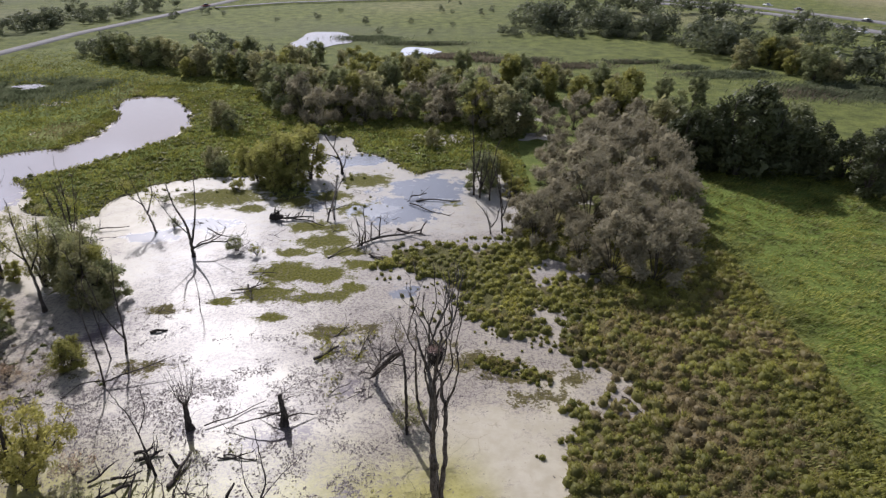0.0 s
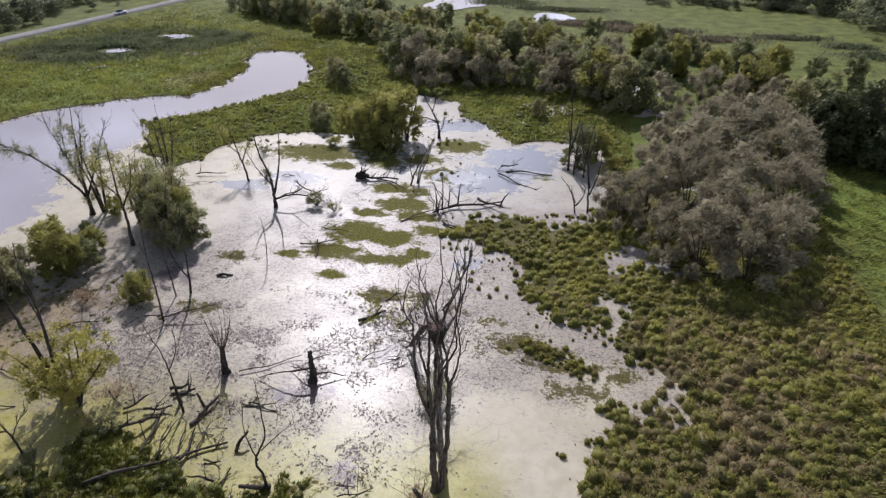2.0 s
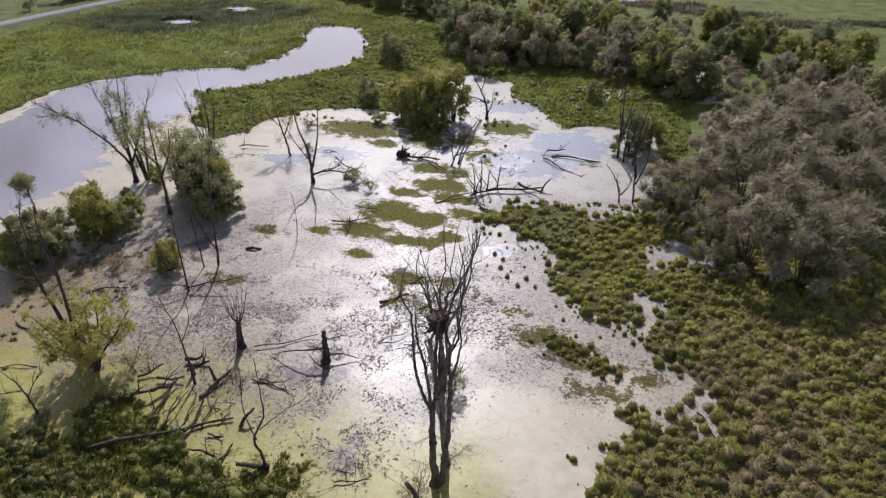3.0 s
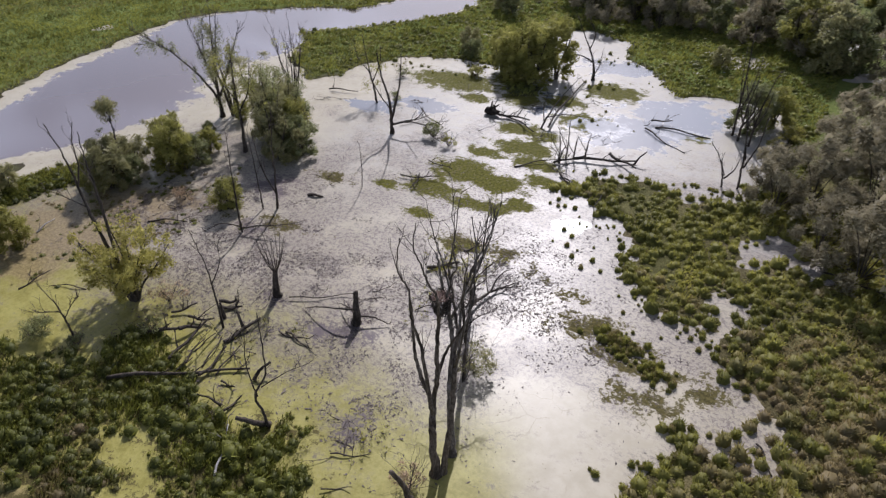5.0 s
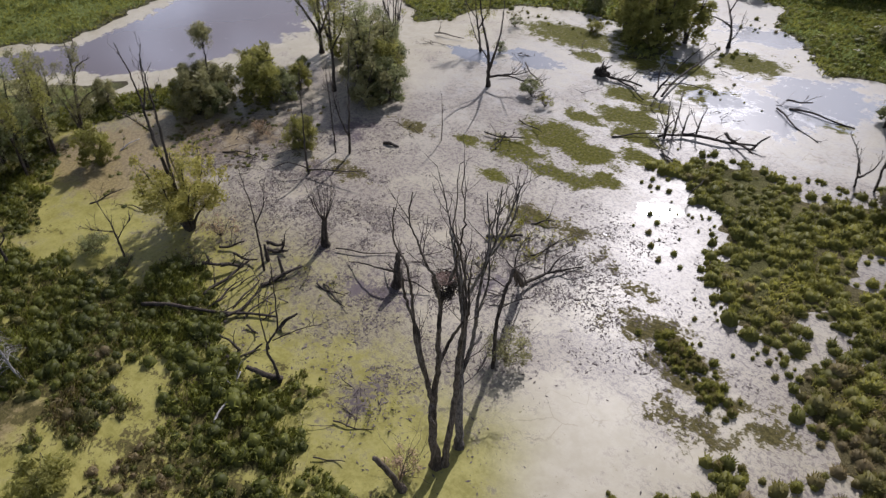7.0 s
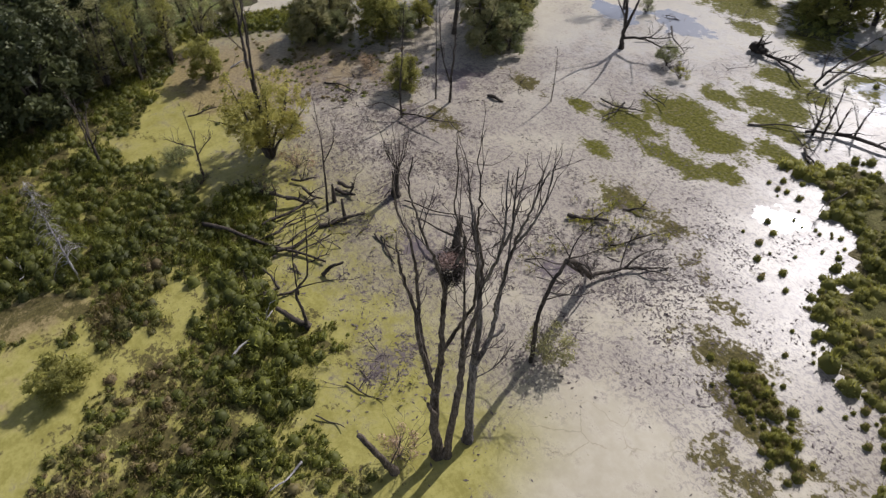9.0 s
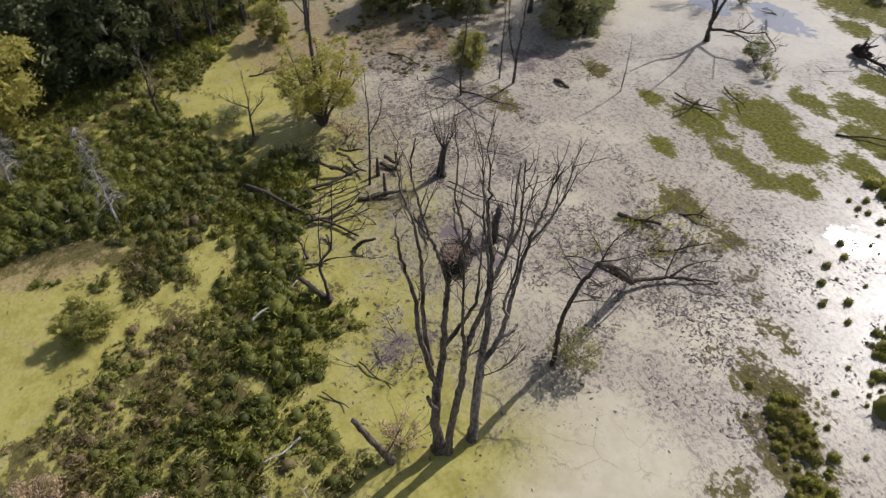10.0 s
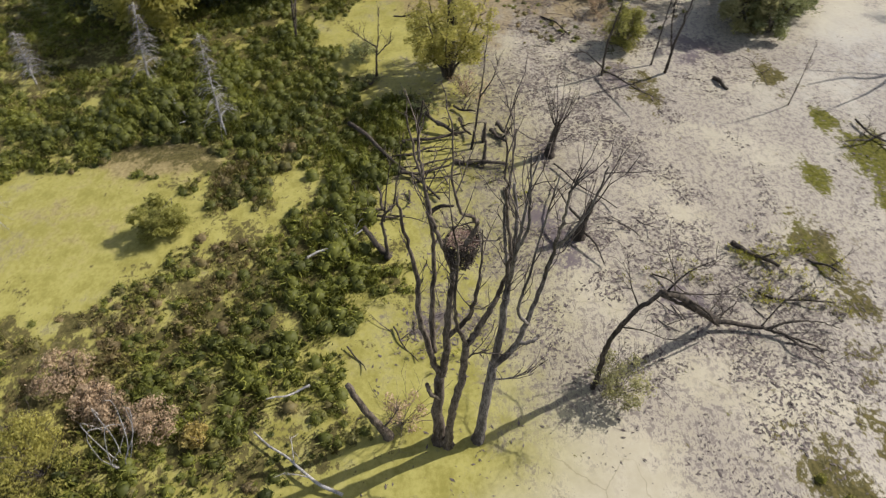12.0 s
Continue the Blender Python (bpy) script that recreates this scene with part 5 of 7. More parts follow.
LOGS_BACK = [(-17.5, 98.6, -19.2, 119.6, 0.24, 0.7, 0.4, 6), (-36.1, 89.5, -34.5, 93.4, 0.16, 0.3, 0.4, 3), (-36.3, 95.4, -30.2, 90.9, 0.16, 0.4, 0.5, 5), (-26.6, 81.6, -22.5, 81.0, 0.12, 0.2, 0.4, 4), (-4.2, 86.6, -3.0, 79.2, 0.1, 0.5, 0.9, 3), (-16.6, 86.4, -12.0, 90.6, 0.14, 0.2, 0.3, 3), (-4.4, 107.2, 3.2, 108.0, 0.22, 0.2, 0.15, 0), (-5.4, 106.4, 1.2, 101.2, 0.18, 0.2, 0.1, 2), (-5.4, 108.6, -2.6, 109.8, 0.2, 0.4, 0.6, 2),
             (-27.6, 99.6, -25.6, 99.8, 0.9, 0.5, 0.5, 4), (-26.6, 99.6, -20.6, 99.6, 0.3, 0.6, 0.4, 5), (-24.4, 99.8, -18.6, 97.0, 0.2, 0.3, 0.3, 4), (-27.4, 100.6, -25.4, 98.6, 0.3, 0.3, 1.2, 3), (-53.8, 95.0, -48.8, 95.8, 0.16, 0.3, 0.5, 3),
             (-56.0, 88.0, -52.0, 86.4, 0.14, 0.2, 0.4, 3), (-27.6, 76.6, -22.8, 78.2, 0.14, 0.2, 0.5, 4), (-25.8, 78.2, -24.4, 74.2, 0.14, 0.2, 0.4, 3)]
LOGS_EDGES = [(-46.6, 38.2, -46.8, 41.8, 0.12, 0.15, 0.2, 1), (-52.4, 25.7, -55.0, 31.6, 0.1, 0.4, 0.5, 2), (18.6, 55.4, 20.2, 53.0, 0.12, 0.2, 0.2, 0), (-8.0, 38.4, -5.4, 39.8, 0.09, 0.1, 0.15, 1), (-6.6, 35.6, -4.8, 36.8, 0.08, 0.1, 0.2, 1), (12.6, 103.2, 17.4, 101.0, 0.14, 0.2, 0.4, 1),
              (-48.6, 46.4, -44.0, 45.0, 0.15, 0.2, 0.2, 1), (-46.0, 53.0, -42.0, 55.2, 0.14, 0.2, 0.3, 3), (-41.0, 41.6, -44.4, 40.2, 0.1, 0.1, 0.2, 1), (20.4, 81.4, 26.6, 79.6, 0.14, 0.3, 0.5, 4)]
for k, row in enumerate(LOGS_WEST + LOGS_MIDDLE + LOGS_BACK + LOGS_EDGES):
    fallen_log(*row[:5], 200 + k, row[5], row[6], stubs=row[7])
for k, row in enumerate(((-54.8, 45.2, -55.3, 47.9, 0.14, 0.2, 0.3, 1), (2.6, 35.8, -1.2, 31.0, 0.14, 0.3, 0.5, 2), (-13.5, 32.6, -16.3, 36.2, 0.14, 0.3, 0.5, 2), (-30.6, 21.6, -28.8, 20.9, 0.1, 0.3, 0.5, 1), (-4.0, 33.6, -2.8, 31.4, 0.12, 0.3, 0.6, 0))):
    fallen_log(*row[:5], 300 + k, row[5], row[6], stubs=row[7], material=M_SILVER, label="bleached bare log lying among the rushes")


def branch_pile(x, y, r, n, seed):
    g = np.random.default_rng(seed)
    top = thing("branch_pile", x, y, 0, "tangle of thin dead branches half in the water", "driftwood", "fallen wood")
    for _ in range(n):
        s = Soup()
        a, b = g.uniform(0, 6.28), g.uniform(0, 6.28)
        c = np.array([r * math.cos(a), r * math.sin(a), 0.02]) * g.uniform(0.1, 0.9)
        q = bough(s, c, [math.cos(b), math.sin(b), g.uniform(0.05, 0.4)], g.uniform(1.2, 2.8), g.uniform(0.03, 0.06), g, -0.05, 0.5, 4)
        twigs_along(s, q, 0.02, g, 4, 0.8, 0.1, 1.0, 0)
        part("branch", s, M_TWIG, top)


PILES_NEAR = [(-8.5, 41.5, 2.2, 7), (-7.0, 39.0, 1.6, 5), (-25.2, 76.2, 2.0, 7), (-12.0, 89.6, 2.6, 9), (-34.6, 71.6, 1.8, 5), (-8.6, 56.2, 2.2, 6), (-10.2, 60.4, 2.0, 5),
              (-24.6, 99.6, 2.4, 8), (-29.6, 88.2, 2.2, 7), (-33.6, 58.6, 2.0, 6), (-40.6, 54.0, 2.4, 6), (-5.0, 107.6, 1.8, 6), (-22.4, 106.4, 2.2, 6), (-14.2, 112.0, 2.0, 5)]
PILES_FAR = [(-33.4, 104.2, 2.2, 6), (-8.6, 100.4, 1.8, 5), (-38.6, 98.2, 2.2, 6), (-26.0, 93.4, 1.8, 5), (-17.0, 96.0, 2.0, 6), (-46.0, 57.0, 2.4, 6), (-21.2, 44.2, 2.4, 7),
             (-18.6, 37.2, 1.8, 5), (-51.4, 92.0, 2.2, 6), (3.4, 37.4, 1.2, 3), (22, 82, 2.2, 6), (-25.0, 49.6, 1.4, 6), (-16.2, 54.4, 1.8, 5)]
for k, (x, y, r, n) in enumerate(PILES_NEAR + PILES_FAR):
    branch_pile(x, y, r, n, 400 + k)

# leafy trees near the water: kinds built once, then copied
KINDS = [broad_tree("tree", 40 + k, 10, 9.6, 0.29, (M_DARKLEAF, M_LEAF, M_DARKLEAF, M_OLIVE, M_LEAF, M_DARKLEAF, M_OLIVE)[k], "dense %s broadleaf tree in the tree belt" % ("dull green", "yellowish green", "dull green", "grey-olive", "yellowish green", "dull green", "grey-olive")[k],
                    group="tree belt", low=0.02, lobes=16, subs=3, per=66) for k in range(7)]


def grey_willow(seed, h, w, material, label, leaf=0.08):
    """A willow of separate rounded heads, each a dense billow with windblown plumes on its crown."""
    g = np.random.default_rng(seed)
    top = thing("willow_tree", 0, 0, 0, label, "tree", "grey willow grove")
    s, f = Soup(), Soup()
    heads = [(0.0, 0.0, 0.76, 0.2)] + [(0.29, k * 1.57 + g.uniform(-0.3, 0.3), g.uniform(0.42, 0.66), g.uniform(0.17, 0.23)) for k in range(4)] + [(0.4, k * 1.26 + 0.5, g.uniform(0.1, 0.28), g.uniform(0.14, 0.18)) for k in range(5)]
    for r, a, z, big in heads:
        c = np.array([r * w * math.cos(a), r * w * math.sin(a), z * h])
        big *= w
        p = smooth_path([(0.15 * math.cos(a), 0.15 * math.sin(a), -0.4), c * [0.4, 0.4, 0.5], c], 2)
        s.tube(p, np.linspace(0.11, 0.03, len(p)), 3)
        tone = g.uniform(0.1, 0.6)
        # inside of the head, its tint lowered to stand for shade
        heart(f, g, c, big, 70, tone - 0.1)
        lobe(f, g, c, big * 0.9, 420, leaf * 1.35, tone, 0.95, 2.0, 0.35)
        for _ in range(6):
            d = unit(g.normal(size=3) * 0.75 + [0.45, -0.1, 0.55])
            way = unit(d * 0.8 + [0.55, -0.15, 0.35])
            q0, ln, per = c + d * big * 0.7, big * g.uniform(0.5, 0.9), 60
            k = g.beta(1.2, 1.4, per)
            q = q0 + way * (ln * k)[:, None] + g.normal(size=(per, 3)) * (ln * 0.3 * (1.05 - k))[:, None]
            v = way + g.normal(size=(per, 3)) * 0.4
            side = np.cross(v, (q - c) / big + g.normal(size=(per, 3)) * 0.4)
            side *= (leaf * 0.5 * g.uniform(0.6, 1.3, per) / (np.linalg.norm(side, axis=1) + 1e-9))[:, None]
            v *= (leaf * 1.5 * g.uniform(0.7, 1.3, per))[:, None]
            # tint rises towards the plume's tip, painting it as if lit
            f.add(np.stack([q - v - side, q - v + side, q + v], 1).reshape(-1, 3), t=np.arange(3 * per).reshape(-1, 3), tint=np.repeat(np.clip(tone + 0.05 + 0.25 * k + g.normal(size=per) * 0.08, 0, 1), 3))
    part("trunk", s, M_BARK, top, smooth=True)
    part("crown", f, material, top)
    return top


def loose_willow(name, seed, h, w, material, label, group, stems=11, boughs=8, per=46, leaf=0.115):
    """A willow of stems fanning out from one foot, bare below, with thin drooping sprays of leaves towards the tips."""
    g = np.random.default_rng(seed)
    top = thing(name, 0, 0, 0, label, "tree", group)
    s, f = Soup(), Soup()
    for i in range(stems):
        a, u = i * 2.4 + g.uniform(-0.3, 0.3), math.sqrt((i + 0.6) / stems)
        r, hh = 0.46 * w * u * g.uniform(0.8, 1.1), h * (1.0 - 0.42 * u * u) * g.uniform(0.82, 1.05)
        ca, sa, b = math.cos(a), math.sin(a), a + g.uniform(-0.5, 0.5)
        p = smooth_path([(0.2 * ca, 0.2 * sa, -0.4), (0.22 * r * ca, 0.22 * r * sa, hh * 0.26), (0.6 * r * math.cos(b), 0.6 * r * math.sin(b), hh * 0.6), (r * ca, r * sa, hh)], 4)
        s.tube(p, np.linspace(g.uniform(0.15, 0.24), 0.03, len(p)), 5, knobs=0.1)
        tone = g.uniform(0.3, 0.75)
        lobe(f, g, p[-1], 0.5, per, leaf, tone, 1.3, 2.2)
        for k in range(boughs):
            q = p[min(len(p) - 1, int((0.42 + 0.56 * (k + g.uniform(0, 1)) / boughs) * len(p)))]
            c = g.uniform(0, 6.28)
            e = q + np.array([math.cos(c), math.sin(c), g.uniform(0.0, 0.8)]) * w * g.uniform(0.06, 0.15) + np.array([ca, sa, 0]) * 0.3
            s.tube([q, (q + e) / 2 + [0, 0, 0.2], e], [0.04, 0.025, 0.01], 3)
            for v in (0.45, 0.8, 1.05):
                lobe(f, g, q + (e - q) * v + g.normal(size=3) * 0.18 - [0, 0, 0.25 * v], g.uniform(0.32, 0.6), per, leaf, tone + g.uniform(-0.25, 0.2), 1.35, 2.2)
    part("trunk", s, M_BARK, top, smooth=True)
    part("crown", f, material, top)
    return top


GREYS = [grey_willow(60 + k, 11, 9.0, M_GREY, "grey-brown willow with soft windblown plumes") for k in range(3)]
NEARS = [broad_tree("tree", 70 + k, 8, 8.4, 0.135, (M_LEAF, M_OLIVE, M_DARKLEAF)[k], ("bushy green willow at the edge of the pool", "bushy grey-olive willow at the edge of the pool", "bushy dull green willow at the edge of the pool")[k], lobes=20, subs=4, per=84, group="trees by the pool", low=0.0, swell=0.85) for k in range(3)]
AIRY = [airy_tree("tree", 74 + k, 10, 6.0, (M_DARKLEAF, M_OLIVE, M_OLIVE)[k], "thin-stemmed tree with separate clumps of small leaves", group="trees by the pool", stems=(4, 3, 5)[k]) for k in range(3)]
WILLOW = loose_willow("willow_tree", 80, 8.8, 10.5, M_WILLOW, "yellow-green willow with spreading stems and airy foliage", "yellow willows")
ROUND = broad_tree("tree", 81, 9, 9.0, 0.16, M_WILLOW, "dense rounded yellow-green tree with a leafy crown", lobes=24, subs=6, per=70, group="trees by the pool", low=0.2)
GROVE = [broad_tree("tree", 83 + k, 10, 7.5, 0.24, M_SHADED, "tall green tree with a dense crown darkened for shade", lobes=18, subs=4, per=52, group="dark grove", low=0.0) for k in range(2)]
ROUND.matrix_world = pose(-44.4, 15.6, 0, 0, 0, 40) @ Matrix.Scale(1.12, 4)


def plant(kinds, rows):
    """Copies of the kinds at rows of x, y, height; the first copies use the built ones."""
    for i, (x, y, h) in enumerate(rows):
        k = kinds[i % len(kinds)]
        top = 11.0 if k in GREYS else 10.0 if k in KINDS + GROVE + AIRY else 8.0
        m = pose(x, y, 0.1, 0, 0, R.uniform(-35, 35) if k in GREYS else R.uniform(0, 360)) @ Matrix.Scale(h / top, 4)
        if i < len(kinds):
            k.matrix_world = m
        else:
            c = copy_thing(k, pose(0, 0, 0))
            c.matrix_basis = m


def along(pts, gap, wide, h0, h1):
    """Places along a line, scattered to its sides, with heights."""
    out = []
    p = np.array(pts, float)
    for a, b in zip(p, p[1:]):
        for _ in range(max(1, int(np.linalg.norm(b - a) / gap))):
            k = R.uniform()
            c = a + (b - a) * k + R.normal(size=2) * wide
            out.append((c[0], c[1], R.uniform(h0, h1)))
    return out


belt = along([(-124, 238), (-105, 228), (-88, 216), (-70, 206), (-56, 199), (-47, 188)], 2.3, 2.6, 5, 9.5)
belt += along([(-47, 188), (-44, 175), (-33, 166), (-20, 162), (0, 160), (14, 152), (25, 142)], 2.9, 3.0, 7, 12)
belt += along([(-90, 246), (-61, 228), (-34, 212), (-15, 206), (12, 200), (35, 188), (49, 178), (62, 168)], 4.2, 4, 5, 9)
belt += along([(-40, 188), (-15, 183), (15, 178), (40, 163)], 3.6, 5, 6, 10)
belt += along([(40, 155), (48, 142), (53, 128), (66, 123), (79, 119), (100, 112), (130, 105)], 2.8, 3.0, 7, 12) + [(55.6, 121, 17.5), (60, 122, 17), (52, 125, 14)]
belt += along([(45, 156), (60, 145), (80, 138), (105, 130)], 4, 4, 5, 9)
belt += along([(36, 305), (47, 288), (68, 284), (88, 278), (99, 245), (106, 218), (112, 200), (128, 192), (150, 186)], 1.6, 5, 5, 11)
belt += along([(38, 322), (94, 350), (124, 320), (142, 270), (160, 240), (190, 200)], 5, 7, 7, 12)
belt += along([(20, 278), (45, 280), (70, 274), (90, 262), (100, 240)], 1.6, 3, 2, 4.5)
belt += along([(-158, 200), (-141, 255), (-124, 305), (-114, 335)], 2.6, 2.5, 3, 6)
belt += along([(-172, 170), (-186, 221), (-180, 250), (-166, 300), (-140, 350)], 1.7, 5, 4, 8) + along([(-200, 230), (-230, 280), (-260, 300)], 3, 6, 4, 8)
belt += [(R.uniform(-280, -165), R.uniform(200, 430), R.uniform(2, 6)) for _ in range(45)] + [(R.uniform(-110, 60), R.uniform(262, 400), R.uniform(2, 4.5)) for _ in range(26)]


def far_woods(rows):
    """Woods and bushes in the distance, in one mesh."""
    g = np.random.default_rng(90)
    s = Soup()
    for x, y, h in rows:
        w, lobes = h * g.uniform(0.8, 1.3), 12
        shade = g.uniform(0.15, 0.75)
        for i in range(lobes):
            u, a = g.uniform(0.05, 0.9), g.uniform(0, 6.28)
            r = 0.42 * w * math.sin(math.pi * (0.2 + 0.7 * u)) * math.sqrt(g.uniform(0.1, 1))
            lobe(s, g, (x + r * math.cos(a), y + r * math.sin(a), h * (0.12 + 0.8 * u)), w * 0.2, 26, 0.075 * h, shade + g.uniform(-0.2, 0.2))
    tagged(new("far_woods", s.mesh("far_woods", M_WOODS)), "distant green trees and bushes along fields and roads", "trees", kind="stuff")


ROADS = [[(-175, 80), (-160, 170), (-149, 233), (-142, 275), (-126, 326), (-109, 391), (-70, 520)], [(-112, 352), (-85, 372), (-55, 382), (0, 395), (90, 425)], [(20, 450), (100, 402), (152, 372), (195, 310), (260, 190)], [(90, 400), (159, 335), (170, 300), (225, 190)]]


def off_road(x, y):
    for line in ROADS:
        for (ax, ay), (bx, by) in zip(line, line[1:]):
            k = min(1.0, max(0.0, ((x - ax) * (bx - ax) + (y - ay) * (by - ay)) / ((bx - ax) ** 2 + (by - ay) ** 2)))
            if math.hypot(x - ax - k * (bx - ax), y - ay - k * (by - ay)) < 11:
                return False
    return True


belt = [r for r in belt if off_road(r[0], r[1])]
far_woods([r for r in belt if r[1] > 228 or r[0] < -140 or r[0] > 118])
near_belt = [r for r in belt if not (r[1] > 228 or r[0] < -140 or r[0] > 118) and not (r[0] > 46 and r[1] < 136)]
DULL = [r for k, r in enumerate(near_belt) if -12 < r[0] < 46 and r[1] < 172 and k % 3]
plant(KINDS, [r for r in near_belt if r not in DULL])
DARK_EDGE = [r for r in belt if 46 < r[0] <= 118 and r[1] < 136]
GREY_GROVE = [(29, 80.5, 11), (23.5, 82, 10.5), (32.5, 84, 9.5), (19.5, 84.5, 8), (26.5, 87, 12.5), (34.5, 90, 8.5), (14, 91.5, 8.5), (17.5, 96, 9.5), (12.5, 97, 6.5), (23.5, 99, 12.5), (29.5, 98, 12.5), (36.5, 99, 10.5), (40, 105, 9.5), (18.5, 105, 9.5),
              (25, 110, 12.5), (31, 111, 13), (39.5, 113, 11.5), (19.5, 116, 8.5), (28, 122, 11), (34.5, 123, 12.5), (40.5, 121, 10.5), (23, 124, 8.5), (32, 132, 10), (39, 131, 10.5)]
plant(GREYS, GREY_GROVE + DULL + [
              (-28, 152, 10), (-33, 158, 12), (-24, 158, 9), (-38, 170, 11), (-42, 180, 9), (-18, 155, 8), (-12, 157, 7), (-62, 205, 8), (-20, 170, 10), (0, 168, 9), (30, 150, 9), (10, 176, 10)])
plant(NEARS, [(-54, 42.4, 4.6), (-57.6, 60.4, 5.2), (-55.2, 58.0, 4.0), (83, 112.5, 8), (79.5, 108.5, 6.5), (87, 109.5, 9), (-53.4, 63.6, 6.6), (-56.2, 56.0, 6.2), (-56.9, 72.2, 2.4), (-55.6, 65.4, 6.4), (-58.4, 57.4, 6.0), (-51.6, 65.6, 4.2), (-57.4, 54.8, 4.6), (-47.6, 77.4, 8.2), (-50.6, 82.0, 6.0), (-53, 69, 3.6), (-43.6, 72.2, 7.0), (-42.2, 74.8, 5.6), (-46.2, 75.6, 7.6), (-49.4, 79.4, 6.8), (-46.8, 79.0, 5.6),
              (-57.4, 79.0, 3.2), (-67, 49.5, 3.6), (-62, 62, 2.6), (-38, 124, 4.6), (-44, 124, 4.6), (-41.5, 120.5, 3.6), (-40.3, 59.8, 4.0), (-50, 151, 6.5), (-47, 148, 5), (-52, 154, 4), (-2, 138, 4), (7, 113, 7), (10, 116, 6)])
plant(AIRY, [(-47.0, 78.0, 9.6), (-60.2, 39.9, 9.6), (-56.4, 64.0, 5.6), (-48.2, 76.0, 11.0), (-45.0, 73.0, 10.2), (-52.6, 78.0, 10.0), (-52.0, 80.4, 9.0), (-59.6, 79.8, 12.4), (-66.0, 41.0, 9.0), (-58.4, 36.4, 8.4), (-62.2, 44.2, 7.6), (-57.0, 57.0, 6.2), (-63.6, 37.6, 9.4), (-70.0, 44.0, 8.0), (-57.6, 32.4, 10.0), (-61.0, 35.0, 10.0)])
grown("tree", -56.2, 58.2, 97, [([(-56.2, 58.2, -0.5), (-56.6, 58.5, 3.0), (-57.2, 58.9, 5.4), (-57.6, 59.2, 6.8), (-58.8, 59.7, 8.2)], 0.2, 0.06), ([(-57.6, 59.2, 6.8), (-59.0, 59.4, 7.8), (-59.9, 59.8, 8.4)], 0.07, 0.03), ([(-57.8, 59.3, 7.0), (-58.4, 59.8, 8.2), (-59.0, 60.2, 9.0)], 0.06, 0.03)],
      "thin crooked tree with a small round leafy top", 3, 0.8, category="tree", material=M_LOG, leaf=M_OLIVE, leaf_n=13, group="trees by the pool", span=(0.86, 1.0), tall=0.9)
grown("dead_tree", -62.1, 44.0, 98, [([(-62.1, 44.0, -0.5), (-63.0, 44.8, 2.6), (-64.4, 45.8, 5.2), (-65.2, 46.4, 7.4), (-66.6, 46.8, 9.2)], 0.28, 0.05), ([(-64.4, 45.8, 5.2), (-63.6, 46.4, 7.0), (-62.0, 47.6, 8.2)], 0.14, 0.03),
                                    ([(-63.0, 44.8, 2.6), (-61.4, 45.8, 4.4), (-59.4, 47.0, 5.8)], 0.12, 0.03), ([(-65.0, 46.2, 6.8), (-64.6, 47.0, 8.6), (-65.2, 47.4, 10.0)], 0.1, 0.03)],
      "crooked half-dead tree with bare upper limbs and olive leaves", 5, 1.2, category="tree", material=M_LOG, leaf=M_OLIVE, leaf_n=5, group="trees by the pool", span=(0.3, 0.6))
grown("dead_tree", -44.6, 28.6, 99, [([(-44.6, 28.6, -0.4), (-46.4, 28.6, 1.6), (-48.2, 28.5, 3.4), (-49.6, 28.2, 4.6)], 0.12, 0.03)], "thin leaning dead sapling among the weeds", 5, 0.8, group="dead trees", material=M_LOG)
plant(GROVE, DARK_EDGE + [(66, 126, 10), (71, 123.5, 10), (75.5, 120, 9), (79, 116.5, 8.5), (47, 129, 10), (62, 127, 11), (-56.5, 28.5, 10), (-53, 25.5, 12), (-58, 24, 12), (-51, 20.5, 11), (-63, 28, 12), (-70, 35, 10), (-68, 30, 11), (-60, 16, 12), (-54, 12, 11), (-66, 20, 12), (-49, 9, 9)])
ISLE = broad_tree("tree", 86, 9, 6.8, 0.16, M_LEAF, "upright green willow standing in the shallow pool", lobes=18, subs=4, per=80, group="trees by the pool", low=0.08)
ISLE.matrix_world = pose(-26.6, 114.6, 0, 0, 0, 30) @ Matrix.Scale(9.6 / 9, 4)
for x, y, h in ((-31.4, 115.4, 8.2), (-24.4, 118.2, 10.4), (-28.8, 117.6, 9.4), (-34.0, 117.0, 6.0), (-29.6, 112.6, 5.0)):
    copy_thing(ISLE, pose(0, 0, 0)).matrix_basis = pose(x, y, 0, 0, 0, 50 * x) @ Matrix.Scale(h / 9, 4)
WILLOW.matrix_world = pose(-35.6, 43.1, 0, 0, 0, 20)


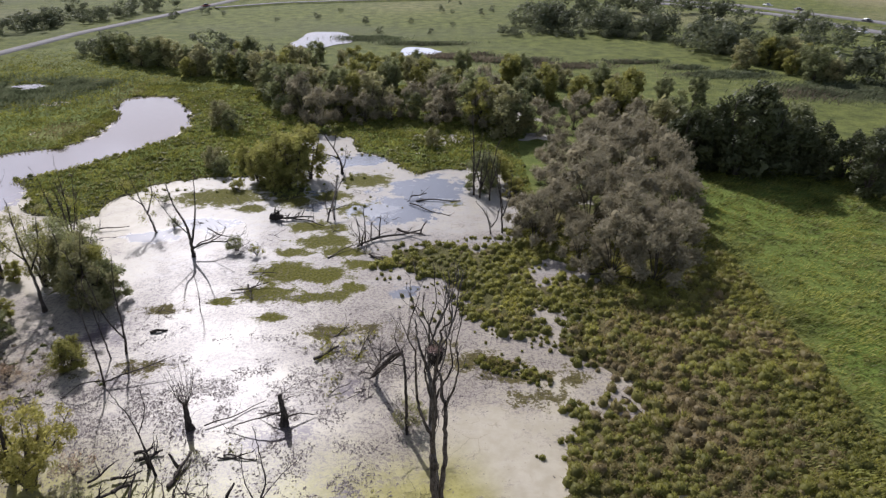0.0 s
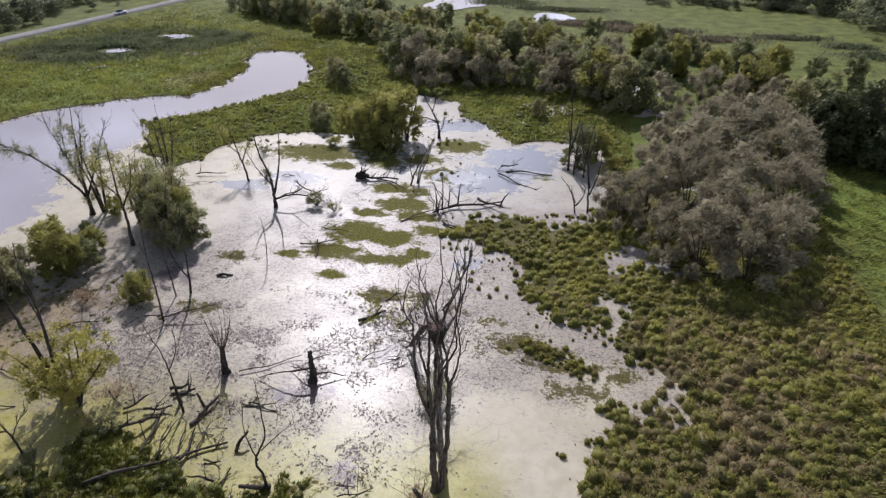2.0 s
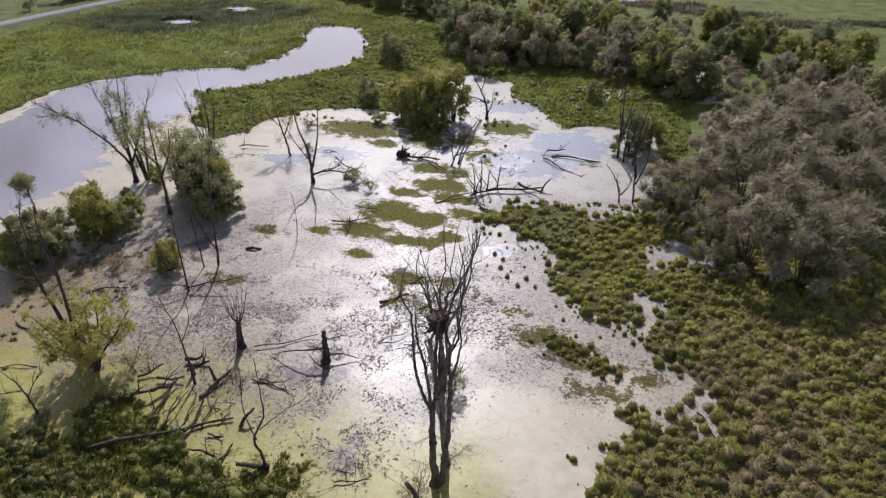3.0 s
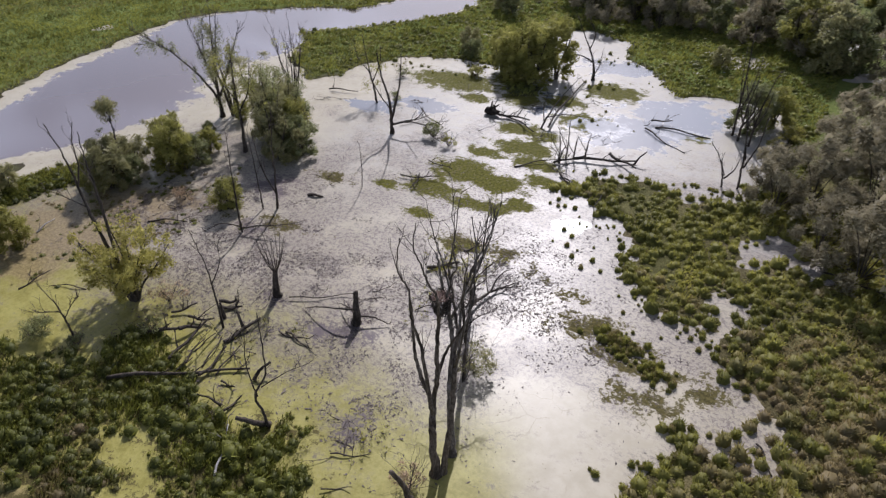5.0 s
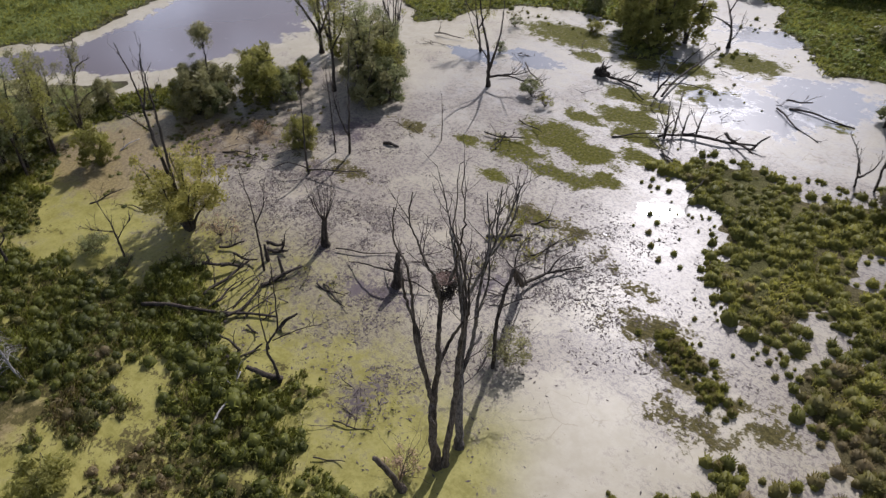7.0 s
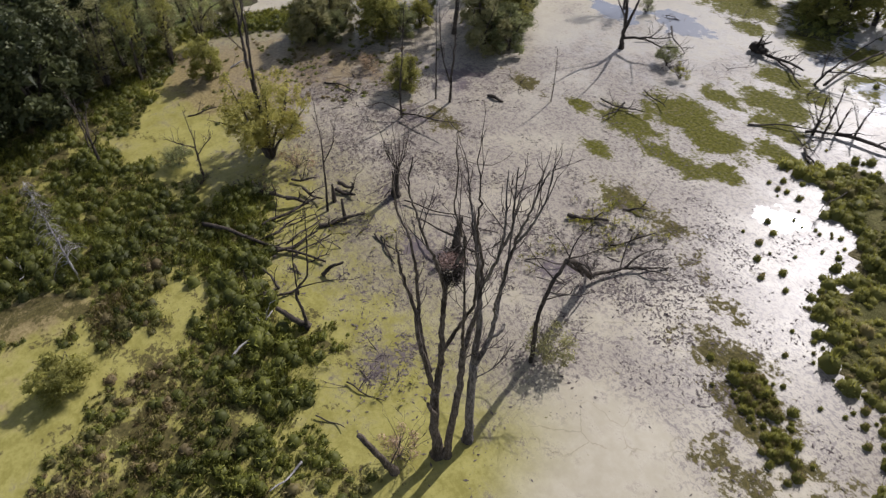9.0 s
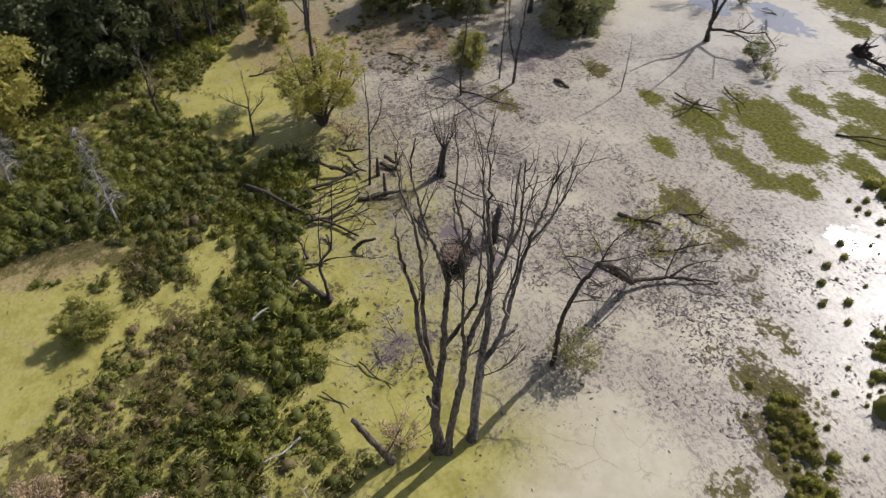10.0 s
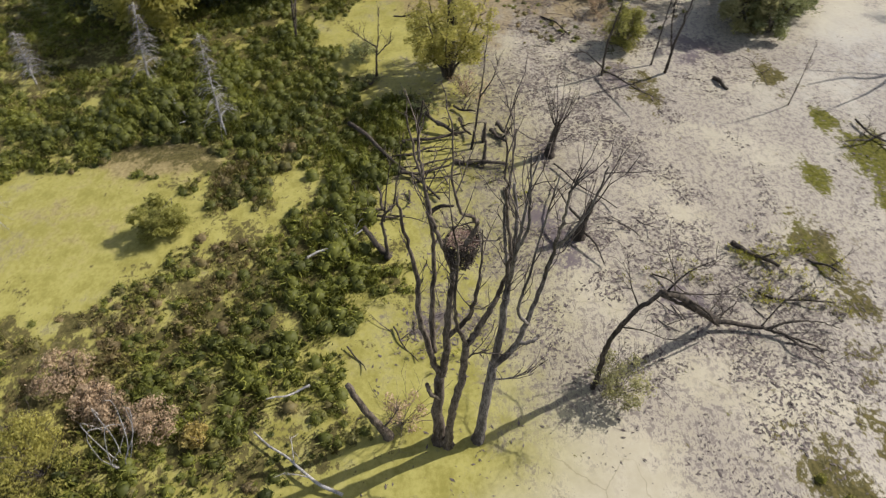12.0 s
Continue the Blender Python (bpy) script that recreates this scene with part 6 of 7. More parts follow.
# ---- grasses ----
def blades(x, y, size, height, n, g, comb=(0.0, 0.0), width=0.05, z=-0.02):
    """Corners of n short blades for each clump: they bristle from a rounded dome, or lie combed over to one side."""
    m = len(x)
    a, rad = g.uniform(0, 2 * math.pi, (m, n)), np.sqrt(g.uniform(0, 1, (m, n)))
    ca, sa, sz, ht = np.cos(a), np.sin(a), size[:, None], height[:, None]
    up = np.sqrt(np.clip(1 - rad ** 2, 0.02, 1))
    inner, outer = g.uniform(0.4, 0.75, (m, n)), g.uniform(0.85, 1.25, (m, n))
    bx, by, bz = x[:, None] + sz * inner * rad * ca, y[:, None] + sz * inner * rad * sa, z + ht * up * inner
    hh = ht * (up * outer + 0.08)
    tx, ty = x[:, None] + sz * rad * ca * outer + comb[0] * hh, y[:, None] + sz * rad * sa * outer + comb[1] * hh
    b = a + math.pi / 2 + g.uniform(-1.0, 1.0, (m, n))
    w = width * sz * g.uniform(0.8, 1.9, (m, n))
    cb, sb = w * np.cos(b), w * np.sin(b)
    return np.stack([np.stack([bx - cb, by - sb, bz], -1), np.stack([bx + cb, by + sb, bz], -1), np.stack([tx, ty, hh], -1)], 2)


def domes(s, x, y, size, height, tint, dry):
    """The dense heart of each clump, a low lumpy dome, mostly tinted darker to paint shade among the blades."""
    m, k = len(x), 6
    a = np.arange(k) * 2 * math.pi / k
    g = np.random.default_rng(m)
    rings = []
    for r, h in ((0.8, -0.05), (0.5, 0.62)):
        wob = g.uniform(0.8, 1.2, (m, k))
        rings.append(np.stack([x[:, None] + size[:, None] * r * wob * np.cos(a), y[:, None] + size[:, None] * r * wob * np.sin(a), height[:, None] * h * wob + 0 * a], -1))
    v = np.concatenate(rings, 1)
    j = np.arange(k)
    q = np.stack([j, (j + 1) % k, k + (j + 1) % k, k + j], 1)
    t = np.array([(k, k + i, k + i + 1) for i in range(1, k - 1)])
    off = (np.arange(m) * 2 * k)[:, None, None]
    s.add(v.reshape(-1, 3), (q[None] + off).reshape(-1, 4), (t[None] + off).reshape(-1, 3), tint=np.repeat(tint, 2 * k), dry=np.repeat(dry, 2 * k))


def mounds(name, x, y, size, height, material, label, dry, seed, n=40, leaf=0.13, tone=None):
    """Low leafy plants: heaps of small leaves over a dense heart, in one mesh."""
    g = np.random.default_rng(seed)
    m = len(x)
    d = g.normal(size=(m, n, 3))
    d[..., 2] = np.abs(d[..., 2]) + 0.15
    d /= np.linalg.norm(d, axis=2, keepdims=True)
    c = np.stack([x, y, 0 * x], -1)[:, None] + d * np.stack([size, size, height], -1)[:, None] * g.uniform(0.6, 1.15, (m, n, 1))
    nor = d + g.normal(size=(m, n, 3)) * 0.7
    a = np.cross(nor, g.normal(size=(m, n, 3)))
    a /= np.linalg.norm(a, axis=2, keepdims=True) + 1e-9
    b = np.cross(nor, a)
    b /= np.linalg.norm(b, axis=2, keepdims=True) + 1e-9
    a = a * 0.8 + [0.35, 0.1, 0.55] + d * 0.4
    k = (leaf * (0.5 + size[:, None]) * g.uniform(0.6, 1.5, (m, n)))[..., None]
    v = np.stack([c - a * k * 0.8 - b * k * 0.24, c - a * k * 0.8 + b * k * 0.24, c + a * k * 1.25], 2)
    base = np.clip((0.45 + 0.5 * waves(x + 70, y, 4.0, 3) if tone is None else tone) + g.uniform(-0.28, 0.28, m), 0, 1)
    dry = np.clip(dry + g.normal(size=m) * 0.2, 0, 1)
    s = Soup()
    s.add(v.reshape(-1, 3), t=np.arange(m * n * 3).reshape(-1, 3), tint=np.repeat(np.clip(base[:, None] + g.uniform(-0.2, 0.2, (m, n)), 0, 1).ravel(), 3), dry=np.repeat(dry, n * 3))
    # half tint: the shade between the leaves is put into the colour
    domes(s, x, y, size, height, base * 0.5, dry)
    return tagged(new(name, s.mesh(name, material)), label, "weeds", kind="stuff")


def tufts(name, x, y, size, height, material, label, n=16, dry=None, seed=1, comb=(0, 0), width=0.05, category="grass", heart=True):
    """Many clumps of blades in one mesh."""
    g = np.random.default_rng(seed)
    m = len(x)
    v = blades(x, y, size, height, n, g, comb, width)
    patch = 0.5 + 0.9 * waves(x + 70, y, 6.0, 3)
    tone = np.clip(0.4 * g.uniform(0, 1, m) + 0.6 * patch, 0, 1)
    tint = np.clip(tone[:, None] + g.uniform(-0.2, 0.25, (m, n)), 0, 1)
    dry = np.clip((dry if dry is not None else 0.15) * 0.9 + g.normal(size=m) * 0.22 + 0.6 * waves(x, y + 90, 5.0, 3), 0, 1)
    s = Soup()
    s.add(v.reshape(-1, 3), t=np.arange(m * n * 3).reshape(-1, 3), tint=np.repeat(tint.ravel(), 3), dry=np.repeat(dry, n * 3))
    if heart:
        # heart darker than its blades, as painted shade inside the clump
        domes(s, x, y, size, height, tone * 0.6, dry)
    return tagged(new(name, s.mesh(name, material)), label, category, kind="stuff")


def thicket(name, x, y, height, width, material, label, dry, seed, comb=(0.0, 0.0), spread=0.5, z=0.0):
    """Single blades standing close together, each leaning a little its own way."""
    g = np.random.default_rng(seed)
    m = len(x)
    a, b = g.uniform(0, 2 * math.pi, m), g.uniform(0, 2 * math.pi, m)
    h = height * g.uniform(0.6, 1.25, m)
    out = spread * h * g.uniform(0.1, 1.0, m)
    tip = np.stack([x + out * np.cos(a) + comb[0] * h, y + out * np.sin(a) + comb[1] * h, z + h], 1)
    w = width * g.uniform(0.6, 1.5, m)
    side = np.stack([w * np.cos(b), w * np.sin(b), 0 * w], 1)
    base = np.stack([x, y, np.full(m, z - 0.05)], 1)
    mid = base * 0.45 + tip * 0.55 + np.stack([0 * h, 0 * h, 0.12 * h], 1)
    s = Soup()
    tone = np.clip(0.5 + 0.75 * waves(x + 70, y, 4.0, 3) + g.uniform(-0.35, 0.35, m), 0, 1)
    s.add(np.stack([base - side * 0.5, mid + side, mid - side, tip], 1).reshape(-1, 3), t=(np.array([(0, 1, 2), (2, 1, 3)])[None] + 4 * np.arange(m)[:, None, None]).reshape(-1, 3),
          tint=np.repeat(tone, 4), dry=np.repeat(np.clip(dry + g.normal(size=m) * 0.15, 0, 1), 4))
    return tagged(new(name, s.mesh(name, material)), label, "grass", kind="stuff")


rng = np.random.default_rng(21)


def chosen(x, y, keep):
    return x[keep], y[keep]


# sedge tussocks of the bank: round clumps, thinning out into the water
x, y = rng.uniform(-12, 42, 10600), rng.uniform(24, 132, 10600)
d = land_at(x, y)
ragged = d + 1.5 * waves(x, y, 5, 2)
x, y = chosen(x, y, (ragged > -1.8) & (rng.uniform(0, 1, len(x)) < np.clip(0.36 + 0.36 * ragged, 0.02, 0.98)) & ((x > 12) | (y < 96)) & ((x > 5) | (y > 44)) & (y < 104 - 0.4 * x))
size = (0.32 + 0.62 * rng.uniform(0, 1, len(x)) ** 1.5) * (1.05 + 0.35 * waves(x, y, 6, 2))
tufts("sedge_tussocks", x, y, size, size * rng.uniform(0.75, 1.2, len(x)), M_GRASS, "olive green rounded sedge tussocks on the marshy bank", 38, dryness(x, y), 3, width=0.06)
x, y = rng.uniform(8, 42, 50000), rng.uniform(24, 100, 50000)
x, y = chosen(x, y, land_at(x, y) > 3.5 + 2.0 * waves(x, y, 4, 2))
thicket("bank_grass", x, y, 0.42 + 0.25 * waves(x, y, 1.6, 2), 0.06, M_GRASS, "mixed green and brown grass between the tussocks", dryness(x, y) + 0.35 + 0.5 * waves(x, y + 90, 4.0, 3), 17, (0.2, -0.2), 0.7)
x, y = rng.uniform(5, 44, 26000), rng.uniform(-30, 25, 26000)
thicket("bank_grass", x, y, 0.45 + 0.3 * waves(x, y, 1.8, 2), 0.09, M_GRASS, "mixed green and brown grass on the low bank", dryness(x, y) + 0.35 + 0.5 * waves(x, y + 90, 4.0, 3), 19, (0.2, -0.2), 0.7)
x, y = rng.uniform(5, 40, 900), rng.uniform(-28, 25, 900)
size = 0.3 + 0.6 * rng.uniform(0, 1, len(x)) ** 1.7
tufts("sedge_tussocks", x, y, size, size, M_GRASS, "olive green rounded sedge tussocks on the low bank", 26, dryness(x, y), 13)
# the meadow beyond: finer grass laid over by the wind
x, y = rng.uniform(26, 96, 165000), rng.uniform(8, 134, 165000)
lump = waves(x, y, 2.0, 2)
x, y = chosen(x, y, (x > 33 + 6 * waves(x, y, 9, 2)) & (rng.uniform(0, 1, len(x)) < 0.62 + 0.75 * lump))
thicket("meadow_grass", x, y, 0.42 + 0.22 * waves(x, y, 2.0, 2) + 0.12 * waves(x, y, 7, 2), 0.07, M_MEADOW, "green and straw-coloured meadow grass bent over by wind", dryness(x, y) * 0.9 + 0.4 * waves(x, y + 90, 5.0, 3), 7, (0.85, -0.55), 0.5, 0.04)
x, y = rng.uniform(-82, 16, 6500), rng.uniform(95, 185, 6500)
d = land_at(x, y)
x, y = chosen(x, y, (d > -0.8) & (rng.uniform(0, 1, len(x)) < np.clip(0.35 + 0.3 * d + 0.5 * waves(x, y, 5, 2), 0.05, 0.9)))
size = 0.3 + 0.5 * rng.uniform(0, 1, len(x)) ** 1.5
tufts("sedge_tussocks", x, y, size, size * 0.9, M_SEDGE, "olive green sedge tussocks between river and pool", 22, -0.05 + 0.4 * waves(x, y + 90, 9, 3), 31, width=0.09)
x, y = rng.uniform(-82, 16, 100000), rng.uniform(95, 192, 100000)
d = land_at(x, y) + 0.9 * waves(x, y, 5, 2)
lump = waves(x, y, 1.7, 2)
x, y = chosen(x, y, (d > -0.4 + 0.7 * lump) & (rng.uniform(0, 1, len(x)) < np.clip(0.5 + 0.3 * d + 0.5 * lump, 0.05, 1)))
thicket("sedge", x, y, 0.5 + 0.35 * waves(x, y, 1.7, 2) + 0.12 * waves(x, y, 6, 2), 0.095, M_SEDGE, "bright olive sedge between river and pool", -0.05 + 0.4 * waves(x, y + 90, 9, 3), 4, (0.25, -0.3), 0.6)
x, y = rng.uniform(-155, -40, 140000), rng.uniform(40, 250, 140000)
x, y = chosen(x, y, (rng.uniform(0, 1, len(x)) < np.clip((245 - y) / 60, 0, 1)) & ((x < -78) | (y > 190)))
x, y = chosen(x, y, (land_at(x, y) > 0.1) & ((x < -70 - (y < 130) * 18) | (y > 192)) & (blob(x, y, -116, 189, 5, 3.4) + blob(x, y, -121, 168, 5.4, 3.6) + blob(x, y, -113, 187, 4.4, 2.8) < 0.35) & (blob(x, y, -122, 178, 16, 15) + blob(x, y, -128, 160, 12, 8) < 0.55 + 0.2 * waves(x, y, 6, 2)))
thicket("sedge", x, y, 0.5 + 0.35 * waves(x, y, 2.2, 2), 0.125, M_SEDGE, "green sedge along the far river bank", dryness(x, y) + 0.1 + 0.6 * waves(x, y + 90, 12, 3), 5, (0.25, -0.3), 0.6)
# reed beds out in the meadow
MANY = [min(9000, int(60 * r[2] * r[3])) for r in REEDS]
x, y = np.concatenate([rng.normal(r[0], 0.55 * r[2], m) for r, m in zip(REEDS, MANY)]), np.concatenate([rng.normal(r[1], 0.55 * r[3], m) for r, m in zip(REEDS, MANY)])
ok = (land_at(x, y) > 0.5) & (blob(x, y, -116, 189, 6, 4) + blob(x, y, -121, 168, 6, 4) + blob(x, y, -113, 187, 5, 3) < 0.35)
x, y = x[ok], y[ok]
thicket("reeds", x, y, 1.1 + 0.5 * waves(x, y, 4, 2), 0.14, M_REED, "dull green and brown reed beds in the meadow", 0.2 + 0.6 * waves(x, y, 30, 1), 9, (0.2, -0.1), 0.4)
# rushes and weeds of the near flooded ground, with gaps of open duckweed
def drabness(x, y):
    return 0.7 * blob(x, y, -4, 19.5, 5, 4) + 0.4 * blob(x, y, -12, 27, 5, 3) + 0.6 * blob(x, y, -22, 26, 4, 3) + 0.55 * blob(x, y, -26.5, 30.5, 5, 2.6) + 0.18 * waves(x + 15, y, 3.0, 3)


def lushheap(x, y):
    return 0.8 * waves(x, y + 55, 6.0, 3) + 0.6 * blob(x, y, -17, 36, 7, 4) + 0.6 * blob(x, y, -14.5, 34, 4, 3) + 0.6 * blob(x, y, -7, 31.5, 6, 4) + 0.7 * blob(x, y, -31, 26, 11, 9) + 0.4 * blob(x, y, -21.8, 26.4, 3, 2) + 0.9 * blob(x, y, -30.5, 19, 3.4, 5) + 0.5 * blob(x, y, -25, 35, 8, 5) - 0.5 * blob(x, y, -4, 19.5, 6, 4) - 0.25 * blob(x, y, -11, 24, 6, 6)


x, y = rng.uniform(-68, 6, 21000), rng.uniform(-8, 60, 21000)
d, gap = land_at(x, y), waves(x + 30, y, 3.2, 3)
heap = lushheap(x, y)
x, y = chosen(x, y, (blob(x, y, -25.2, 20.2, 1.9, 4.4) < 0.4) & (d > -0.7 + 0.7 * gap) & (gap < 0.38 + 0.4 * heap - 0.36 * blob(x, y, -46, 31, 9, 6)) & (rng.uniform(0, 1, len(x)) < np.clip(0.66 + 0.36 * heap - 0.7 * gap, 0.1, 0.9)))
heap, drab = lushheap(x, y), drabness(x, y)
size = (0.14 + 0.5 * rng.uniform(0, 1, len(x)) ** 2.2) * np.clip(1.0 + 0.5 * heap, 0.7, 1.7)
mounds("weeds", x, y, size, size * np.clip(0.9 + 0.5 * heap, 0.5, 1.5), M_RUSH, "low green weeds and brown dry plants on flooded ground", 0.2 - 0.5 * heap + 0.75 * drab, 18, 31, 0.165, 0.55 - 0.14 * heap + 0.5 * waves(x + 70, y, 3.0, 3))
x, y = rng.uniform(-68, 6, 230000), rng.uniform(-8, 60, 230000)
d = land_at(x, y)
gap, lump = waves(x + 30, y, 3.2, 3), waves(x, y + 11, 1.1, 2)
heap, drab = lushheap(x, y), drabness(x, y)
keep = (blob(x, y, -25.2, 20.2, 1.9, 4.4) < 0.4) & (d > -0.7 + 0.7 * gap + 0.5 * lump) & (gap < 0.3 + 0.4 * heap) & (rng.uniform(0, 1, len(x)) < np.clip(0.4 + 1.2 * lump + 0.35 * heap, 0.0, 1))
x, y, lump, heap, drab = x[keep], y[keep], lump[keep], heap[keep], drab[keep]
thicket("rushes", x, y, np.clip(0.34 + 0.4 * lump + 0.25 * heap, 0.12, 0.9), 0.045, M_RUSH, "green rushes and brown weeds on flooded ground", 0.3 - 0.4 * heap + 0.9 * drab, 6, (0.4, 0.1), 0.45)

x, y = rng.uniform(-64, -34, 3000), rng.uniform(40, 68, 3000)
x, y = chosen(x, y, (land_at(x, y) < -0.5) & (rng.uniform(0, 1, len(x)) < 0.5 * np.clip(blob(x, y, -53, 52, 8, 9) + blob(x, y, -45, 60, 7, 6), 0, 1) * np.clip(0.35 + 1.5 * waves(x, y, 3, 2), 0, 1)))
size = rng.uniform(0.12, 0.42, len(x))
mounds("mud_weeds", x, y, size, size * 0.5, M_RUSH, "low brown and olive plants on the mud flat", 0.5 + 0.6 * waves(x, y, 5, 2), 24, 22, 0.16, 0.55 + 0 * x)
ix, iy = rng.uniform(-72, -58, 5000), rng.uniform(42, 61, 5000)
x, y = chosen(ix, iy, inside(ix, iy, ISLANDS[0]) > -0.3)
thicket("sedge", x, y, 0.45 + 0.25 * waves(x, y, 1.7, 2), 0.09, M_SEDGE, "bright green sedge on a narrow strip of land by the river", 0.0 * x, 26, (0.25, -0.3), 0.6)

PLANTS = [(-13.2, 63.7, 0.7, 22), (-13.2, 62.2, 0.5, 12), (-11.3, 64.4, 0.6, 14), (-9.0, 65.2, 0.6, 14), (-9.1, 62.5, 0.5, 12), (-11.1, 58.3, 0.5, 10), (-11.8, 68.2, 0.7, 12), (-11.8, 62.6, 0.8, 14), (-8.8, 66.4, 0.6, 9), (-9.2, 62.0, 0.5, 7), (-13.6, 65.2, 0.7, 10), (-12.0, 57.0, 0.7, 9), (-10.4, 54.6, 0.7, 8), (-6.6, 40.6, 0.9, 8), (-18.8, 47.4, 0.7, 8), (-9.8, 37.4, 0.5, 8), (-23.0, 44.6, 1.2, 10)]

# single tussocks that stand in the water, each on its own
KIND = []
for k in range(5):
    g = np.random.default_rng(500 + k)
    s = Soup()
    one = np.ones(1)
    v = blades(0 * one, 0 * one, 0.5 * one, 0.55 * one, 110, g, (0, 0), 0.05)
    s.add(v.reshape(-1, 3), t=np.arange(330).reshape(-1, 3), tint=np.repeat(np.clip(g.uniform(0.1, 0.8) + g.uniform(-0.2, 0.25, 110), 0, 1), 3), dry=(0.1, 0.35, 0.6, 0.2, 0.75)[k])
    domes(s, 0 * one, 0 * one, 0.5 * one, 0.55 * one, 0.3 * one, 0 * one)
    KIND.append(s.mesh("sedge_tussock", M_GRASS))
spots = []
for cx, cy, rx, ry, n in ((5.2, 61.4, 1.6, 1.6, 26), (7.4, 60.0, 2.2, 1.8, 40), (10.0, 58.8, 1.8, 1.6, 30), (13.8, 54.0, 1.6, 0.8, 7), (11.8, 49.3, 1.0, 0.7, 5), (9.0, 46.8, 0.5, 0.5, 3), (17.6, 56.2, 0.6, 0.6, 2), (-8.0, 84, 2.0, 4, 22), (-1.4, 77.4, 3, 2, 14), (3.4, 72, 2, 2.4, 16), (7, 69, 3, 1.4, 16), (12, 65.5, 2.5, 1.6, 14),
                          (6, 92.6, 6, 1.2, 14), (-44, 122, 6, 5, 26), (-40, 118, 6, 3, 16), (-7, 124, 5, 2.5, 14), (-4, 72, 5, 4, 9), (-19, 132, 4, 3, 10), (-33, 113, 9, 5, 26), (-20, 118, 6, 5, 16), (-49, 112, 5, 4, 16), (-12, 106, 5, 4, 8)):
    for _ in range(n):
        spots.append((cx + rng.normal() * rx * 0.5, cy + rng.normal() * ry * 0.5))
qx, qy = rng.uniform(-10, 20, 2200), rng.uniform(60, 96, 2200)
near_shore = land_at(qx, qy)
pick = (near_shore < -0.2) & (near_shore > -6) & (rng.uniform(0, 1, len(qx)) < 0.3 * np.exp(near_shore / 1.6)) & (waves(qx, qy, 6, 2) > -0.15) & (inside(qx, qy, POOL + POOL_WEST) > -2)
spots += list(zip(qx[pick], qy[pick]))
spots.sort(key=lambda p: p[1])
away = np.array(spots[290:])
size = 0.15 + 0.4 * rng.uniform(0, 1, len(away)) ** 1.8
tufts("sedge_tussocks", away[:, 0], away[:, 1], size, size * 1.1, M_GRASS, "round green sedge tussocks in the far shallows", 40, None, 14)
for k, (px, py) in enumerate(spots[:290]):
    ob = new("sedge_tussock", KIND[k % 5])
    ob.matrix_world = pose(px, py, 0.0, 0, 0, rng.uniform(0, 360)) @ Matrix.Scale((0.3 + 0.55 * rng.uniform(0, 1) ** 1.8) * (1.35 if py < 62 else 1.0), 4)
    tagged(ob, "round green sedge tussock standing in shallow water", "tussock", "tussocks in the water")


def shrub(x, y, w, h, material, seed, label, leaf=0.075, n=40):
    """A low bush of thin stems and small leaves."""
    g = np.random.default_rng(seed)
    top = thing("shrub", x, y, 0, label, "shrub")
    s, f = Soup(), Soup()
    n = n // 3 if (material is M_PINK and y > 30) or (w < 3 and y > 30) else n
    for _ in range(16):
        a = g.uniform(0, 6.28)
        twigs_along(s, bough(s, (0, 0, -0.1), [math.cos(a) * 0.8, math.sin(a) * 0.8, 1.0], h * g.uniform(0.8, 1.1), 0.025, g, 0.2, 0.3, 4), 0.014, g, 4, h * 0.45, 0.2, 0.8, 0)
    for _ in range(n):
        a, u = g.uniform(0, 6.28), math.sqrt(g.uniform(0, 1))
        c = np.array([w * 0.42 * u * math.cos(a), w * 0.42 * u * math.sin(a), h * (0.25 + 0.6 * g.uniform(0, 1) * math.sqrt(1.05 - u * u))])
        lobe(f, g, c, w * g.uniform(0.09, 0.17), 60, leaf, g.uniform(0.2, 0.8), 0.8, 2.2)
    part("stem_tangle", s, M_TWIG, top)
    part("foliage", f, material, top)


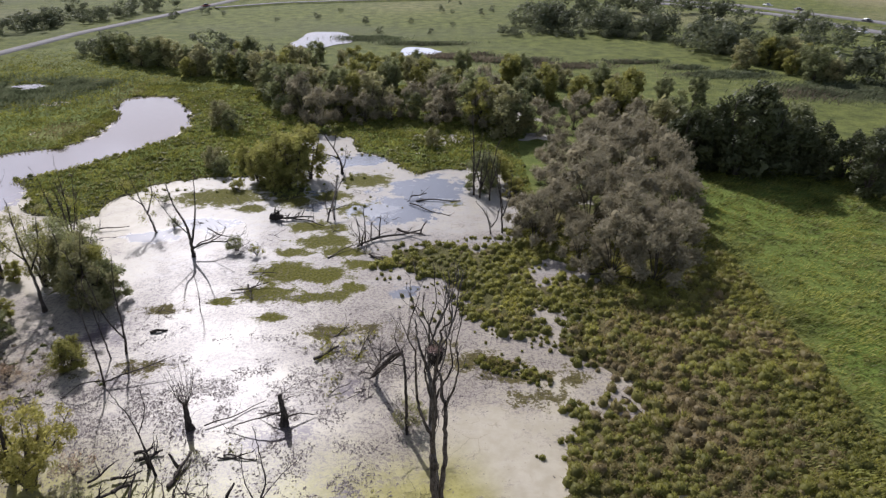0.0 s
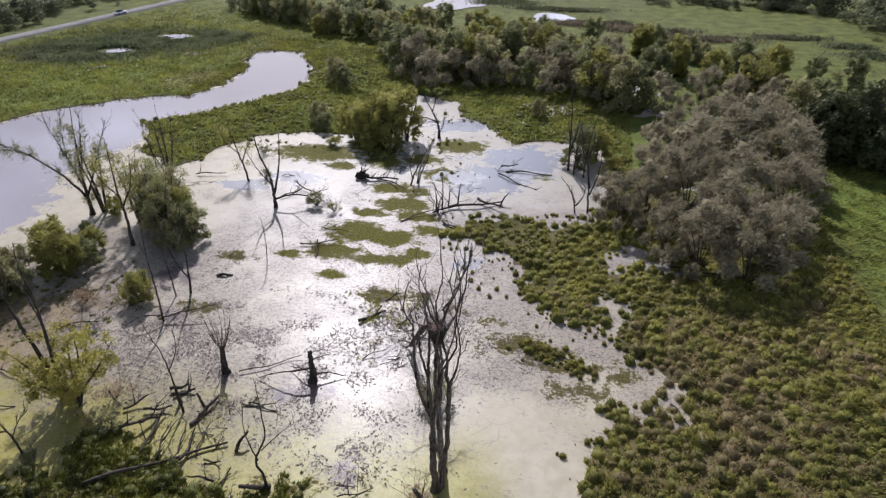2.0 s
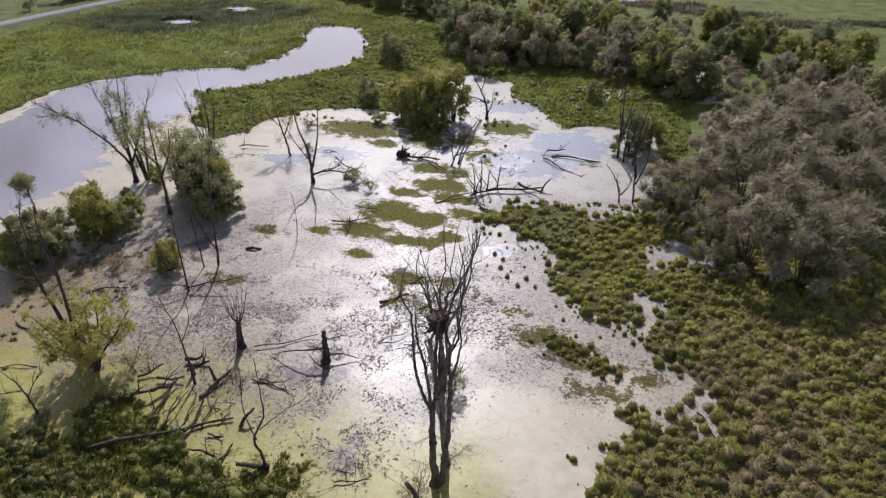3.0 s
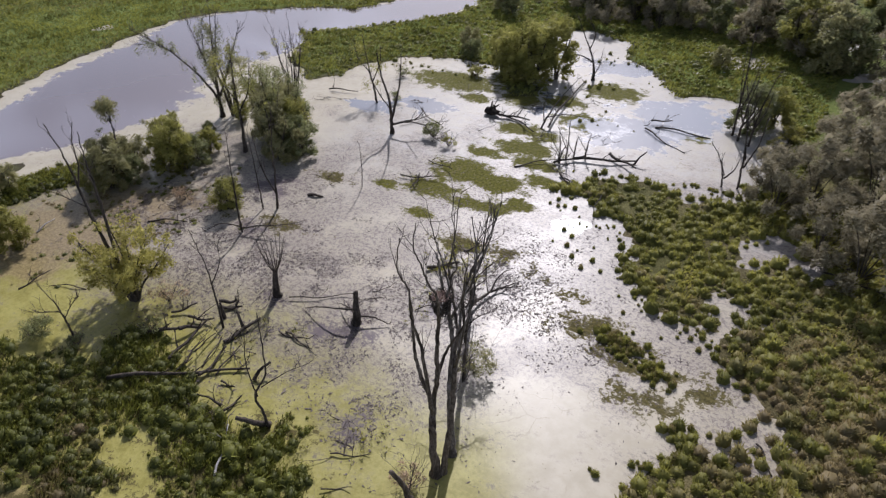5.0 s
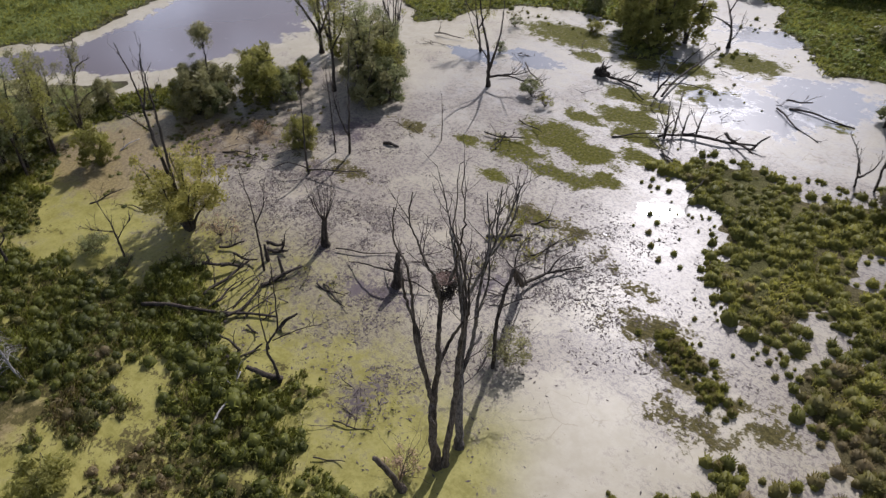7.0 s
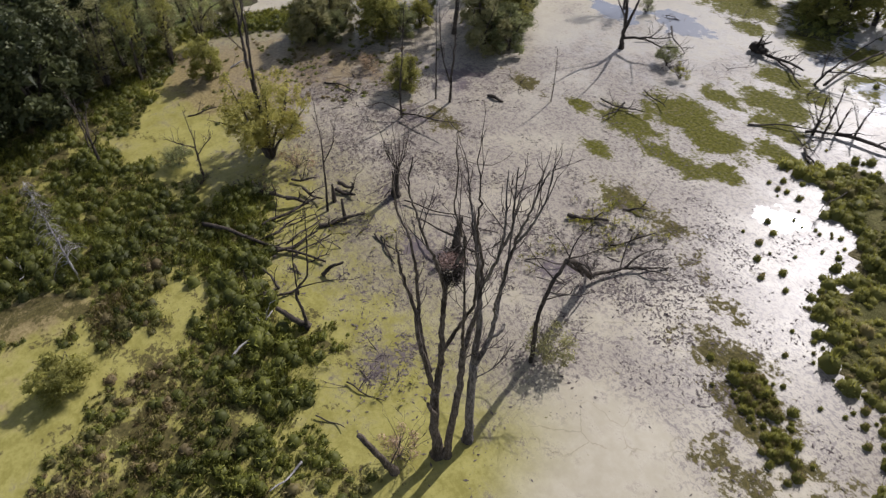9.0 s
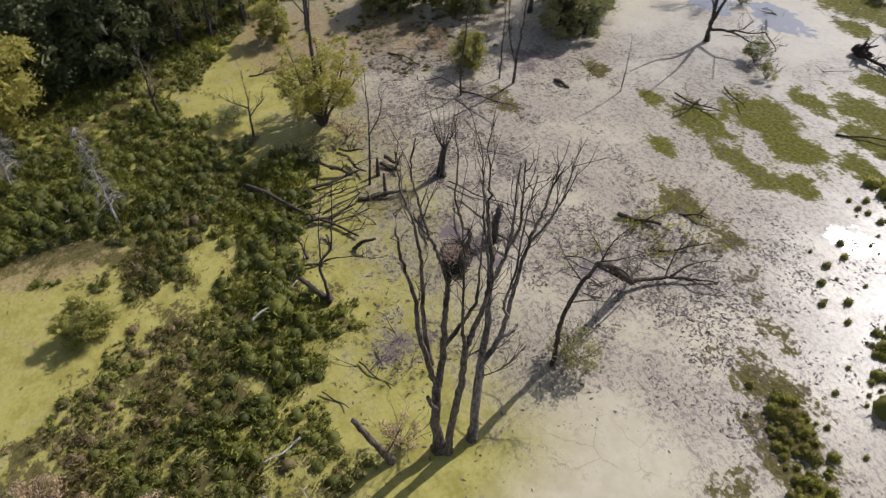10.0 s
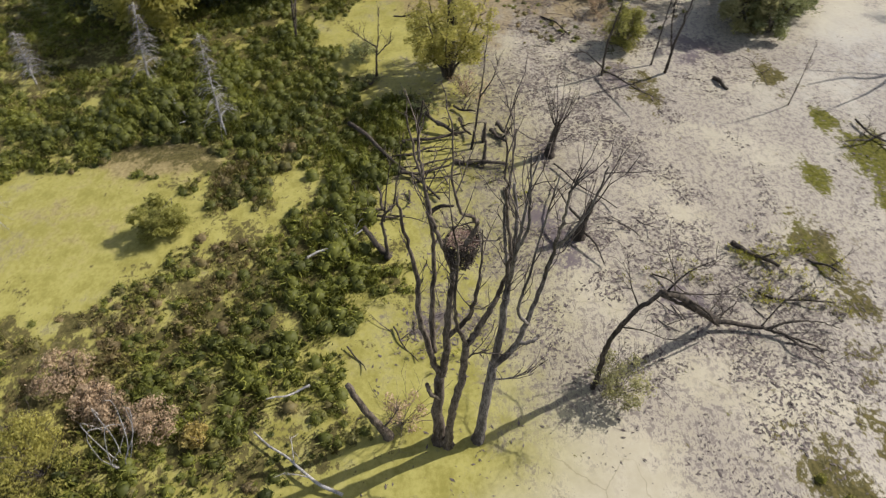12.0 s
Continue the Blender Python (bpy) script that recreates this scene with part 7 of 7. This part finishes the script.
for k, (x, y, w, h, m, lab) in enumerate(((-40.4, 59.8, 4.4, 4.0, M_LEAF, "dense green bush in the shallow water"), (-42.0, 96.4, 2.6, 2.0, M_DARKLEAF, "dull green bush by a dead tree"), (-36.6, 112.6, 3.0, 2.2, M_LEAF, "small green bush standing in the pool"), (-47.0, 106.0, 2.8, 2.4, M_DARKLEAF, "dull green bush at the pool edge"), (-26.8, 87.2, 2.6, 2.2, M_LEAF, "small green bush standing in the pool"),
                                          (-1.8, 25.2, 3.2, 1.6, M_PINK, "dry pinkish brown shrub on the bank"), (-5.2, 19.4, 3.6, 1.8, M_PINK, "dry pinkish brown shrub on the bank"), 
                                          (-2.6, 22.8, 2.8, 1.5, M_PINK, "dry pinkish brown shrub on the bank"), (-1.2, 19.0, 3.4, 2.0, M_WILLOW, "yellow-green bush on the bank"), (-3.4, 21.6, 2.6, 1.3, M_PINK, "dry pinkish brown shrub on the bank"),
                                          (0.6, 20.2, 4.6, 2.2, M_WILLOW, "yellow-green bush on the bank"), (-0.9, 27.8, 1.7, 1.2, M_AMBER, "orange-yellow autumn bush on the bank"), (-32.6, 44.6, 4.4, 2.0, M_PINK, "brown twiggy bush at the foot of the willow"),
                                          (-30.4, 40.8, 2.6, 1.4, M_DARKLEAF, "dark green bush at the waterline"), (-34.6, 36.2, 1.7, 1.2, M_DARKLEAF, "dark green bush at the waterline"), (-38.6, 35.2, 3.4, 2.0, M_DARKLEAF, "dark green bush at the waterline"), (-1.6, 38.9, 2.6, 2.8, M_PINK, "brown twiggy bush beside a broken trunk"),
                                          (-3.0, 51.2, 3.8, 3.4, M_OLIVE, "thin olive bush at the foot of a bent tree"), (-30.2, 88.6, 3.0, 2.6, M_DARKLEAF, "dull green bush by a dead tree"),
                                          (-46.4, 58.6, 3.0, 1.8, M_PINK, "brown twiggy bush on the mud"), (12.8, 112.0, 3.4, 3.2, M_WILLOW, "yellowing bush at the edge of the grove"), (11.6, 108.4, 2.6, 2.4, M_WILLOW, "yellowing bush at the edge of the grove"))):
    shrub(x, y, w, h, m, 601 + k, lab)
bush = copy_thing(NEARS[0], pose(0, 0, 0))
bush.name, bush.matrix_basis = "shrub", pose(-17.2, 22.2, -0.1, 0, 0, 70) @ Matrix.Diagonal((0.56, 0.52, 0.36, 1.0))
tagged(bush, "rounded olive bush in the duckweed pool", "shrub")

x, y = np.concatenate([rng.normal(px, r, n) for px, py, r, n in PLANTS]), np.concatenate([rng.normal(py, r, n) for px, py, r, n in PLANTS])
size = rng.uniform(0.22, 0.5, len(x))
tufts("water_plants", x, y, size, size * 1.3, M_GRASS, "green water plants among fallen branches", 16, None, 8, (0.1, -0.2), 0.06, "plants", False)

# scraps on the water
x, y = rng.uniform(-52, 14, 260000), rng.uniform(36, 84, 260000)
want = 1.4 * blob(x, y, -24, 57, 18, 13) + 0.5 * blob(x, y, -5, 60, 9, 8) + 0.75 * blob(x, y, -8.5, 41.5, 2.6, 4) + 0.4 * blob(x, y, -2, 72, 8, 8) + 0.8 * blob(x, y, -16, 50, 6, 4) + 0.6 * blob(x, y, 6, 58, 6, 4) + 1.1 * blob(x, y, -50, 56, 8, 8)
keep = (land_at(x, y) < -0.3) & (rng.uniform(0, 1, len(x)) < want * (1 - 0.92 * blob(x, y, 3.5, 50, 6.5, 10)) * np.clip(0.3 + 1.3 * waves(x, y, 2.2, 3) + 0.9 * waves(x, y + 30, 7, 2), 0, 1))
c = np.stack([x, y, rng.uniform(0.01, 0.05, len(x))], 1)[keep]
s = Soup()
s.leaves(c, 0.06 * (0.6 + 2.0 * rng.uniform(0, 1, len(c)) ** 3), rng, 0.5, 0.9, 2.6)
tagged(new("floating_litter", s.mesh("floating_litter", M_DEBRIS)), "dark rotting leaves and bits floating on the water", "litter", kind="stuff")


# ---- traffic far off ----
def car(x, y, turn, colour, seed):
    paint = plain_material("car paint", colour, tuple(0.9 * v for v in colour), 3.0, 0.3, 0.5)
    glass = plain_material("car glass", (0.02, 0.02, 0.025), (0.03, 0.03, 0.03), 3.0, 0.1, 0.5)
    top = thing("car", x, y, 0.90, "passenger car driving along the far highway", "car", "cars on the highway", turn)
    for name, box, m in (("body", [(-2.2, 2.2, -0.88, 0.88, 0.25), (-2.15, 2.15, -0.85, 0.85, 0.85)], paint), ("cabin", [(-1.3, 1.1, -0.8, 0.8, 0.85), (-0.8, 0.6, -0.65, 0.65, 1.42)], glass)):
        s = Soup()
        v = [(a, b, z) for x0, x1, y0, y1, z in box for a, b in ((x0, y0), (x1, y0), (x1, y1), (x0, y1))]
        s.add(v, [(0, 3, 2, 1), (4, 5, 6, 7)] + [(i, (i + 1) % 4, 4 + (i + 1) % 4, 4 + i) for i in range(4)])
        part(name, s, m, top)
    for wx in (-1.35, 1.35):
        for wy in (-0.85, 0.85):
            s = Soup()
            s.tube([(wx, wy - 0.1, 0.32), (wx, wy + 0.1, 0.32)], [0.32, 0.32], 12, True)
            part("wheel", s, M_DEBRIS, top)


for k, (x, y, a, col) in enumerate(((188.6, 313.3, -58, (0.02, 0.02, 0.025)), (175.2, 350.0, -58, (0.05, 0.03, 0.03)), (167.2, 367.0, -58, (0.7, 0.7, 0.7)), (155.4, 306.6, -62, (0.6, 0.58, 0.5)),
                                    (166.5, 287.0, -62, (0.03, 0.03, 0.03)), (168.6, 281.5, -62, (0.65, 0.63, 0.58)), (-151.7, 212.8, 80, (0.75, 0.75, 0.75)), (-117.7, 354.7, 75, (0.2, 0.05, 0.04)))):
    car(x, y, a, col, k)
